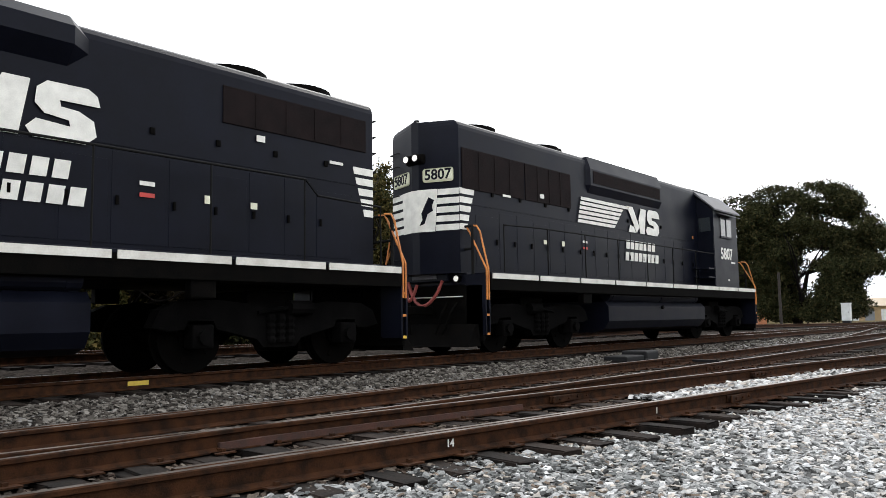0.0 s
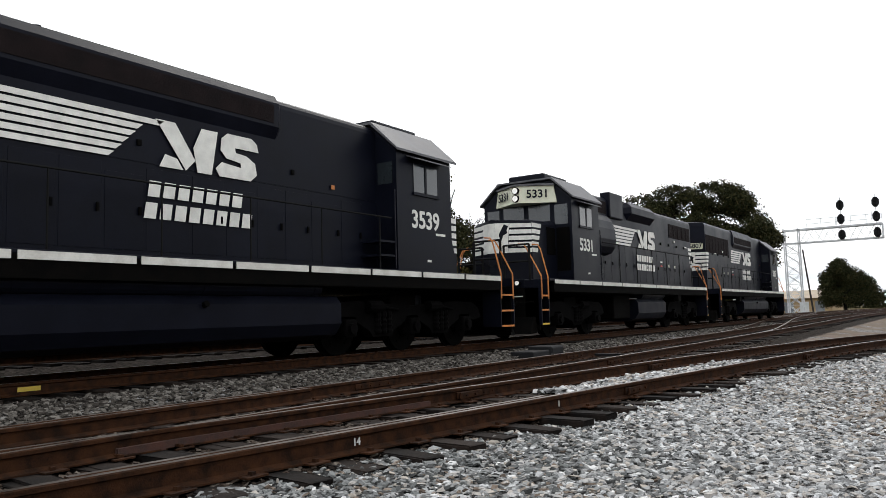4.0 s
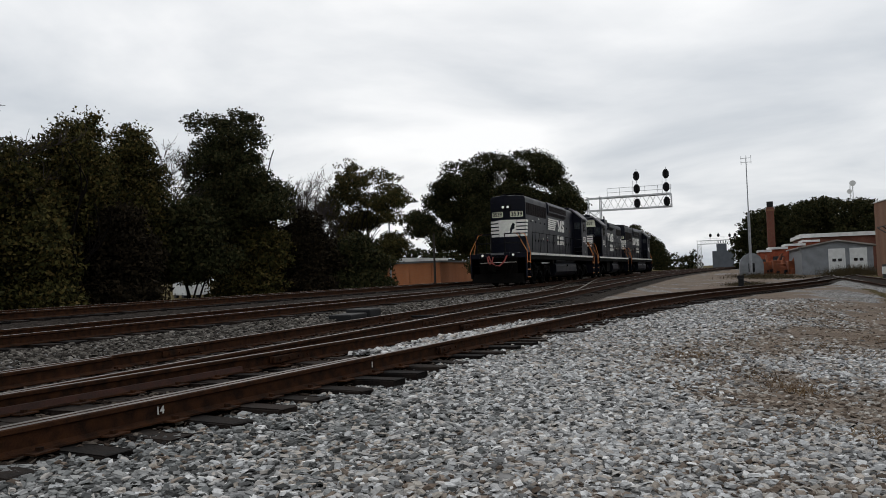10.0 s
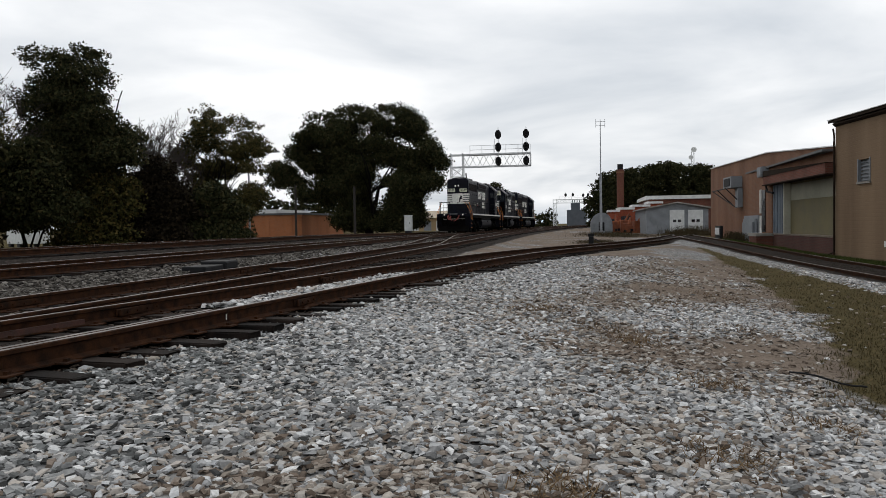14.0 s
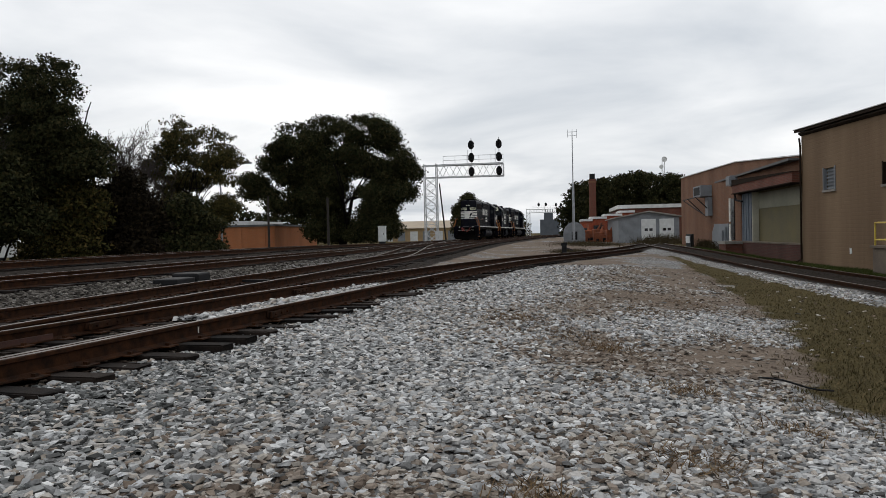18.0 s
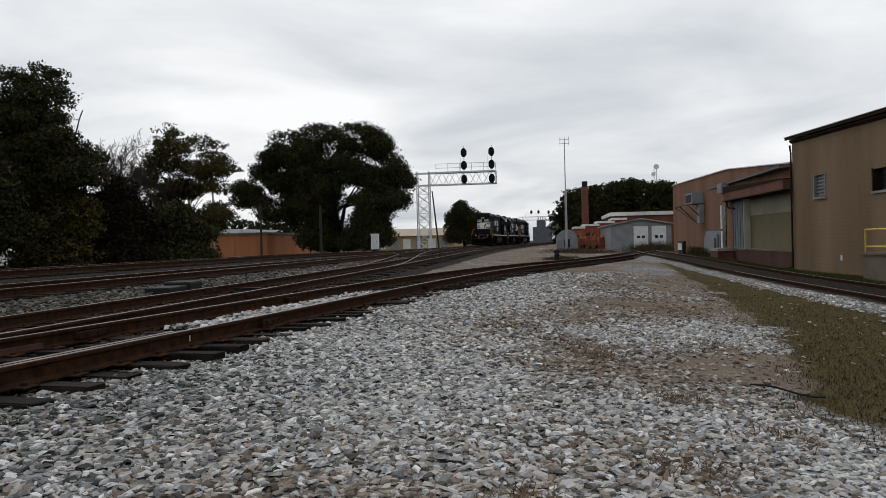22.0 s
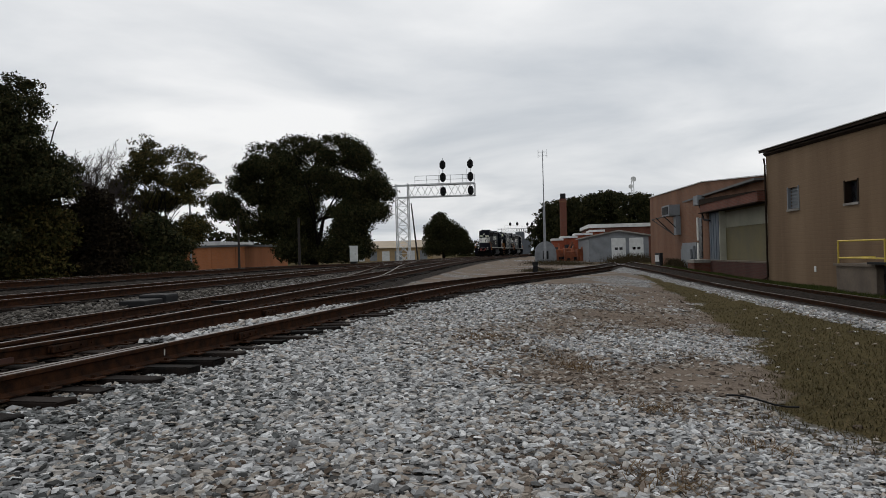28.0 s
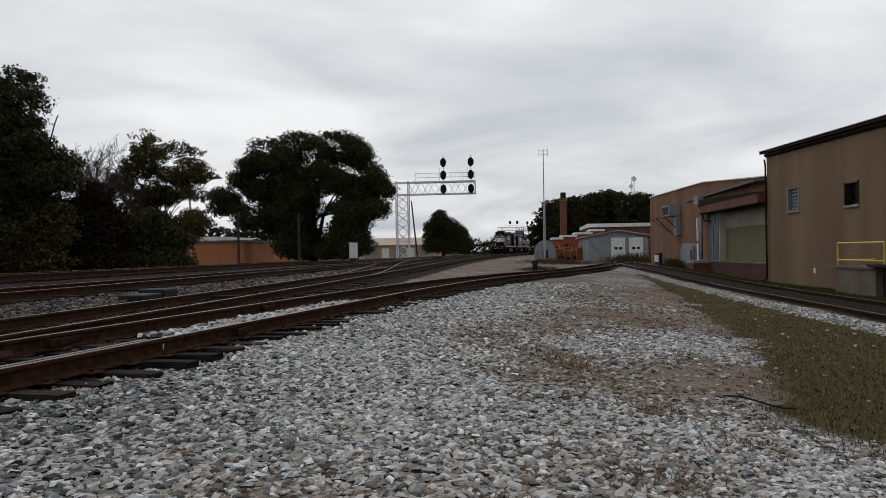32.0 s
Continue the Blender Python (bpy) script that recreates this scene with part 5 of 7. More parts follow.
    rows = [(24.5, 2.7, 0.8, 0.7), (23.4, 2.4, 0.7, 0.5), (27.55, 8.42, 0.53, 0.48), (27.91, 7.44, 1.16, 0.74), (26.75, 6.98, 0.99, 0.74), (27.91, 6.24, 1.24, 0.83), (26.42, 5.69, 1.33, 0.83), (24.68, 7.26, 0.63, 0.59), (24.01, 7.35, 0.33, 0.37), (24.59, 6.24, 0.99, 0.64), (23.18, 5.60, 0.83, 0.55), (24.76, 5.32, 0.99, 0.64), (26.92, 4.40, 1.82, 0.83), (28.74, 5.14, 0.75, 0.92), (23.93, 4.31, 0.99, 0.46), (28.57, 3.67, 0.99, 1.10), (24.59, 1.64, 1.33, 0.74), (27.58, 2.38, 1.16, 1.10)]
    make_tree("open-crowned tree with gaps cut through its crown", x, y, 9.0, lobes_from_view(26.9, 54, rows, 1.8), 52000, 0.078, LEAF_OLIVE, 31, 0.12, 2, -0.2, 2, gaps=gaps_from_view(26.9, 54, [(26.09, 2.75, 0.46), (25.34, 2.56, 0.39), (26.58, 3.12, 0.28), (23.18, 4.59, 0.32), (30.23, 4.86, 0.28), (25.59, 3.67, 0.21), (26.75, 5.14, 0.18)]), clump=0.30, airy=(-0.6, 0.10, 0.42))
    for k, (az, dist, h, w, mt, seed) in enumerate(((64.5, 29, 8.6, 3.2, LEAF_OLIVE, 41), (72, 29, 7.5, 3.0, LEAF_OLIVE, 45), (59.8, 33, 8.6, 2.8, LEAF_OLIVE, 42), (50.2, 37, 7.6, 2.6, LEAF_OLIVE, 43), (46.6, 38, 9.0, 2.7, LEAF_OLIVE, 44), (43.0, 41, 9.2, 2.7, LEAF_OLIVE, 46), (57.0, 35, 7.6, 2.4, LEAF_OLIVE, 47))):
        x, y = at_az(az, dist)
        make_tree("ragged yellow-green tree at the line's edge", x, y, h, dome(w, h, 1.5, 14, seed), 40000, 0.090, mt, seed, 0.14, 2, -0.2, 2, clump=0.36)
    x, y = at_az(54.3, 36)
    make_bare_tree("thin half-bare tree with a few brown leaves", x, y, 9.7, 51, 2400, LEAF_OLIVE, -0.2, 0.36)
    # extra tree, added to widen the first one's crown in the camera's view
    x, y = at_az(55.7, 36.5)
    make_bare_tree("thin half-bare tree with a few brown leaves", x, y, 7.8, 57, 1200, LEAF_OLIVE, -0.2, 0.3)
    x, y = at_az(41.3, 44)
    make_bare_tree("thin half-bare tree with a few brown leaves", x, y, 8.2, 55, 700, LEAF_BROWN, -0.2, 0.2)
    x, y = at_az(31.3, 50)
    make_bare_tree("leafless grey tree behind the hedge", x, y, 7.6, 52)
    x, y = at_az(29.9, 51)
    make_bare_tree("leafless grey tree behind the hedge", x, y, 7.2, 53)
    # dark hedge of shrubs along the line
    rng = random.Random(7)
    az = 79.0
    k = 0
    while az > 25.2:
        dist = 25.5 / math.sin(radians(max(az, 34))) if az > 34 else 45.5
        x, y = at_az(az, dist)
        h = rng.uniform(4.3, 5.6) if az > 41 else lerp_table([(24, 2.9), (27, 3.6), (29, 4.5), (31, 5.5), (33, 6.1), (37, 6.0), (41, 5.5)], az) + rng.uniform(-0.2, 0.35)
        sh = tagged(empty("shrub", pose(x, y, -0.3)), ("dense dull brown shrub beside the tracks", "dense dark green shrub beside the tracks", "dense olive green shrub beside the tracks")[k % 3], "shrub", group="hedge along the line")
        g = np.random.default_rng(100 + k)
        w = rng.uniform(2.3, 2.9)
        crown = leaf_object("foliage", leaf_cloud(g, dome(w, h, 0.7, 9, 100 + k, 1.6) if 35.2 < az < 40.6 else dome(w, h, 1.9, 9, 100 + k, 1.6) if 55.5 < az < 63.5 else dome(w, h, 0.1, 9, 100 + k, 1.6) + [(-1.3, -0.6, 0.7, 1.3, 1.0, 0.9), (0, -0.8, 0.8, 1.3, 1.0, 0.9), (1.3, -0.6, 0.7, 1.3, 1.0, 0.9)], 22000, 0.105), (LEAF_BROWN, LEAF_DARK, LEAF_OLIVE)[k % 3], sh)
        crown["kind"] = "stuff"
        bm, tips = bmesh.new(), []
        for s in range(3):
            branch(bm, g, (0.3 * s - 0.3, 0, 0), (0.3 * (s - 1), 0, 1), h * 0.45, 0.06, 1, tips)
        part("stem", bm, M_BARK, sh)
        az -= math.degrees(3.0 / dist)
        k += 1
    # second row that closes the gaps behind
    for k, az in enumerate((70, 62, 55, 49, 44, 39, 34.5, 30.5, 28)):
        dist = 31 / math.sin(radians(max(az, 34))) if az > 34 else 55
        x, y = at_az(az, dist)
        sh = tagged(empty("shrub", pose(x, y, -0.3)), "dense dark thicket behind the hedge", "shrub", group="hedge along the line")
        g = np.random.default_rng(200 + k)
        leaf_object("foliage", leaf_cloud(g, dome(3.6, 5.4 if az > 33 else 4.0, 2.2 if 54 < az < 63.5 else 0.9 if 33 < az < 41 else 0.5, 10, 200 + k, 1.8), 9000, 0.20), LEAF_DARK, sh)["kind"] = "stuff"
        bm, tips = bmesh.new(), []
        branch(bm, g, (0, 0, 0), (0, 0, 1), 2.4, 0.12, 1, tips)
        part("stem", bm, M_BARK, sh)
    # round tree beyond the gantry and woods on the far side
    x, y = at_az(6.3, 150)
    rows = [(6.7, 1.75, 0.8, 1.0), (6.5, 2.45, 0.55, 0.60), (5.75, 1.6, 0.75, 0.85), (5.1, 1.2, 0.6, 0.72), (7.3, 1.4, 0.42, 0.9), (6.0, 0.5, 1.7, 0.6), (4.6, 0.5, 0.45, 0.6), (7.3, 0.4, 0.5, 0.5)]
    make_tree("round dark tree beside the main line", x, y, 7.0, lobes_from_view(6.3, 150, rows), 46000, 0.16, LEAF_DARK, 61, 0.3, 1, -0.1, clump=0.6)
    lo = []
    g = np.random.default_rng(9)
    for az in np.arange(-0.6, -9.6, -0.32):
        dd = 172 + g.uniform(-8, 8)
        x, y = at_az(az, dd)
        t = lerp_table([(-9.6, 3.2), (-8.7, 3.5), (-7.2, 3.6), (-6.0, 4.0), (-4.4, 3.6), (-3, 3.5), (-1.6, 3.3), (-0.9, 2.2), (-0.4, 1.2)], az) + 0.35 + g.uniform(-0.2, 0.1)
        h = 1.05 + dd * math.tan(radians(t))
        for k in range(5):
            lo.append((x + g.uniform(-0.8, 0.8), y, h * (0.12 + 0.19 * k), 2.3, 1.6, h * 0.14))
    wood = leaf_object("far_woods", leaf_cloud(g, lo, 110000, 0.26, (), 0.6, 20), LEAF_DARK)
    tagged(wood, "dark wood of broadleaf trees behind the sheds", "woods", kind="stuff")
    lo = []
    for az in np.arange(14, 2.4, -0.5):
        x, y = at_az(az, 320)
        lo.append((x, y, 2.5, 3.2, 2, 4.0 + g.uniform(-1, 2)))
    for az in np.arange(46, 16, -0.9):
        x, y = at_az(az, 150)
        lo.append((x, y, 3.6, 3.4, 2, 3.6 + g.uniform(-1, 1)))
    far = leaf_object("far_treeline", leaf_cloud(g, lo, 36000, 0.42, (), 0.9, 20), LEAF_DARK)
    tagged(far, "low dark treeline in the distance", "woods", kind="stuff")


trees()

# ---------- signals, poles and lineside things ----------
M_GALV = mat("galvanised_steel", (0.66, 0.67, 0.68), (0.45, 0.46, 0.47), rough=0.55, metal=0.3, scale=4, fine=40, bump=0.1)
M_DARKMETAL = mat("dark_painted_metal", (0.012, 0.012, 0.013), (0.006, 0.006, 0.007), rough=0.7, scale=4, fine=40, bump=0.1, spec=0.2)
M_POLEWOOD = mat("creosoted_pole_wood", (0.026, 0.020, 0.016), (0.013, 0.010, 0.008), rough=0.9, scale=4, fine=30, bump=0.5)
M_WHITEBOX = mat("white_enamel_box", (0.62, 0.63, 0.62), (0.50, 0.51, 0.50), rough=0.6, scale=3, fine=30, bump=0.05)
M_GREYMETAL = mat("grey_sheet_metal", (0.20, 0.215, 0.23), (0.13, 0.14, 0.15), rough=0.6, scale=1.5, fine=20, bump=0.2)
M_CONC = mat("stained_concrete", (0.30, 0.28, 0.25), (0.16, 0.145, 0.125), rough=0.9, scale=1.6, fine=25, bump=0.4)
M_PAINTY = mat("yellow_rail_paint", (0.62, 0.46, 0.06), (0.45, 0.33, 0.05), rough=0.6, scale=5, fine=30)
M_RUST = mat("orange_rust", (0.27, 0.075, 0.026), (0.11, 0.036, 0.018), rough=0.9, scale=2, fine=25, bump=0.5)


M_MAST = mat("dull_grey_mast_steel", (0.30, 0.31, 0.33), (0.20, 0.21, 0.22), rough=0.6, scale=3, fine=30, bump=0.1)
M_DARKCONC = mat("brown_stained_concrete", (0.15, 0.115, 0.085), (0.08, 0.062, 0.047), rough=0.95, scale=1.4, fine=22, bump=0.4)


def signal_bridge(y, xl, xr, zb, zt, heads, label, post_w=1.6, clear=0.0):
    """A cantilever: a lattice mast and a lattice arm with a walkway, carrying signal heads."""
    th = tagged(empty("signal_gantry"), label, "signal gantry", group="signal gantries")
    x0, x1 = xl, xl + post_w
    for dx in (x0, x1):
        for dy in (-0.6, 0.6):
            part("mast_leg", box(dx - 0.07, dx + 0.07, y + dy - 0.07, y + dy + 0.07, -0.1, zt + 0.25), M_GALV, th)
    n = int(zb / 1.15)
    for k in range(n):
        za, zc = zb * k / n, zb * (k + 1) / n
        for dy in (-0.6, 0.6):
            part("mast_brace", tube([(x0, y + dy, za), (x1, y + dy, zc)], 0.045, 4), M_GALV, th)
            part("mast_brace", tube([(x1, y + dy, za), (x0, y + dy, zc)], 0.045, 4), M_GALV, th)
        part("mast_brace", tube([(x0, y - 0.6, zc), (x1, y - 0.6, zc)], 0.04, 4), M_GALV, th)
    part("footing", box(x0 - 0.4, x1 + 0.4, y - 1, y + 1, -0.4, 0.1), M_CONC, th)
    for z in (zb, zt):
        for dy in (-0.6, 0.6):
            part("arm_chord", box(x0, xr, y + dy - 0.07, y + dy + 0.07, z - 0.08, z + 0.08), M_GALV, th)
    m = int((xr - x1) / 0.85)
    for k in range(m):
        xa, xb = x1 + (xr - x1) * k / m, x1 + (xr - x1) * (k + 1) / m
        pts = ((xa, y - 0.6, zb), (xb, y - 0.6, zt)) if k % 2 else ((xa, y - 0.6, zt), (xb, y - 0.6, zb))
        part("arm_brace", tube(pts, 0.04, 4), M_GALV, th)
        pts = ((xa, y + 0.6, zb), (xb, y + 0.6, zt)) if k % 2 == 0 else ((xa, y + 0.6, zt), (xb, y + 0.6, zb))
        part("arm_brace", tube(pts, 0.04, 4), M_GALV, th)
    part("arm_end", box(xr - 0.06, xr + 0.06, y - 0.66, y + 0.66, zb, zt), M_GALV, th)
    part("walkway", box(x1 + 0.5, xr, y - 0.5, y + 0.5, zt + 0.09, zt + 0.13), M_GALV, th)
    for k in range(6):
        xx = x1 + 1.0 + (xr - x1 - 1.0) * k / 5
        part("railing_post", tube([(xx, y - 0.5, zt + 0.1), (xx, y - 0.5, zt + 1.15)], 0.03, 5), M_GALV, th)
    for dz in (0.6, 1.15):
        part("railing", tube([(x1 + 1.0, y - 0.5, zt + dz), (xr, y - 0.5, zt + dz)], 0.03, 5), M_GALV, th)
    for hx, zs in heads:
        bm = tube([(hx, y - 0.75, min(zs) - 0.4), (hx, y - 0.75, max(zs) + 0.9)], 0.05, 6)
        part("head_mast", bm, M_GALV, th)
        for z in zs:
            oct_ = [(0.42 * math.cos(a) , 0.62 * math.sin(a)) for a in [math.pi / 8 + k * math.pi / 4 for k in range(8)]]
            h = part("signal_head", prism([(hx + p, z + q) for p, q in oct_], "y", y - 0.95, y - 0.85), M_DARKMETAL, th, "black signal head with hooded lenses")
            for dz in (-0.34, 0.0, 0.34):
                bm = bmesh.new()
                arc = [(hx + 0.13 * math.cos(a), z + dz + 0.13 * math.sin(a)) for a in [math.pi * k / 8 for k in range(9)]]
                ring = arc + [(hx + 0.11 * math.cos(a), z + dz + 0.11 * math.sin(a)) for a in [math.pi * k / 8 for k in range(8, -1, -1)]]
                add_loft(bm, [[(p, y - 0.95, q) for p, q in ring], [(p, y - 1.25, q) for p, q in ring]])
                bmesh.ops.recalc_face_normals(bm, faces=bm.faces)
                part("hood", bm, M_DARKMETAL, h)
        part("ladder", box(hx + 0.35 - 0.85, hx - 0.45, y - 0.80, y - 0.76, zt, max(zs) - 0.6), M_GALV, th)
    return th


signal_bridge(100.0, -17.2, -6.75, 8.62, 10.2, [(-10.85, (12.66, 11.02, 9.2)), (-7.25, (12.66, 11.02, 9.2))], "galvanised lattice signal gantry with six black heads over the tracks")
signal_bridge(262.0, -10.2, 2.0, 7.9, 9.0, [(-6.0, (10.6,)), (-3.6, (10.6,)), (-0.2, (10.4,)), (1.4, (10.4,))], "far lattice signal gantry with small black heads", 1.2)


def pole(name, label, x, y, h, r0, r1, material, cat="pole", lean=0.0):
    th = tagged(empty(name, pose(x, y, -0.15)), label, cat)
    part("shaft", tube([(0, 0, 0), (lean * 0.5, 0, h * 0.5), (lean, 0, h)], r0, 10, r1), material, th)
    return th


x, y = at_az(-1.22, 80)
mast = pole("antenna_mast", "tall thin grey antenna mast with a small frame on top", x, y, 6.2, 0.14, 0.12, M_MAST, "mast")
part("upper_shaft", tube([(0, 0, 6.2), (0, 0, 11.55)], 0.055, 8, 0.04), M_MAST, mast)
for dx in (-0.45, 0.0, 0.45):
    part("antenna_rod", tube([(dx, 0, 10.9 if dx else 11.4), (dx, 0, 11.75)], 0.025, 5), M_GALV, mast)
for z in (11.1, 11.5):
    part("antenna_bar", tube([(-0.5, 0, z), (0.5, 0, z)], 0.025, 5), M_GALV, mast)
x, y = at_az(8.25, 122)
pole("utility_pole", "leaning dark wooden pole beyond the gantry", x, y, 9.4, 0.14, 0.10, M_POLEWOOD, "pole", -0.9)
for az, dist, h in ((21.3, 74, 5.2), (17.0, 66, 4.6)):
    x, y = at_az(az, dist)
    pole("utility_pole", "dark wooden pole beside the line", x, y, h, 0.12, 0.09, M_POLEWOOD)
x, y = at_az(24.6, 60)
lamp = pole("street_lamp", "grey street lamp with a curved arm", x, y, 6.4, 0.09, 0.06, M_GREYMETAL, "street lamp")
part("arm", tube([(0, 0, 6.3), (0.5, 0, 6.75), (1.2, 0, 6.95), (2.0, 0, 6.95)], 0.05, 6), M_GREYMETAL, lamp)
part("lantern", box(1.8, 2.5, -0.12, 0.12, 6.84, 6.98, 0.04), M_GREYMETAL, lamp)

x, y = at_az(13.02, 66)
cab = tagged(empty("relay_cabinet", pose(x, y, ground_z(x, y) - 0.02)), "white steel relay cabinet beside the main line", "cabinet")
# box height fits the camera's view; the plinth is added to reach the ground
zc = 0.62 - ground_z(x, y)
part("body", box(-0.30, 0.30, -0.28, 0.28, zc, zc + 1.28, 0.02), M_WHITEBOX, cab)
part("door", box(-0.25, 0.25, -0.30, -0.28, zc + 0.06, zc + 1.2, 0.01), M_WHITEBOX, cab)
part("handle", box(0.16, 0.20, -0.33, -0.30, zc + 0.58, zc + 0.74, 0.008), M_DARKMETAL, cab)
part("roof", box(-0.34, 0.34, -0.33, 0.33, zc + 1.28, zc + 1.34, 0.01), M_WHITEBOX, cab)
part("plinth", box(-0.27, 0.27, -0.26, 0.26, 0.0, zc), M_DARKMETAL, cab, "dark plinth added under the cabinet")

sw = tagged(empty("switch_machine", pose(-8.55, 16.6, ground_z(-8.55, 16.6), 0, 0, 3)), "low dark switch machine between the tracks", "switch machine")
part("motor_box", box(-0.32, 0.32, 0.0, 0.75, 0.02, 0.24, 0.05), M_DARKMETAL, sw)
part("gear_case", box(-0.28, 0.28, -1.0, -0.02, 0.02, 0.16, 0.03), M_DARKMETAL, sw)
part("throw_rod", box(0.3, 2.0, -0.06, 0.06, 0.02, 0.07), M_DARKMETAL, sw)
part("base_plate", box(-0.5, 0.5, -1.05, 0.95, 0.0, 0.03), M_TIE, sw)

st = tagged(empty("switch_stand", pose(0.35, 41.0, ground_z(0.35, 41.0))), "short dark switch stand beside the yard track", "switch stand")
part("base", box(-0.22, 0.22, -0.35, 0.35, 0, 0.1, 0.02), M_DARKMETAL, st)
part("column", box(-0.13, 0.13, -0.13, 0.13, 0.1, 0.5, 0.03), M_DARKMETAL, st)
part("lever", tube([(0.1, 0, 0.4), (0.45, -0.3, 0.25)], 0.025, 6), M_DARKMETAL, st)
part("target", box(-0.16, 0.16, -0.02, 0.02, 0.5, 0.66, 0.01), M_DARKMETAL, st)

# ---------- buildings ----------


def brick_mat(name, c1, c2, mortar, scale=1.0, stain=0.4):
    m = bpy.data.materials.new(name)
    m.use_nodes = True
    nt = m.node_tree
    b = nt.nodes["Principled BSDF"]
    b.inputs["Roughness"].default_value = 0.9
    b.inputs["Specular IOR Level"].default_value = 0.2
    co = nt.nodes.new("ShaderNodeTexCoord")
    sep = nt.nodes.new("ShaderNodeSeparateXYZ")
    nt.links.new(co.outputs["Object"], sep.inputs[0])
    ad = nt.nodes.new("ShaderNodeMath"); ad.operation = "ADD"
    nt.links.new(sep.outputs["X"], ad.inputs[0]); nt.links.new(sep.outputs["Y"], ad.inputs[1])
    cm = nt.nodes.new("ShaderNodeCombineXYZ")
    nt.links.new(ad.outputs[0], cm.inputs[0]); nt.links.new(sep.outputs["Z"], cm.inputs[1])
    br = nt.nodes.new("ShaderNodeTexBrick")
    br.inputs["Color1"].default_value, br.inputs["Color2"].default_value, br.inputs["Mortar"].default_value = (*c1, 1), (*c2, 1), (*mortar, 1)
    br.inputs["Scale"].default_value = 1.0
    br.inputs["Brick Width"].default_value, br.inputs["Row Height"].default_value = 0.21 * scale, 0.07 * scale
    br.inputs["Mortar Size"].default_value = 0.008 * scale
    nt.links.new(cm.outputs[0], br.inputs["Vector"])
    n = nt.nodes.new("ShaderNodeTexNoise"); n.inputs["Scale"].default_value, n.inputs["Detail"].default_value = 0.6, 5
    st = nt.nodes.new("ShaderNodeMapping"); st.inputs["Scale"].default_value = (1, 1, 0.16)
    nt.links.new(co.outputs["Object"], st.inputs[0]); nt.links.new(st.outputs[0], n.inputs["Vector"])
    rp = nt.nodes.new("ShaderNodeValToRGB")
    rp.color_ramp.elements[0].position, rp.color_ramp.elements[1].position = 0.35, 0.65
    rp.color_ramp.elements[0].color, rp.color_ramp.elements[1].color = (0.50, 0.46, 0.43, 1), (1, 1, 1, 1)
    nt.links.new(n.outputs["Fac"], rp.inputs[0])
    mx = nt.nodes.new("ShaderNodeMix"); mx.data_type = "RGBA"; mx.blend_type = "MULTIPLY"; mx.inputs["Factor"].default_value = stain
    nt.links.new(br.outputs["Color"], mx.inputs["A"]); nt.links.new(rp.outputs[0], mx.inputs["B"])
    nt.links.new(mx.outputs["Result"], b.inputs["Base Color"])
    bp = nt.nodes.new("ShaderNodeBump"); bp.inputs["Strength"].default_value, bp.inputs["Distance"].default_value = 0.4, 0.01
    nt.links.new(br.outputs["Fac"], bp.inputs["Height"]); bp.invert = True
    nt.links.new(bp.outputs[0], b.inputs["Normal"])
    return m


M_TAN = brick_mat("tan_painted_block", (0.200, 0.134, 0.080), (0.194, 0.130, 0.078), (0.189, 0.127, 0.077), 2.0, 0.6)
M_BRICK = brick_mat("orange_brown_brick", (0.22, 0.108, 0.062), (0.18, 0.088, 0.052), (0.19, 0.120, 0.085), 1.0, 0.6)
M_REDBRICK = brick_mat("dark_red_brick", (0.17, 0.06, 0.04), (0.13, 0.045, 0.03), (0.14, 0.09, 0.07), 1.0, 0.6)
# darker copy of the red brick, with the dock's recess shade in its colour
M_DARKBRICK = brick_mat("shaded_red_brick", (0.085, 0.032, 0.024), (0.065, 0.026, 0.020), (0.07, 0.045, 0.036), 1.0, 0.7)
M_ORANGEBRICK = brick_mat("bright_orange_brick", (0.40, 0.150, 0.062), (0.34, 0.125, 0.052), (0.32, 0.16, 0.09), 1.0, 0.5)
M_OLIVE = mat("olive_painted_wall", (0.135, 0.112, 0.050), (0.095, 0.080, 0.038), rough=0.8, scale=0.8, fine=12, bump=0.1)
M_PALE = mat("pale_painted_board", (0.42, 0.41, 0.33), (0.32, 0.31, 0.25), rough=0.8, scale=1, fine=12, bump=0.1)
M_BOARD = mat("dull_board_paint", (0.25, 0.24, 0.18), (0.18, 0.17, 0.125), rough=0.85, scale=1, fine=12, bump=0.1)
M_BLUEDOOR = mat("blue_grey_dock_door", (0.10, 0.125, 0.155), (0.06, 0.075, 0.095), rough=0.6, scale=1.2, fine=14, bump=0.1)
M_ROOFEDGE = mat("pale_metal_roof_edge", (0.62, 0.62, 0.60), (0.48, 0.48, 0.47), rough=0.5, scale=2, fine=20, bump=0.05)
M_ROOF = mat("grey_tar_roof", (0.12, 0.12, 0.12), (0.08, 0.08, 0.08), rough=0.9, scale=1, fine=10)
# for window glass, and for black sheets that stand for shade in openings
M_DARKOPEN = mat("dark_glass_and_opening_shade", (0.012, 0.013, 0.015), (0.008, 0.008, 0.01), rough=0.3, scale=2, fine=10, bump=0.0)
M_BROWNTRIM = mat("dark_brown_eave_trim", (0.030, 0.021, 0.015), (0.018, 0.012, 0.009), rough=0.9, spec=0.04, scale=2, fine=20)


M_TANWALL = mat("tan_rendered_wall", (0.36, 0.25, 0.13), (0.27, 0.19, 0.10), rough=0.85, scale=0.6, fine=9, bump=0.1)
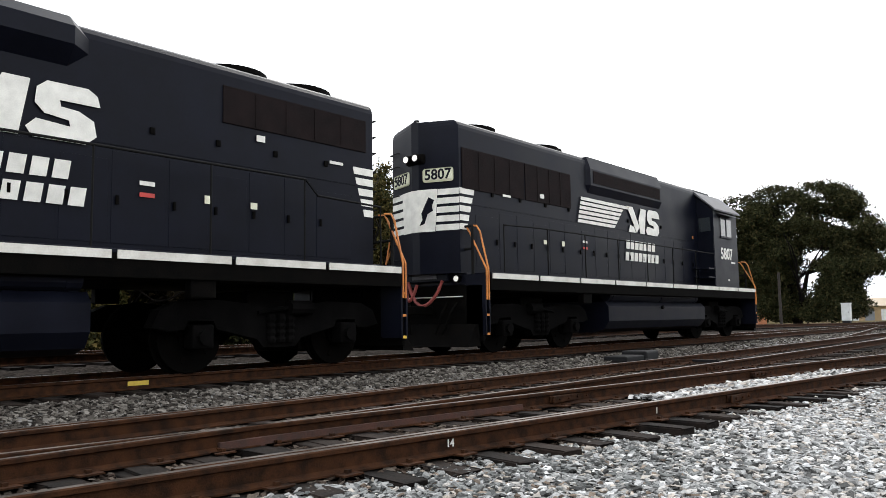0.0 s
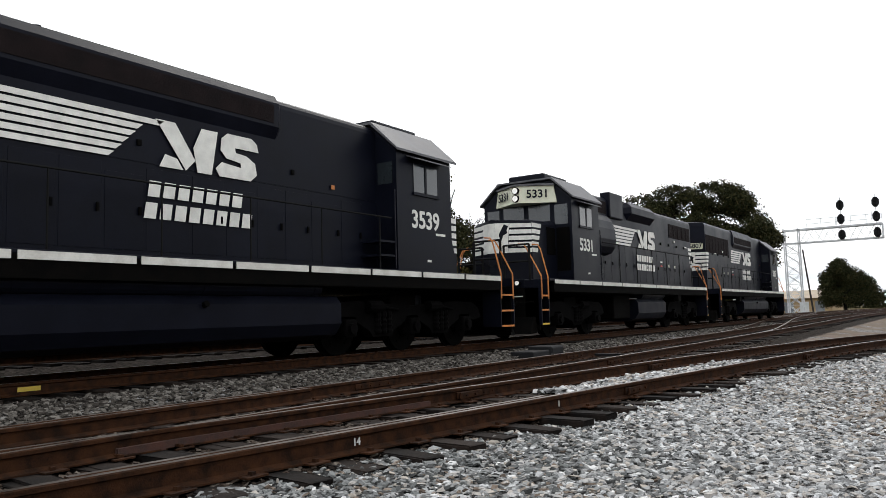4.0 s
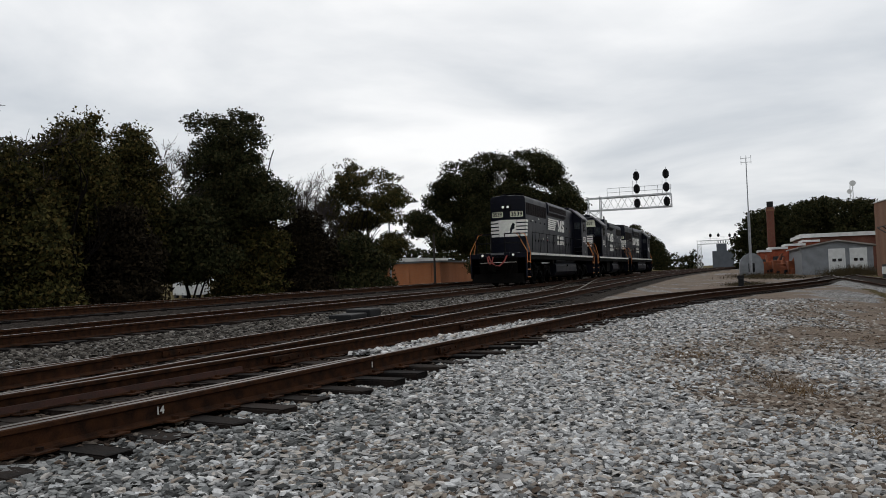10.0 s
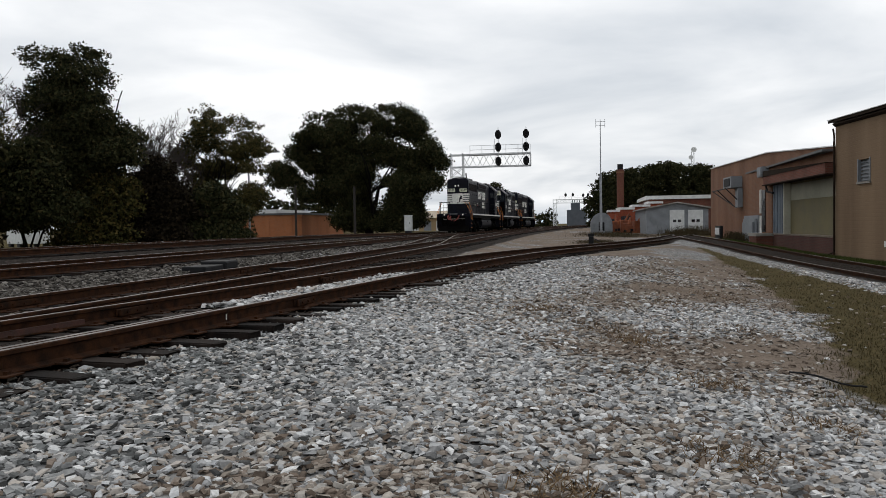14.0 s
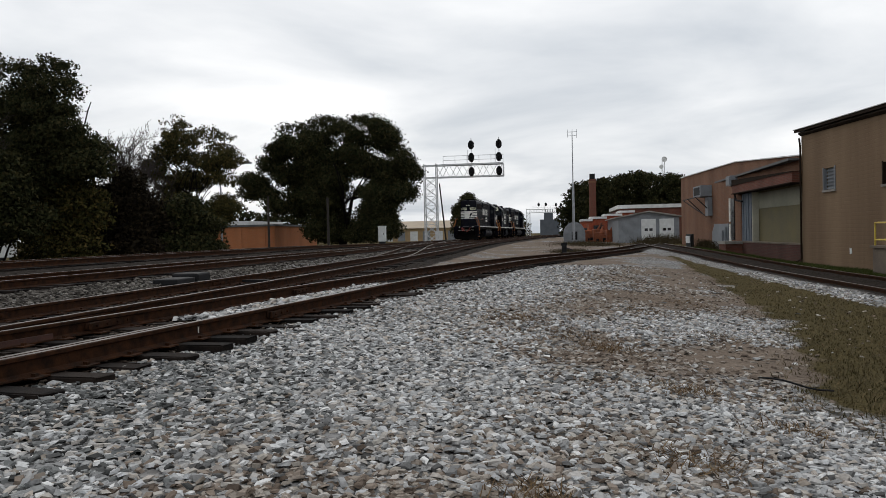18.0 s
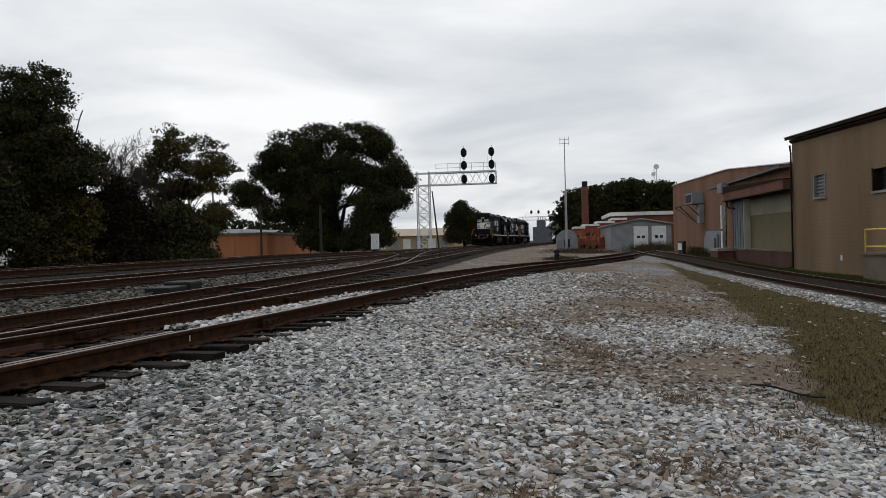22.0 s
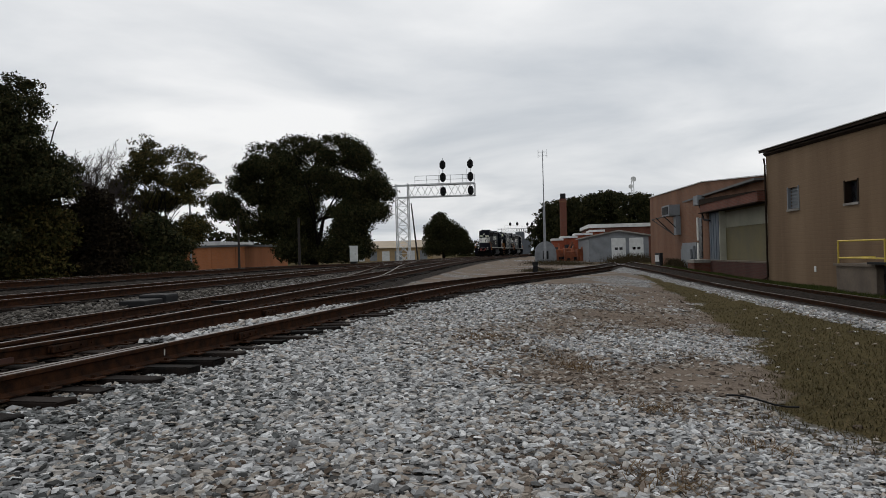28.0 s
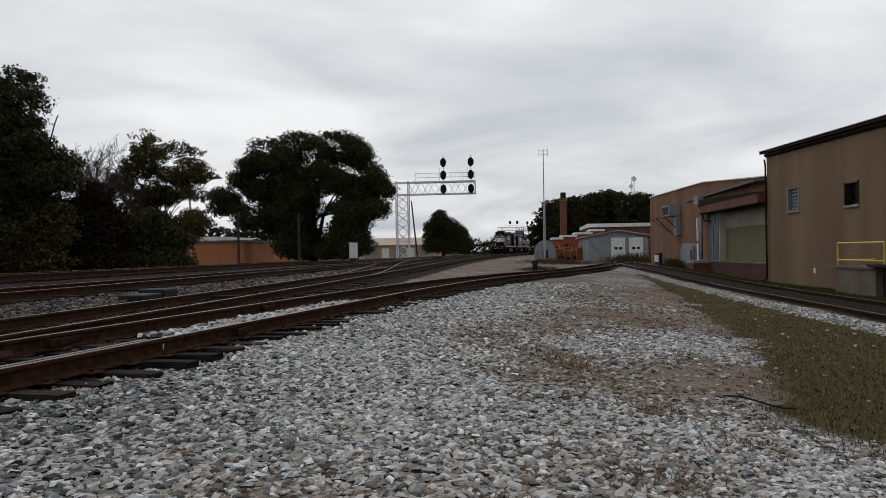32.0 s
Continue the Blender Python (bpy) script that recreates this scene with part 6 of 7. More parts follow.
M_TANROOF = mat("faded_tan_roof_sheet", (0.36, 0.29, 0.21), (0.28, 0.225, 0.16), rough=0.8, scale=0.5, fine=8, bump=0.1)


def wx(y):
    return 10.4 - 0.03 * (y - 30)


def wall_piece(name, y0, y1, z0, z1, out0, out1, material, parent, label=""):
    """A block on the mill's track side: from out0 to out1 metres in front of the wall plane."""
    bm = bmesh.new()
    c = [(wx(y0) - out1, y0), (wx(y0) - out0, y0), (wx(y1) - out0, y1), (wx(y1) - out1, y1)]
    add_loft(bm, [[(p, q, z0) for p, q in c], [(p, q, z1) for p, q in c]])
    bmesh.ops.recalc_face_normals(bm, faces=bm.faces)
    return part(name, bm, material, parent, label)


def sloped_wall(name, y0, y1, zb, tops, out0, out1, material, parent, label=""):
    """A wall along the mill's front with a broken top line; tops are (y, z)."""
    bm = bmesh.new()
    outline = [(y0, zb), (y1, zb)] + [p for p in sorted(tops, reverse=True)]
    add_loft(bm, [[(wx(q) - out1, q, z) for q, z in outline], [(wx(q) - out0, q, z) for q, z in outline]])
    bmesh.ops.recalc_face_normals(bm, faces=bm.faces)
    return part(name, bm, material, parent, label)


def holed_wall(parent, name, y0, y1, zb, zt0, zt1, holes, material):
    """The tan wall in pieces round its openings, so that the windows sit in real reveals."""
    def top(q):
        return zt0 + (zt1 - zt0) * (q - y0) / (y1 - y0)
    ys = sorted({y0, y1, *[h[0] for h in holes], *[h[1] for h in holes]})
    for a, b in zip(ys, ys[1:]):
        hs = [h for h in holes if h[0] <= a and b <= h[1]]
        if not hs:
            sloped_wall(name, a, b, zb, [(a, top(a)), (b, top(b))], -0.3, 0.0, material, parent)
        else:
            h = hs[0]
            wall_piece(name, a, b, zb, h[2], -0.3, 0.0, material, parent)
            sloped_wall(name, a, b, h[3], [(a, top(a)), (b, top(b))], -0.3, 0.0, material, parent)


def mill():
    tan = tagged(empty("warehouse"), "tan block warehouse with a low sloping roof", "warehouse")
    holes = [(30.72, 31.82, 2.46, 3.30), (25.78, 26.72, 2.38, 3.10), (15.0, 20.6, -0.6, 2.2)]
    # the wall's top slopes to fit the camera's view
    holed_wall(tan, "wall", -12.0, 34.3, -0.8, 3.55, 5.0, holes, M_TAN)
    part("end_wall", box(wx(34.3) + 0.3, 30, 34.0, 34.3, -0.8, 5.0), M_TAN, tan)
    part("back_wall", box(29.7, 30, -12, 34.0, -0.8, 4.4), M_TAN, tan)
    part("south_wall", box(wx(-12) + 0.3, 29.7, -12, -11.7, -0.8, 3.5), M_TAN, tan)
    bm = bmesh.new()
    e = 0.14
    add_loft(bm, [[(wx(-12) - e, -12.3, 3.62), (wx(34.3) - e, 34.65, 5.08), (30.2, 34.65, 5.3), (30.2, -12.3, 3.8)], [(wx(-12) - e, -12.3, 3.68), (wx(34.3) - e, 34.65, 5.14), (30.2, 34.65, 5.42), (30.2, -12.3, 3.92)]])
    bmesh.ops.recalc_face_normals(bm, faces=bm.faces)
    part("roof", bm, M_ROOF, tan)
    bm = bmesh.new()
    add_loft(bm, [[(wx(-12) - e - 0.05, -12.3, 3.60), (wx(-12) - e, -12.3, 3.60), (wx(-12) - e, -12.3, 3.71), (wx(-12) - e - 0.05, -12.3, 3.71)], [(wx(34.3) - e - 0.05, 34.65, 5.06), (wx(34.3) - e, 34.65, 5.06), (wx(34.3) - e, 34.65, 5.17), (wx(34.3) - e - 0.05, 34.65, 5.17)]])
    part("roof_edge", bm, M_BROWNTRIM, tan, "dark brown fascia under the roof edge")
    # pale strip added for the bright sharpening halo along the roof edge
    bm = bmesh.new()
    add_loft(bm, [[(wx(q) - e - 0.07, q, z), (wx(q) - e + 0.3, q, z), (wx(q) - e + 0.3, q, z + 0.025), (wx(q) - e - 0.07, q, z + 0.025)] for q, z in ((-12.3, 3.715), (34.7, 5.175))])
    bmesh.ops.recalc_face_normals(bm, faces=bm.faces)
    part("roof_cap", bm, M_ROOFEDGE, tan, "thin pale strip standing for the bright rim of the roof edge")
    bm = bmesh.new()
    add_loft(bm, [[(wx(-12) - 0.02, -12, 3.42), (wx(-12) - e + 0.02, -12, 3.5), (wx(-12) - e + 0.02, -12, 3.56), (wx(-12) - 0.02, -12, 3.5)], [(wx(34.3) - 0.02, 34.3, 4.88), (wx(34.3) - e + 0.02, 34.3, 4.96), (wx(34.3) - e + 0.02, 34.3, 5.02), (wx(34.3) - 0.02, 34.3, 4.96)]])
    bmesh.ops.recalc_face_normals(bm, faces=bm.faces)
    part("soffit", bm, M_BROWNTRIM, tan)
    part("downpipe", tube([(wx(34.2) - 0.12, 34.22, 4.8), (wx(34.2) - 0.08, 34.22, 4.5), (wx(34.2) - 0.08, 34.22, -0.3), (wx(34.2) - 0.3, 34.15, -0.42)], 0.04, 8), M_BROWNTRIM, tan)
    # louvred grey window and dark window
    w = wall_piece("window", 30.72, 31.82, 2.46, 3.30, -0.20, -0.14, M_GREYMETAL, tan, "grey louvred window")
    for k in range(6):
        wall_piece("slat", 30.76, 31.78, 2.50 + k * 0.135, 2.56 + k * 0.135, -0.14, -0.08, M_GREYMETAL, w)
    wall_piece("frame", 30.66, 30.74, 2.42, 3.34, -0.10, 0.03, M_GREYMETAL, w)
    wall_piece("frame", 31.80, 31.88, 2.42, 3.34, -0.10, 0.03, M_GREYMETAL, w)
    wall_piece("sill", 30.6, 31.9, 2.38, 2.46, -0.10, 0.06, M_CONC, w)
    w = wall_piece("window", 25.78, 26.72, 2.38, 3.10, -0.24, -0.20, M_DARKOPEN, tan, "dark square window")
    wall_piece("frame", 25.72, 25.80, 2.34, 3.14, -0.2, 0.02, M_BROWNTRIM, w)
    wall_piece("frame", 26.70, 26.78, 2.34, 3.14, -0.2, 0.02, M_BROWNTRIM, w)
    wall_piece("sill", 25.7, 26.8, 2.30, 2.38, -0.2, 0.05, M_CONC, w)
    # black sheet painted in for the unlit inside of the opening
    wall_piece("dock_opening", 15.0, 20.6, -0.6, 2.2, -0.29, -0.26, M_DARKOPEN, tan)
    wall_piece("marker_plate", 29.25, 29.40, 0.05, 0.25, 0.0, 0.02, M_WHITEBOX, tan)
    # loading platform with a yellow rail
    pl = tagged(empty("loading_platform"), "stained concrete loading platform with yellow rails", "loading platform")
    wall_piece("slab", 22.2, 24.75, -0.75, 0.38, 0.005, 1.15, M_DARKCONC, pl)
    wall_piece("cap", 22.15, 24.85, 0.38, 0.45, 0.005, 1.20, M_DARKCONC, pl)
    for yy in (21.75, 24.65):
        x0 = wx(yy) - 1.12
        part("rail_post", tube([(x0, yy, 0.43), (x0, yy, 1.13)], 0.03, 7), M_PAINTY, pl)
    for z in (0.62, 1.13):
        part("rail", tube([(wx(21.75) - 1.12, 21.75, z), (wx(24.65) - 1.12, 24.65, z)], 0.024, 7), M_PAINTY, pl)
        part("rail", tube([(wx(24.65) - 1.12, 24.65, z), (wx(24.65) - 0.05, 24.65, z)], 0.024, 7), M_PAINTY, pl)
    dk = tagged(empty("dock_leveller"), "dark steel dock plate over a block painted black for shade", "dock")
    wall_piece("deck", 17.0, 22.4, 0.46, 0.52, 0.005, 1.3, M_DARKMETAL, dk)
    # black block stands for the shade under the deck
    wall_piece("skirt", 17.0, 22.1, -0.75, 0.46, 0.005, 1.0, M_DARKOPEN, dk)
    for yy in (17.2, 21.15):
        x0 = wx(yy) - 1.15
        part("rail_post", tube([(x0, yy, 0.54), (x0, yy, 1.3)], 0.038, 7), M_PAINTY, dk)

    # the brick mill behind, its broken parapet line fitted to the camera's view
    br = tagged(empty("brick_mill"), "orange-brown brick mill with a stepped parapet", "mill building")
    sloped_wall("wall", 44.1, 60.9, -0.8, [(44.1, 4.72), (44.9, 4.76), (60.9, 4.99)], -0.3, 0.0, M_BRICK, br)
    sloped_wall("wall", 34.45, 44.1, 3.22, [(34.45, 4.08), (44.1, 4.72)], -0.3, 0.0, M_BRICK, br)
    part("end_wall", box(wx(60.9) + 0.3, 28, 60.6, 60.9, -0.8, 4.9), M_BRICK, br)
    part("roof", box(wx(60) + 0.3, 28, 34.5, 60.6, 3.9, 4.0), M_ROOF, br)
    for a, b, za, zb2 in ((34.45, 44.9, 4.08, 4.76), (44.9, 60.9, 4.76, 4.99)):
        bm = bmesh.new()
        add_loft(bm, [[(wx(a) - 0.06, a, za), (wx(a) + 0.36, a, za), (wx(a) + 0.36, a, za + 0.05), (wx(a) - 0.06, a, za + 0.05)], [(wx(b) - 0.06, b, zb2), (wx(b) + 0.36, b, zb2), (wx(b) + 0.36, b, zb2 + 0.05), (wx(b) - 0.06, b, zb2 + 0.05)]])
        bmesh.ops.recalc_face_normals(bm, faces=bm.faces)
        part("coping", bm, M_ROOFEDGE, br, "pale coping on the parapet")
    # recessed dock under a brick canopy
    wall_piece("dock_back", 34.45, 44.1, -0.8, 3.3, -0.6, -0.35, M_OLIVE, br, "olive painted back wall of the dock")
    wall_piece("pale_board", 34.5, 41.7, 2.05, 2.85, -0.345, -0.32, M_BOARD, br)
    wall_piece("dock_side", 43.95, 44.1, 0.3, 3.2, -0.34, -0.01, M_BRICK, br)
    wall_piece("dock_door", 41.9, 43.94, 0.35, 2.92, -0.12, -0.05, M_BLUEDOOR, br, "blue-grey sliding dock door")
    for k in range(4):
        wall_piece("door_rib", 42.05 + k * 0.5, 42.10 + k * 0.5, 0.4, 2.88, -0.05, -0.02, M_BLUEDOOR, br)
    wall_piece("door_post", 41.78, 41.9, 0.35, 2.93, -0.34, -0.02, M_PALE, br)
    wall_piece("dock_floor", 34.45, 44.1, 0.28, 0.35, -0.34, 0.05, M_DARKCONC, br)
    wall_piece("dock_front", 34.45, 44.0, -0.8, 0.28, 0.0, 0.03, M_DARKBRICK, br)
    sloped_wall("canopy_band", 34.45, 44.3, 2.98, [(34.45, 3.42), (44.3, 3.70)], 0.01, 0.35, M_REDBRICK, br)
    wall_piece("canopy_edge", 34.45, 44.35, 2.93, 2.975, -0.2, 0.42, M_BROWNTRIM, br)
    sloped_wall("canopy_cap", 34.45, 44.35, 3.41, [(34.45, 3.445), (44.35, 3.725)], 0.01, 0.38, M_BROWNTRIM, br)
    pier = tagged(empty("dock_steps"), "brick dock pier with a pale cap", "steps")
    wall_piece("pier", 43.6, 45.1, -0.8, 0.2, 0.01, 0.9, M_REDBRICK, pier)
    wall_piece("cap", 43.5, 45.2, 0.2, 0.36, 0.01, 0.95, M_CONC, pier)
    # duct box on brackets, wall door, meter, low grey panel, white plate
    ac = tagged(empty("wall_unit"), "grey ventilation unit on steel brackets", "ventilation unit")
    wall_piece("casing", 50.7, 53.0, 3.15, 3.85, 0.01, 0.7, M_GREYMETAL, ac)
    wall_piece("grille", 51.0, 52.7, 3.25, 3.75, 0.7, 0.73, M_DARKMETAL, ac)
    wall_piece("duct", 50.6, 51.3, 1.9, 3.1, 0.01, 0.3, M_GREYMETAL, ac)
    for yy in (50.8, 53.4):
        part("bracket", tube([(wx(yy) - 1.0, yy, 3.1), (wx(yy) - 0.02, yy, 2.1)], 0.035, 5), M_DARKMETAL, ac)
    part("bracket", tube([(wx(50.8) - 1.0, 50.8, 3.08), (wx(55.4) - 0.9, 55.4, 3.08)], 0.035, 5), M_DARKMETAL, ac)
    part("bracket", tube([(wx(55.4) - 0.9, 55.4, 3.08), (wx(52.0) - 0.1, 52.0, 1.9)], 0.035, 5), M_DARKMETAL, ac)
    d = tagged(empty("wall_door"), "narrow white door frame in the brick wall", "door")
    wall_piece("leaf", 45.2, 45.9, 0.4, 2.75, 0.01, 0.05, M_DARKOPEN, d)
    wall_piece("jamb", 46.0, 46.2, 1.45, 2.8, 0.01, 0.09, M_WHITE, d)
    wall_piece("jamb", 46.0, 46.2, 0.35, 1.32, 0.01, 0.09, M_WHITE, d)
    wall_piece("threshold", 45.1, 46.3, 0.25, 0.35, 0.01, 0.5, M_WHITEBOX, d)
    mt = tagged(empty("meter_box"), "pale electrical box with conduits on the brick wall", "electrical box")
    wall_piece("box", 44.5, 45.5, 3.45, 4.0, 0.01, 0.4, M_GREYMETAL, mt)
    wall_piece("lid", 44.6, 45.4, 3.52, 3.93, 0.40, 0.43, M_GREYMETAL, mt)
    part("conduit", tube([(wx(44.9) - 0.2, 44.9, 3.45), (wx(44.9) - 0.2, 44.0, 2.6), (wx(43.2) - 0.1, 43.3, 2.5)], 0.06, 6), M_DARKMETAL, mt)
    # panels added to stand for a grey-blue patch low on the wall
    gp = tagged(empty("grey_wall_patch"), "grey panels standing for a grey-blue patch on the mill wall", "panels")
    for k in range(3):
        wall_piece("panel", 46.4 + k * 0.2, 49.9 - k * 0.3, -0.5, 1.35 - k * 0.2, 0.02 + k * 0.12, 0.10 + k * 0.12, M_GREYMETAL, gp)
    sg = tagged(empty("marker_sign"), "small white square sign on a dark post", "sign")
    wall_piece("plate", 51.2, 52.4, 0.18, 0.62, 1.3, 1.34, M_WHITEBOX, sg)
    wall_piece("post", 51.0, 52.6, -0.6, 0.75, 1.1, 1.28, M_DARKMETAL, sg)


mill()


def shed(name, label, x0, x1, y0, y1, zb, ze, zr, wall, roof, cat="shed"):
    """A gabled shed whose gable faces the yard; the ridge runs along y."""
    th = tagged(empty(name), label, cat)
    xm = (x0 + x1) / 2
    part("front_wall", prism([(x0, zb), (x1, zb), (x1, ze), (xm, zr), (x0, ze)], "y", y0, y0 + 0.2), wall, th)
    part("back_wall", prism([(x0, zb), (x1, zb), (x1, ze), (xm, zr), (x0, ze)], "y", y1 - 0.2, y1), wall, th)
    part("side_wall", box(x0, x0 + 0.2, y0 + 0.2, y1 - 0.2, zb, ze), wall, th)
    part("side_wall", box(x1 - 0.2, x1, y0 + 0.2, y1 - 0.2, zb, ze), wall, th)
    for s, xa in ((-1, x0), (1, x1)):
        bm = bmesh.new()
        add_loft(bm, [[(xa + s * 0.3, yy, ze - 0.08), (xm, yy, zr + 0.03), (xm, yy, zr + 0.15), (xa + s * 0.3, yy, ze + 0.05)] for yy in (y0 - 0.3, y1 + 0.3)])
        bmesh.ops.recalc_face_normals(bm, faces=bm.faces)
        part("roof", bm, roof, th)
    return th


M_STOREBRICK = brick_mat("bright_red_store_brick", (0.34, 0.075, 0.035), (0.27, 0.06, 0.03), (0.26, 0.12, 0.08), 1.0, 0.5)


def far_things():
    # grey shed with two white doors, red-roofed store and chimney behind it
    sh = shed("metal_shed", "grey metal shed with two white roller doors", 5.9, 11.6, 76, 92, -0.6, 2.35, 2.8, M_GREYMETAL, M_CONC)
    for a in (8.05, 9.75):
        d = part("roller_door", box(a, a + 1.35, 75.93, 76.0, 0.1, 2.15), M_WHITEBOX, sh, "white roller door")
        for k in range(2):
            part("door_window", box(a + 0.3 + k * 0.45, a + 0.6 + k * 0.45, 75.91, 75.93, 1.0, 1.25), M_DARKOPEN, d)
    st = tagged(empty("brick_store"), "dark brick store with a pale flat roof", "store building")
    part("wall", box(8.0, 24, 100, 116, -0.5, 3.9), M_REDBRICK, st)
    part("roof", box(7.7, 24.3, 99.7, 116.3, 3.9, 4.35), M_ROOFEDGE, st)
    ch = tagged(empty("chimney"), "brown brick chimney with a dark cap", "chimney")
    x, y = at_az(-2.62, 132)
    part("shaft", box(x - 0.55, x + 0.55, y - 0.55, y + 0.55, -0.5, 9.9), M_REDBRICK, ch)
    part("cap", box(x - 0.45, x + 0.45, y - 0.45, y + 0.45, 9.9, 10.8), M_DARKMETAL, ch)
    part("collar", box(x - 0.65, x + 0.65, y - 0.65, y + 0.65, 9.3, 9.55), M_BRICK, ch)
    # rusty plant and low pale wall left of the shed
    g = random.Random(5)
    for k in range(9):
        xx, yy = 3.6 + 0.42 * k + g.uniform(-0.2, 0.2), 88 + g.uniform(-4, 4)
        h = g.uniform(1.2, 2.6)
        th = tagged(empty("machine_part", pose(xx, yy, -0.4, 0, 0, g.uniform(0, 90))), "rusty orange scrap machine part in the yard", "scrap metal", group="scrap heap")
        part("body", box(-0.6, 0.6, -0.5, 0.5, 0, h * 0.7, 0.06), M_RUST, th)
        part("arm", tube([(-0.3, 0, h * 0.5), (0.5, 0.2, h)], 0.12, 7), M_RUST, th)
        part("frame", box(-0.9, 0.9, -0.08, 0.08, h * 0.2, h * 0.32), M_DARKMETAL, th)
    # low brick stores whose pale roofs step down towards the mast
    for x0, x1, yy, zt in ((7.9, 9.6, 99.0, 3.35), (5.9, 7.9, 97.0, 2.95), (4.1, 5.9, 95.0, 2.6), (2.9, 4.1, 93.0, 2.3)):
        lw = tagged(empty("low_store"), "low red brick store with a pale roof edge", "store building", group="stepped row of stores")
        part("wall", box(x0, x1, yy, yy + 6, -0.5, zt), M_STOREBRICK, lw)
        part("roof", box(x0 - 0.1, x1 + 0.1, yy - 0.25, yy + 6, zt, zt + 0.26), M_ROOFEDGE, lw)
        part("opening", box(x0 + 0.3, x1 - 0.3, yy - 0.02, yy, 0.3, zt - 0.8), M_DARKOPEN, lw)
    tk = tagged(empty("storage_tank"), "grey round-topped concrete tank in the yard", "tank")
    bm = bmesh.new()
    rim = [(1.85 + 1.15 * math.cos(math.pi * k / 12), 0.85 + 1.30 * math.sin(math.pi * k / 12)) for k in range(13)]
    add_loft(bm, [[(px, yy, pz) for px, pz in [(3.0, -0.5)] + rim + [(0.7, -0.5)]] for yy in (84.0, 88.0)])
    bmesh.ops.recalc_face_normals(bm, faces=bm.faces)
    part("shell", bm, M_GREYMETAL, tk)
    part("hatch", box(1.55, 2.15, 83.94, 84.0, 0.2, 1.1, 0.02), M_DARKMETAL, tk)
    part("band", box(0.66, 3.04, 83.97, 84.1, -0.5, -0.1), M_CONC, tk)
    # water tower with dishes, far off
    tw = tagged(empty("lattice_tower"), "thin lattice tower with round dishes", "tower")
    x, y = at_az(-7.65, 300)
    for dx in (-0.8, 0.8):
        part("leg", tube([(x + dx, y, 0), (x + dx * 0.5, y, 27)], 0.14, 5), M_GALV, tw)
    for k in range(12):
        s = 1 if k % 2 else -1
        part("brace", tube([(x - s * 0.7, y, 2.2 * k), (x + s * 0.65, y, 2.2 * (k + 1))], 0.09, 4), M_GALV, tw)
    for dx, z, r in ((0.3, 27.6, 1.0), (-0.8, 24.8, 0.8), (-0.7, 17.5, 0.7)):
        part("dish", tube([(x + dx, y - 0.9, z), (x + dx, y - 0.3, z)], r, 16, r * 0.5), M_WHITEBOX, tw)
    # low tan warehouse beyond the gantry
    fw = tagged(empty("far_warehouse"), "low tan warehouse with a pale roof beyond the tracks", "warehouse")
    part("wall", box(-41, -21.5, 172, 190, -0.3, 2.7), M_TANWALL, fw)
    part("roof", prism([(171.3, 2.7), (190.7, 2.7), (181, 4.5)], "x", -41.5, -21), M_TANROOF, fw, "tan sheet roof")
    for k in range(6):
        part("bay_door", box(-39 + k * 2.9, -37.3 + k * 2.9, 171.9, 172, -0.2, 2.0), M_GREYMETAL if k % 2 else M_WHITEBOX, fw)
    # blue-grey works at the line's vanishing point
    # distance haze is put into this blue-grey colour
    M_HAZE = mat("haze_tinted_cladding", (0.085, 0.095, 0.11), (0.06, 0.068, 0.08), rough=0.8, scale=0.6, fine=6)
    bw = tagged(empty("far_works"), "hazy blue-grey works building far down the line", "industrial building")
    part("block", box(-6.5, 1.0, 300, 330, -0.5, 6.2), M_HAZE, bw)
    part("block", box(-5.0, -1.5, 303, 320, 6.2, 9.0), M_HAZE, bw)
    for k in range(4):
        part("vent", tube([(-4.4 + k * 0.9, 306, 9.0), (-4.4 + k * 0.9, 306, 10.2)], 0.18, 6), M_HAZE, bw)
    # brick building behind the hedge's end
    bb = tagged(empty("brick_building"), "long low orange brick building with a pale roof", "building")
    part("wall", box(-46, -29.0, 76, 90, -0.6, 2.35), M_ORANGEBRICK, bb)
    part("roof", box(-46.2, -28.8, 75.8, 90.2, 2.35, 2.55), M_ROOF, bb)
    part("roof_cap", box(-40, -32.5, 78, 88, 2.55, 3.0), M_ROOFEDGE, bb)
    for k in range(3):
        part("pilaster", box(-35.5 + k * 2.6, -35.2 + k * 2.6, 75.94, 76.0, -0.5, 2.3), M_ORANGEBRICK, bb)
    # white house and parked trailers seen under the hedge
    hs = shed("white_house", "pale rendered house seen through the hedge", -46, -34, 15, 24, -0.7, 2.4, 4.2, M_PALE, M_ROOF, "house")
    part("window", box(-33.99, -33.95, 18, 19, 0.6, 1.7), M_DARKOPEN, hs)
    for k in range(3):
        tr = tagged(empty("trailer", pose(-46 + k * 4.4, 57 + k * 1.5, -0.5, 0, 0, -35)), "white box trailer parked behind the hedge", "trailer", group="parked trailers")
        part("box", box(-2.0, 2.0, -1.1, 1.1, 0.5, 1.75, 0.03), M_WHITEBOX, tr)
        for dx in (-1.2, 1.2):
            part("wheel", tube([(dx, -1.1, 0.35), (dx, -0.85, 0.35)], 0.35, 14), M_DARKMETAL, tr)
            part("wheel", tube([(dx, 0.85, 0.35), (dx, 1.1, 0.35)], 0.35, 14), M_DARKMETAL, tr)


far_things()

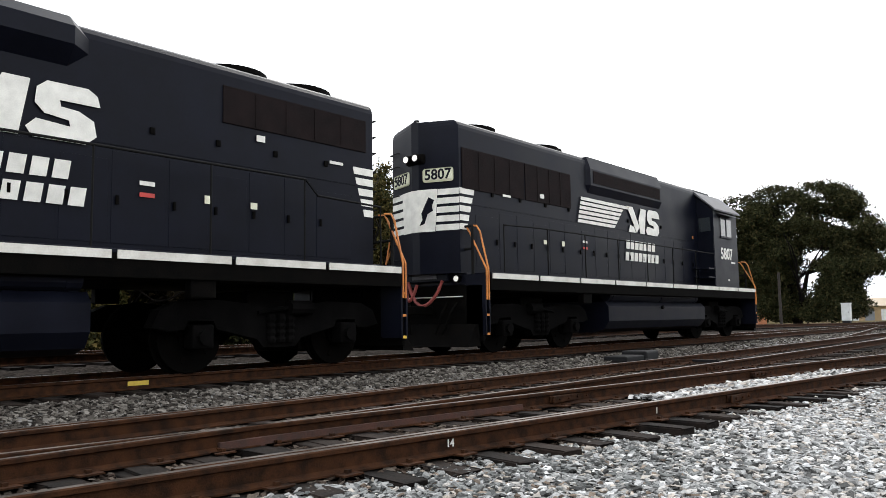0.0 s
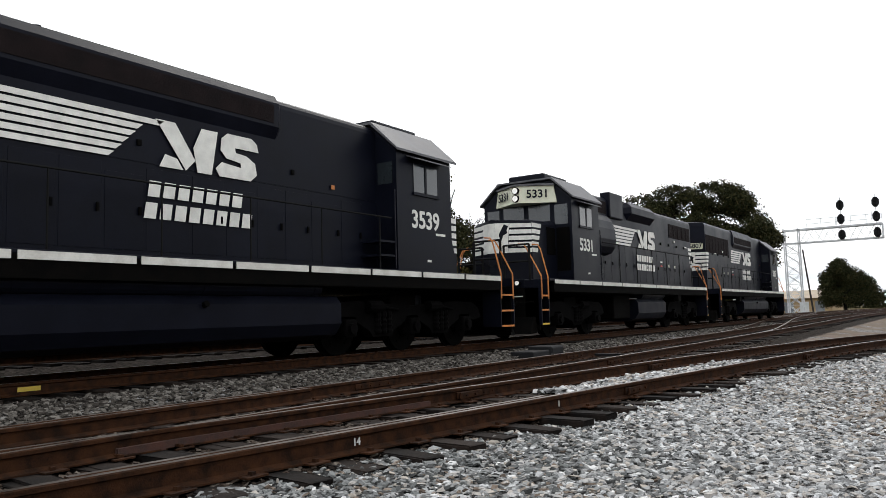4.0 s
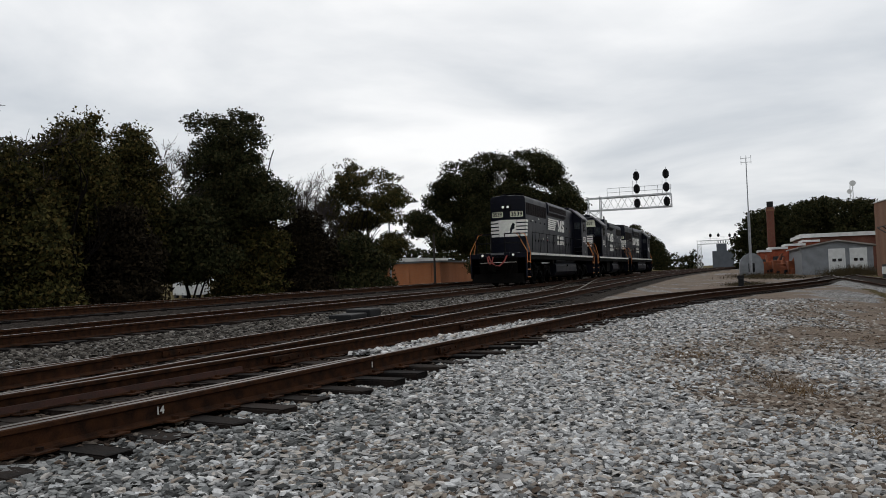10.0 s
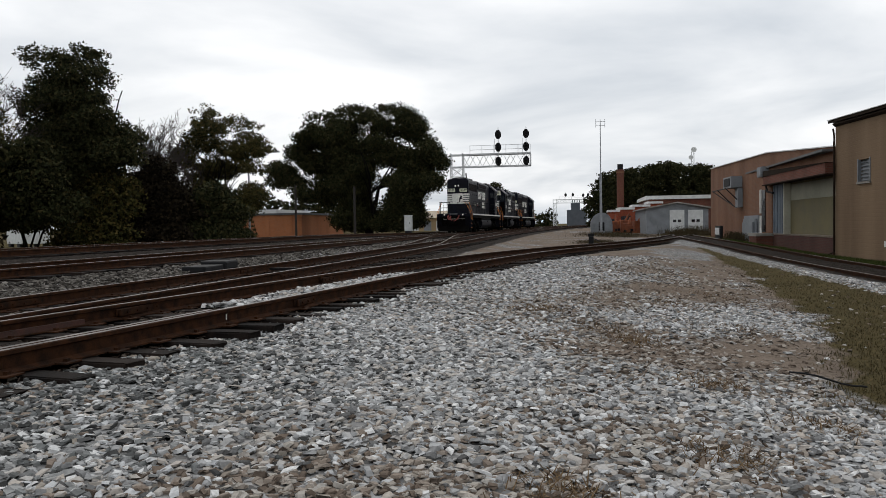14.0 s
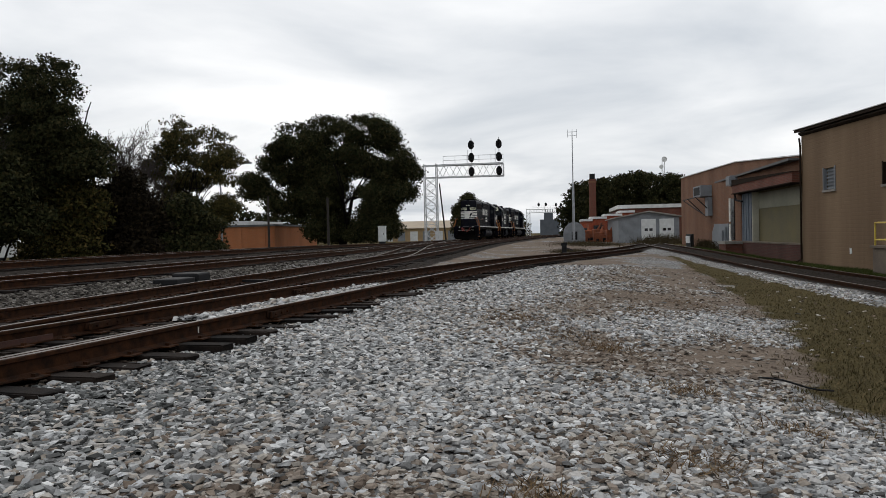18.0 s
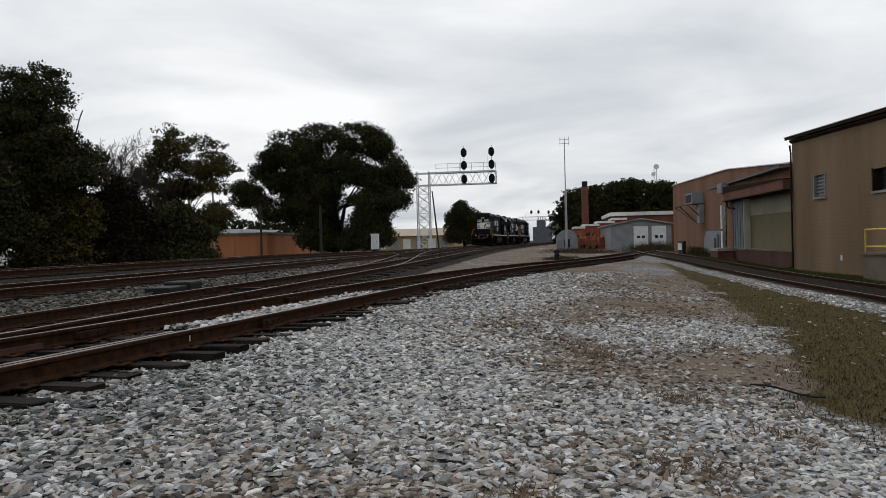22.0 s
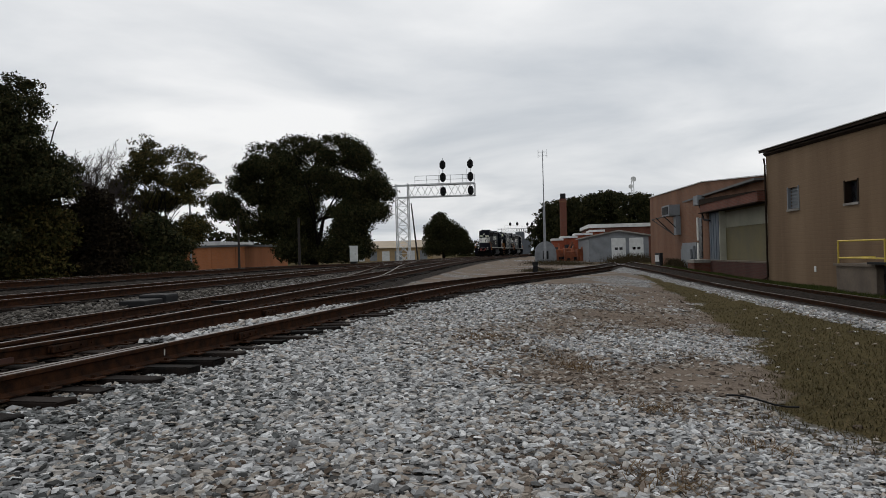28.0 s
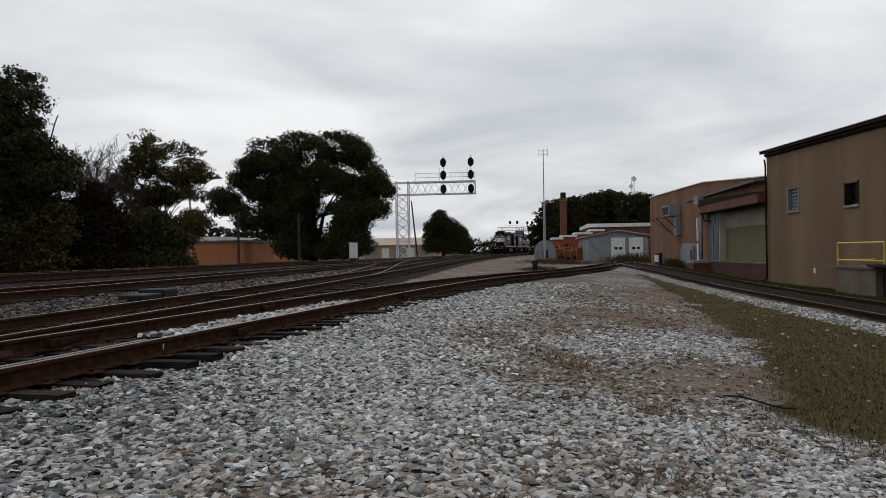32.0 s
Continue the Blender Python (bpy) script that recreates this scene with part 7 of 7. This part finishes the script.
# ---------- ballast, turnout steel and ground cover ----------
M_STONE = island_mat("mixed_grey_ballast", [(0.10, 0.098, 0.096), (0.37, 0.37, 0.368), (0.50, 0.505, 0.505), (0.53, 0.47, 0.41), (0.60, 0.61, 0.62), (0.88, 0.87, 0.85)], rough=0.9, bump=0.4, fine=60)
M_BEDSTONE = island_mat("dusty_brown_ballast", [(0.018, 0.015, 0.013), (0.07, 0.061, 0.053), (0.14, 0.126, 0.11), (0.26, 0.24, 0.215)], rough=0.95, bump=0.4, fine=60)
M_RUSTSTONE = island_mat("rust_stained_ballast", [(0.014, 0.010, 0.008), (0.052, 0.036, 0.027), (0.10, 0.078, 0.062), (0.18, 0.155, 0.13)], rough=0.95, bump=0.4, fine=60)
M_TOESTONE = island_mat("darker_grey_ballast", [(0.03, 0.03, 0.029), (0.10, 0.102, 0.100), (0.20, 0.208, 0.205), (0.31, 0.315, 0.31), (0.44, 0.44, 0.43)], rough=0.9, bump=0.4, fine=60)
M_DIRTSTONE = island_mat("earth_stained_ballast", [(0.09, 0.07, 0.056), (0.20, 0.155, 0.122), (0.31, 0.255, 0.21), (0.40, 0.36, 0.31), (0.55, 0.52, 0.48)], rough=0.95, bump=0.4, fine=60)
M_BLADE = island_mat("dry_green_grass", [(0.044, 0.038, 0.017), (0.074, 0.060, 0.027), (0.112, 0.087, 0.042), (0.170, 0.126, 0.066)], rough=0.9, bump=0)
M_REDRUST = mat("red_rusted_casting", (0.075, 0.030, 0.020), (0.035, 0.018, 0.014), rough=0.85, metal=0.1, scale=7, fine=60, bump=0.5)
M_BRIGHT = mat("white_chalk_paint", (0.75, 0.75, 0.72), rough=0.8)


def height_at(px, py):
    ix = np.clip(np.searchsorted(GX, px) - 1, 0, len(GX) - 2)
    iy = np.clip(np.searchsorted(GY, py) - 1, 0, len(GY) - 2)
    u = (px - GX[ix]) / (GX[ix + 1] - GX[ix])
    v = (py - GY[iy]) / (GY[iy + 1] - GY[iy])
    q = lambda g, a, b: g[b, a]
    return (GZ[iy, ix] * (1 - u) * (1 - v) + GZ[iy, ix + 1] * u * (1 - v) + GZ[iy + 1, ix] * (1 - u) * v + GZ[iy + 1, ix + 1] * u * v)


def cover_at(px, py, k):
    ix = np.clip(np.searchsorted(GX, px), 0, len(GX) - 1)
    iy = np.clip(np.searchsorted(GY, py), 0, len(GY) - 1)
    return GC[iy, ix, k]


def stone_field(name, label, px, py, size, material, rng, lift=0.3, parent=None):
    """Angular stones, each a bent block of eight corners with a cut top."""
    n = len(px)
    base = np.array([(-1, -1, -0.7), (1, -1, -0.7), (1, 1, -0.7), (-1, 1, -0.7), (-0.75, -0.75, 0.7), (0.75, -0.75, 0.7), (0.75, 0.75, 0.7), (-0.75, 0.75, 0.7)])
    faces = np.array([(4, 5, 6, 7), (0, 1, 5, 4), (1, 2, 6, 5), (2, 3, 7, 6), (3, 0, 4, 7)])
    v = np.repeat(base[None], n, 0) * (1 + rng.normal(size=(n, 8, 3)) * 0.28)
    v *= (size[:, None, None] * np.stack([rng.uniform(0.8, 1.5, n), rng.uniform(0.6, 1.0, n), rng.uniform(0.28, 0.6, n)], 1)[:, None, :]) * 0.5
    a, b, c = rng.uniform(0, 2 * np.pi, n), rng.normal(size=n) * 0.24, rng.normal(size=n) * 0.24
    def turn(v, ang, i, j):
        co, si = np.cos(ang)[:, None], np.sin(ang)[:, None]
        x, y = v[..., i].copy(), v[..., j].copy()
        v[..., i], v[..., j] = co * x - si * y, si * x + co * y
    turn(v, b, 1, 2); turn(v, c, 0, 2); turn(v, a, 0, 1)
    v[..., 0] += px[:, None]; v[..., 1] += py[:, None]
    v[..., 2] += (height_at(px, py) + size * lift * 0.5 + rng.uniform(-0.008, 0.012, n))[:, None]
    f = (faces[None] + (np.arange(n) * 8)[:, None, None]).reshape(-1)
    me = bpy.data.meshes.new(name)
    me.vertices.add(8 * n)
    me.vertices.foreach_set("co", v.astype(np.float32).ravel())
    me.loops.add(20 * n)
    me.loops.foreach_set("vertex_index", f.astype(np.int32))
    me.polygons.add(5 * n)
    me.polygons.foreach_set("loop_start", np.arange(0, 20 * n, 4, dtype=np.int32))
    me.polygons.foreach_set("loop_total", np.full(5 * n, 4, dtype=np.int32))
    me.update(calc_edges=True)
    me.shade_flat()
    me.materials.append(material)
    return tagged(new(name, me), label, "gravel", kind="stuff")


def off_rails(px, py, fx, margin=0.06):
    yy = np.linspace(-5, 60, 261)
    xx = np.interp(py, yy, [fx(q) for q in yy])
    d = np.abs(np.abs(px - xx) - 0.7535)
    return d > margin


def ballast():
    rng = np.random.default_rng(3)
    # polar scatter: dense underfoot, thinner with distance
    n = 560000
    r = 1.5 + (26 - 1.5) * rng.uniform(0, 1, n)
    az = np.radians(rng.uniform(-33, 76, n))
    px, py = -r * np.sin(az), r * np.cos(az)
    yy = np.linspace(-5, 60, 261)
    xn = np.interp(py, yy, [x_near(q) for q in yy])
    xt = np.interp(py, yy, [x_third(q) for q in yy])
    xs = np.interp(py, yy, [x_siding(q) for q in yy])
    density = np.clip(1500 * np.exp(-r / 8.5), 60, 1000)           # stones a square metre
    polar = n / (np.radians(109) * (26 - 1.5)) / r
    keep = rng.uniform(0, 1, n) < density / polar
    g, d = cover_at(px, py, 0), cover_at(px, py, 1)
    patch = np.array([noise.noise((x * 0.35, y * 0.35, 2.0)) for x, y in zip(px, py)])
    keep &= rng.uniform(0, 1, n) > np.clip((d - 0.25) * 1.7, 0, 0.90)
    keep &= rng.uniform(0, 1, n) > np.clip(g * 1.6 + patch * 0.5 - 0.1, 0, 0.985)
    yard = keep & (px > xn + 0.95) & (px < xs - 1.2)
    # the extra shares by distance and at one spot fit the camera's view
    worn = rng.uniform(0, 1, n) < np.clip(d * 1.8 + g + 0.6 * np.clip((3.7 - r) / 0.6, 0, 1) + 0.02 + 0.4 * patch + 0.5 * np.exp(-(((px - 0.6) / 0.9) ** 2 + ((py - 4.3) / 0.9) ** 2)), 0, 0.95)
    size = rng.uniform(0.024, 0.056, n) * (1 + 0.25 * np.clip((r - 6) / 10, 0, 1))
    toe = yard & ~worn & (rng.uniform(0, 1, n) < 0.9 * np.clip(1 - (px - xn - 1.2) / 2.4, 0, 1) * np.clip((8.5 - py) / 3.5, 0.2, 1))
    clean = yard & ~worn & ~toe
    stone_field("yard_gravel", "loose pale grey crushed stone covering the yard", px[clean], py[clean], size[clean], M_STONE, rng)
    stone_field("toe_gravel", "darker crushed stone along the track", px[toe], py[toe], size[toe], M_TOESTONE, rng)
    stone_field("stained_gravel", "earth-stained crushed stone on worn patches of the yard", px[yard & worn], py[yard & worn], size[yard & worn], M_DIRTSTONE, rng, 0.1)
    shoulder = keep & (px < xt - 0.95) & (px > -9.6)
    between = keep & off_rails(px, py, x_near) & off_rails(px, py, x_third) & (px <= xn + 0.95) & (px >= xt - 0.95)
    b2 = between & (rng.uniform(0, 1, n) < 0.5)
    sel = shoulder
    stone_field("shoulder_ballast", "dusty grey ballast shoulder between the tracks", px[sel], py[sel], size[sel], M_BEDSTONE, rng, 0.5)
    stone_field("track_ballast", "rust-stained dark ballast between the rails", px[b2], py[b2], size[b2], M_RUSTSTONE, rng, 0.5)
    # the pale heap between the rails where the two tracks part
    m = 1900
    hy = 9.0 + 6.0 * rng.uniform(0, 1, m) ** 1.2
    hx = np.interp(hy, yy, [x_near(q) for q in yy]) + rng.uniform(-0.55, 0.45, m)
    stone_field("fresh_ballast", "fresh pale ballast heaped between two rails", hx, hy, rng.uniform(0.04, 0.075, m), M_STONE, rng, 2.2)
    # main line shoulder further out
    m = 7000
    hy = rng.uniform(2, 48, m)
    hx = rng.uniform(-9.7, -7.4, m)
    stone_field("main_line_ballast", "grey brown ballast shoulder of the main line", hx, hy, rng.uniform(0.045, 0.085, m), M_BEDSTONE, rng, 0.6)


def grass():
    rng = np.random.default_rng(8)
    n = 260000
    px, py = rng.uniform(1.5, 11, n), 4 + 42 * rng.uniform(0, 1, n) ** 1.6
    g = cover_at(px, py, 0)
    keep = rng.uniform(0, 1, n) < np.clip(g, 0, 1) * np.clip(9 / np.hypot(px, py), 0.15, 1)
    px, py = px[keep], py[keep]
    n = len(px)
    z = height_at(px, py)
    a = rng.uniform(0, 2 * np.pi, n)
    h = rng.uniform(0.012, 0.040, n)
    w = rng.uniform(0.0025, 0.006, n)
    lean = rng.uniform(0.0, 0.07, n)
    base = np.stack([px, py, z], 1)
    s = np.stack([np.cos(a), np.sin(a), 0 * a], 1)
    t = np.stack([-np.sin(a), np.cos(a), 0 * a], 1)
    v = np.stack([base - s * w[:, None], base + s * w[:, None], base + s * (w * 0.4)[:, None] + t * lean[:, None] + np.array([0, 0, 1]) * h[:, None], base - s * (w * 0.4)[:, None] + t * lean[:, None] + np.array([0, 0, 1]) * h[:, None]], 1).reshape(-1, 3)
    tagged(quads_object("grass", v, M_BLADE), "short dry grass on the low strip by the siding", "grass", kind="stuff")
    # tall dry weeds round the mast, the shed and the mill's foot
    n = 17000
    spots = np.array([(2.2, 74, 2.6, 9.0, 0.45), (3.6, 66, 2.4, 6.0, 0.25), (8.0, 65.5, 1.6, 4.0, 0.7), (9.4, 70, 1.8, 4.0, 1.0), (9.0, 48.5, 0.4, 2.0, 0.7), (0.8, 46, 1.2, 3.0, 0.25)])
    k = rng.integers(0, len(spots), n)
    px, py = spots[k, 0] + rng.normal(size=n) * spots[k, 2] * 0.5, spots[k, 1] + rng.normal(size=n) * spots[k, 3] * 0.5
    h = spots[k, 4] * 0.85 * rng.uniform(0.15, 1.0, n) ** 1.8
    z = height_at(px, py)
    a = rng.uniform(0, 2 * np.pi, n)
    base = np.stack([px, py, z], 1)
    s = np.stack([np.cos(a), np.sin(a), 0 * a], 1) * 0.011
    tip = base + np.stack([rng.normal(size=n) * 0.15, rng.normal(size=n) * 0.15, h], 1)
    v = np.stack([base - s, base + s, tip + s * 0.3, tip - s * 0.3], 1).reshape(-1, 3)
    tagged(quads_object("weeds", v, island_mat("dry_brown_weeds", [(0.03, 0.026, 0.012), (0.06, 0.045, 0.022), (0.10, 0.075, 0.038)], rough=0.9, bump=0)), "tall dry brown weeds at the yard's end", "weeds", kind="stuff")


def lawn():
    """Green grass between the siding and the mill, and on the bank behind the far track."""
    rng = np.random.default_rng(18)
    n = 26000
    py = 20 + 29 * rng.uniform(0, 1, n) ** 0.8
    xa = np.array([x_siding(q) + 1.25 for q in py])
    px = xa + rng.uniform(0, 1, n) * (10.3 - 0.03 * (py - 30) - xa)
    n2 = 16000
    qy = rng.uniform(6, 30, n2)
    px, py = np.concatenate([px, -19.2 + rng.uniform(-4.5, 0.3, n2)]), np.concatenate([py, qy])
    n += n2
    z = height_at(px, py)
    a = rng.uniform(0, 2 * np.pi, n)
    base = np.stack([px, py, z], 1)
    s = np.stack([np.cos(a), np.sin(a), 0 * a], 1) * 0.010
    tip = base + np.stack([rng.normal(size=n) * 0.04, rng.normal(size=n) * 0.04, rng.uniform(0.03, 0.11, n)], 1)
    v = np.stack([base - s, base + s, tip], 1).reshape(-1, 3)
    green = island_mat("short_green_grass", [(0.030, 0.045, 0.010), (0.055, 0.075, 0.016), (0.09, 0.10, 0.026)], rough=0.9, bump=0)
    tagged(leaf_object("lawn_grass", v, green), "short green grass beside the mill and on the bank", "grass", kind="stuff")


def turnout():
    """Frog, guard rails, joint bars and plates where the near and third tracks meet."""
    zf = lambda y: Z_NEAR - 0.004
    make_rail("guard_rail", x_near, zf, 0.7535 - 0.115, 2.6, 7.4, near, 0.4, "rusty guard rail beside the running rail")
    make_rail("guard_rail", x_third, zf, -0.7535 + 0.115, 2.4, 7.2, third, 0.4, "rusty guard rail beside the running rail")
    for k, y in enumerate((2.9, 4.0, 5.2, 6.4)):
        part("guard_clamp", box(x_third(y) - 0.7535 + 0.02, x_third(y) - 0.7535 + 0.10, y - 0.05, y + 0.05, Z_NEAR - 0.15, Z_NEAR - 0.03, 0.01), M_RAIL, third)
        part("guard_clamp", box(x_near(y) + 0.7535 - 0.10, x_near(y) + 0.7535 - 0.02, y - 0.05, y + 0.05, Z_NEAR - 0.15, Z_NEAR - 0.03, 0.01), M_RAIL, near)
    bm = bmesh.new()
    secs = []
    for y in (3.6, 4.2, 5.0, 6.0, 7.2):
        a, b = x_third(y) + 0.7535, x_near(y) - 0.7535
        lo, hi = min(a, b) - 0.05, max(a, b) + 0.05
        secs.append([(lo, y, Z_NEAR - 0.17), (hi, y, Z_NEAR - 0.17), (hi, y, Z_NEAR - 0.10), (lo, y, Z_NEAR - 0.10)])
    add_loft(bm, secs)
    bmesh.ops.recalc_face_normals(bm, faces=bm.faces)
    part("frog_casting", bm, M_REDRUST, near, "red-rusted frog casting")
    for fx, fz, tr, off, ys in ((x_near, z_near, near, 0.7535, (1.6, 9.2, 16.0)), (x_near, z_near, near, -0.7535, (8.1, 13.0)), (x_third, z_third, third, -0.7535, (1.4, 8.6, 15.5)), (x_third, z_third, third, 0.7535, (8.4, 14.0))):
        for y in ys:
            x = fx(y) + off
            for s in (-1, 1):
                bar = part("joint_bar", box(x + s * 0.014, x + s * 0.034, y - 0.42, y + 0.42, fz(y) - 0.13, fz(y) - 0.05, 0.008), M_RAIL, tr)
                for k in range(4):
                    yy = y - 0.3 + 0.2 * k
                    part("bolt", tube([(x + s * 0.03, yy, fz(y) - 0.09), (x + s * 0.055, yy, fz(y) - 0.09)], 0.016, 6), M_RAIL, bar)
    # tie plates and spikes under the nearest rails
    for fx, fz, tr in ((x_near, z_near, near), (x_third, z_third, third)):
        v, f = [], []
        y = 2.0
        while y < 24:
            for s in (-1, 1):
                x, z = fx(y) + s * 0.7535, fz(y) - 0.172
                for hx, hy, h, dx in ((0.16, 0.09, 0.012, 0), (0.018, 0.018, 0.035, 0.095), (0.018, 0.018, 0.035, -0.095)):
                    n0 = len(v)
                    v += [(x + dx + p * hx, y + q * hy, z + r * h) for p in (-1, 1) for q in (-1, 1) for r in (0, 1)]
                    f += [tuple(n0 + i for i in q) for q in ((0, 1, 3, 2), (4, 6, 7, 5), (0, 4, 5, 1), (2, 3, 7, 6), (1, 5, 7, 3))]
            y += 0.53
        mesh_from("tie_plates", v, f, M_RAIL, tr)["kind"] = "stuff"
    y = 4.58
    a = math.degrees(math.atan(x_near(y + 0.2) - x_near(y - 0.2)) / 0.4)
    m = Matrix.Translation((x_near(y) + 0.7535 + 0.028, y, Z_NEAR - 0.088)) @ pose(0, 0, 0, 0, 0, -7) @ Matrix(((0, 0, 1, 0), (1, 0, 0, 0), (0, 1, 0, 0), (0, 0, 0, 1)))
    lettering("chalk_number", "14", 0.08, m, M_BRIGHT, near, 0.002)
    for y in (7.4,):
        part("chalk_mark", box(x_near(y) + 0.7535 + 0.012, x_near(y) + 0.7535 + 0.018, y - 0.02, y + 0.02, z_near(y) - 0.12, z_near(y) - 0.06), M_STRIPE, near)
    part("paint_mark", box(x_main(6.0) + 0.7535 + 0.011, x_main(6.0) + 0.7535 + 0.016, 5.2, 5.5, Z_MAIN - 0.12, Z_MAIN - 0.06), M_PAINTY, bpy.data.objects["main_track"])


def yard_litter():
    """A black cable end lying on the gravel and tufts of dead grass."""
    pts = [(1.75 + 0.09 * k, 7.15 - 0.05 * k - 0.03 * math.sin(k * 0.9), ground_z(1.75 + 0.09 * k, 7.1) + 0.05 + 0.02 * math.sin(k)) for k in range(7)]
    cb = tagged(empty("cable"), "short piece of black cable on the gravel", "cable")
    part("strand", tube(pts, 0.009, 6), M_DARKMETAL, cb)
    rng = np.random.default_rng(77)
    spots = np.array([(0.75, 4.3, 0.16), (0.25, 8.4, 0.22), (0.5, 8.0, 0.15), (1.0, 6.2, 0.15), (1.5, 5.4, 0.14), (1.9, 10.0, 0.3), (1.3, 12.0, 0.35), (2.2, 14.0, 0.4), (-0.1, 3.4, 0.13), (-0.6, 9.5, 0.2)])
    n = 2600
    k = rng.integers(0, len(spots), n)
    px, py = spots[k, 0] + rng.normal(size=n) * spots[k, 2], spots[k, 1] + rng.normal(size=n) * spots[k, 2] * 0.9
    z = height_at(px, py) + 0.012
    a = rng.uniform(0, 2 * np.pi, n)
    base = np.stack([px, py, z], 1)
    s = np.stack([np.cos(a), np.sin(a), 0 * a], 1) * 0.004
    tip = base + np.stack([rng.normal(size=n) * 0.05, rng.normal(size=n) * 0.05, rng.uniform(0.005, 0.05, n)], 1)
    v = np.stack([base - s, base + s, tip + s * 0.5, tip - s * 0.5], 1).reshape(-1, 3)
    straw = island_mat("dead_brown_straw", [(0.10, 0.06, 0.03), (0.18, 0.115, 0.06), (0.26, 0.18, 0.10)], rough=0.9, bump=0)
    tagged(quads_object("dead_grass", v, straw), "flattened tufts of dead brown grass in the gravel", "grass", kind="stuff")


ballast()
yard_litter()
grass()
lawn()
turnout()

# ---------- motion ----------
# place of the rear locomotive's hood end along the main line, second by second
F_ROWS = [(0, -26.6), (2, -14.0), (4.5, 1.9), (6, 11.5), (7, 18.0), (8, 24.6), (9, 31.5), (10, 38.4), (11, 45.4), (12, 52.3), (13, 59.2), (14, 66.0), (15, 72.3), (17.5, 87.0), (19, 95.6), (21, 106), (23, 115), (25, 124.5), (28, 138), (30, 149.5), (32, 162)]
TRAIN = ((LOCO_REAR, SETS_REAR, 8.55, 1), (LOCO_MID, SETS_MID, 28.6, -1), (LOCO_LEAD, SETS_LEAD, 46.8, 1))


def track_pose(s, way):
    a = math.degrees(math.atan(x_main(s + 0.5) - x_main(s - 0.5)))
    return pose(x_main(s), s, Z_MAIN, 0, 0, -a + (0 if way > 0 else 180))


def motions():
    for ob, sets, off, way in TRAIN:
        walk(ob, [(t, track_pose(f + off, way)) for t, f in F_ROWS])
        for ws, c in sets:
            walk(ws, [(k / 10, pose(0, c, 0.508, -way * math.degrees((lerp_table(F_ROWS, k / 10) - F_ROWS[0][1]) / 0.508))) for k in range(321)])


motions()
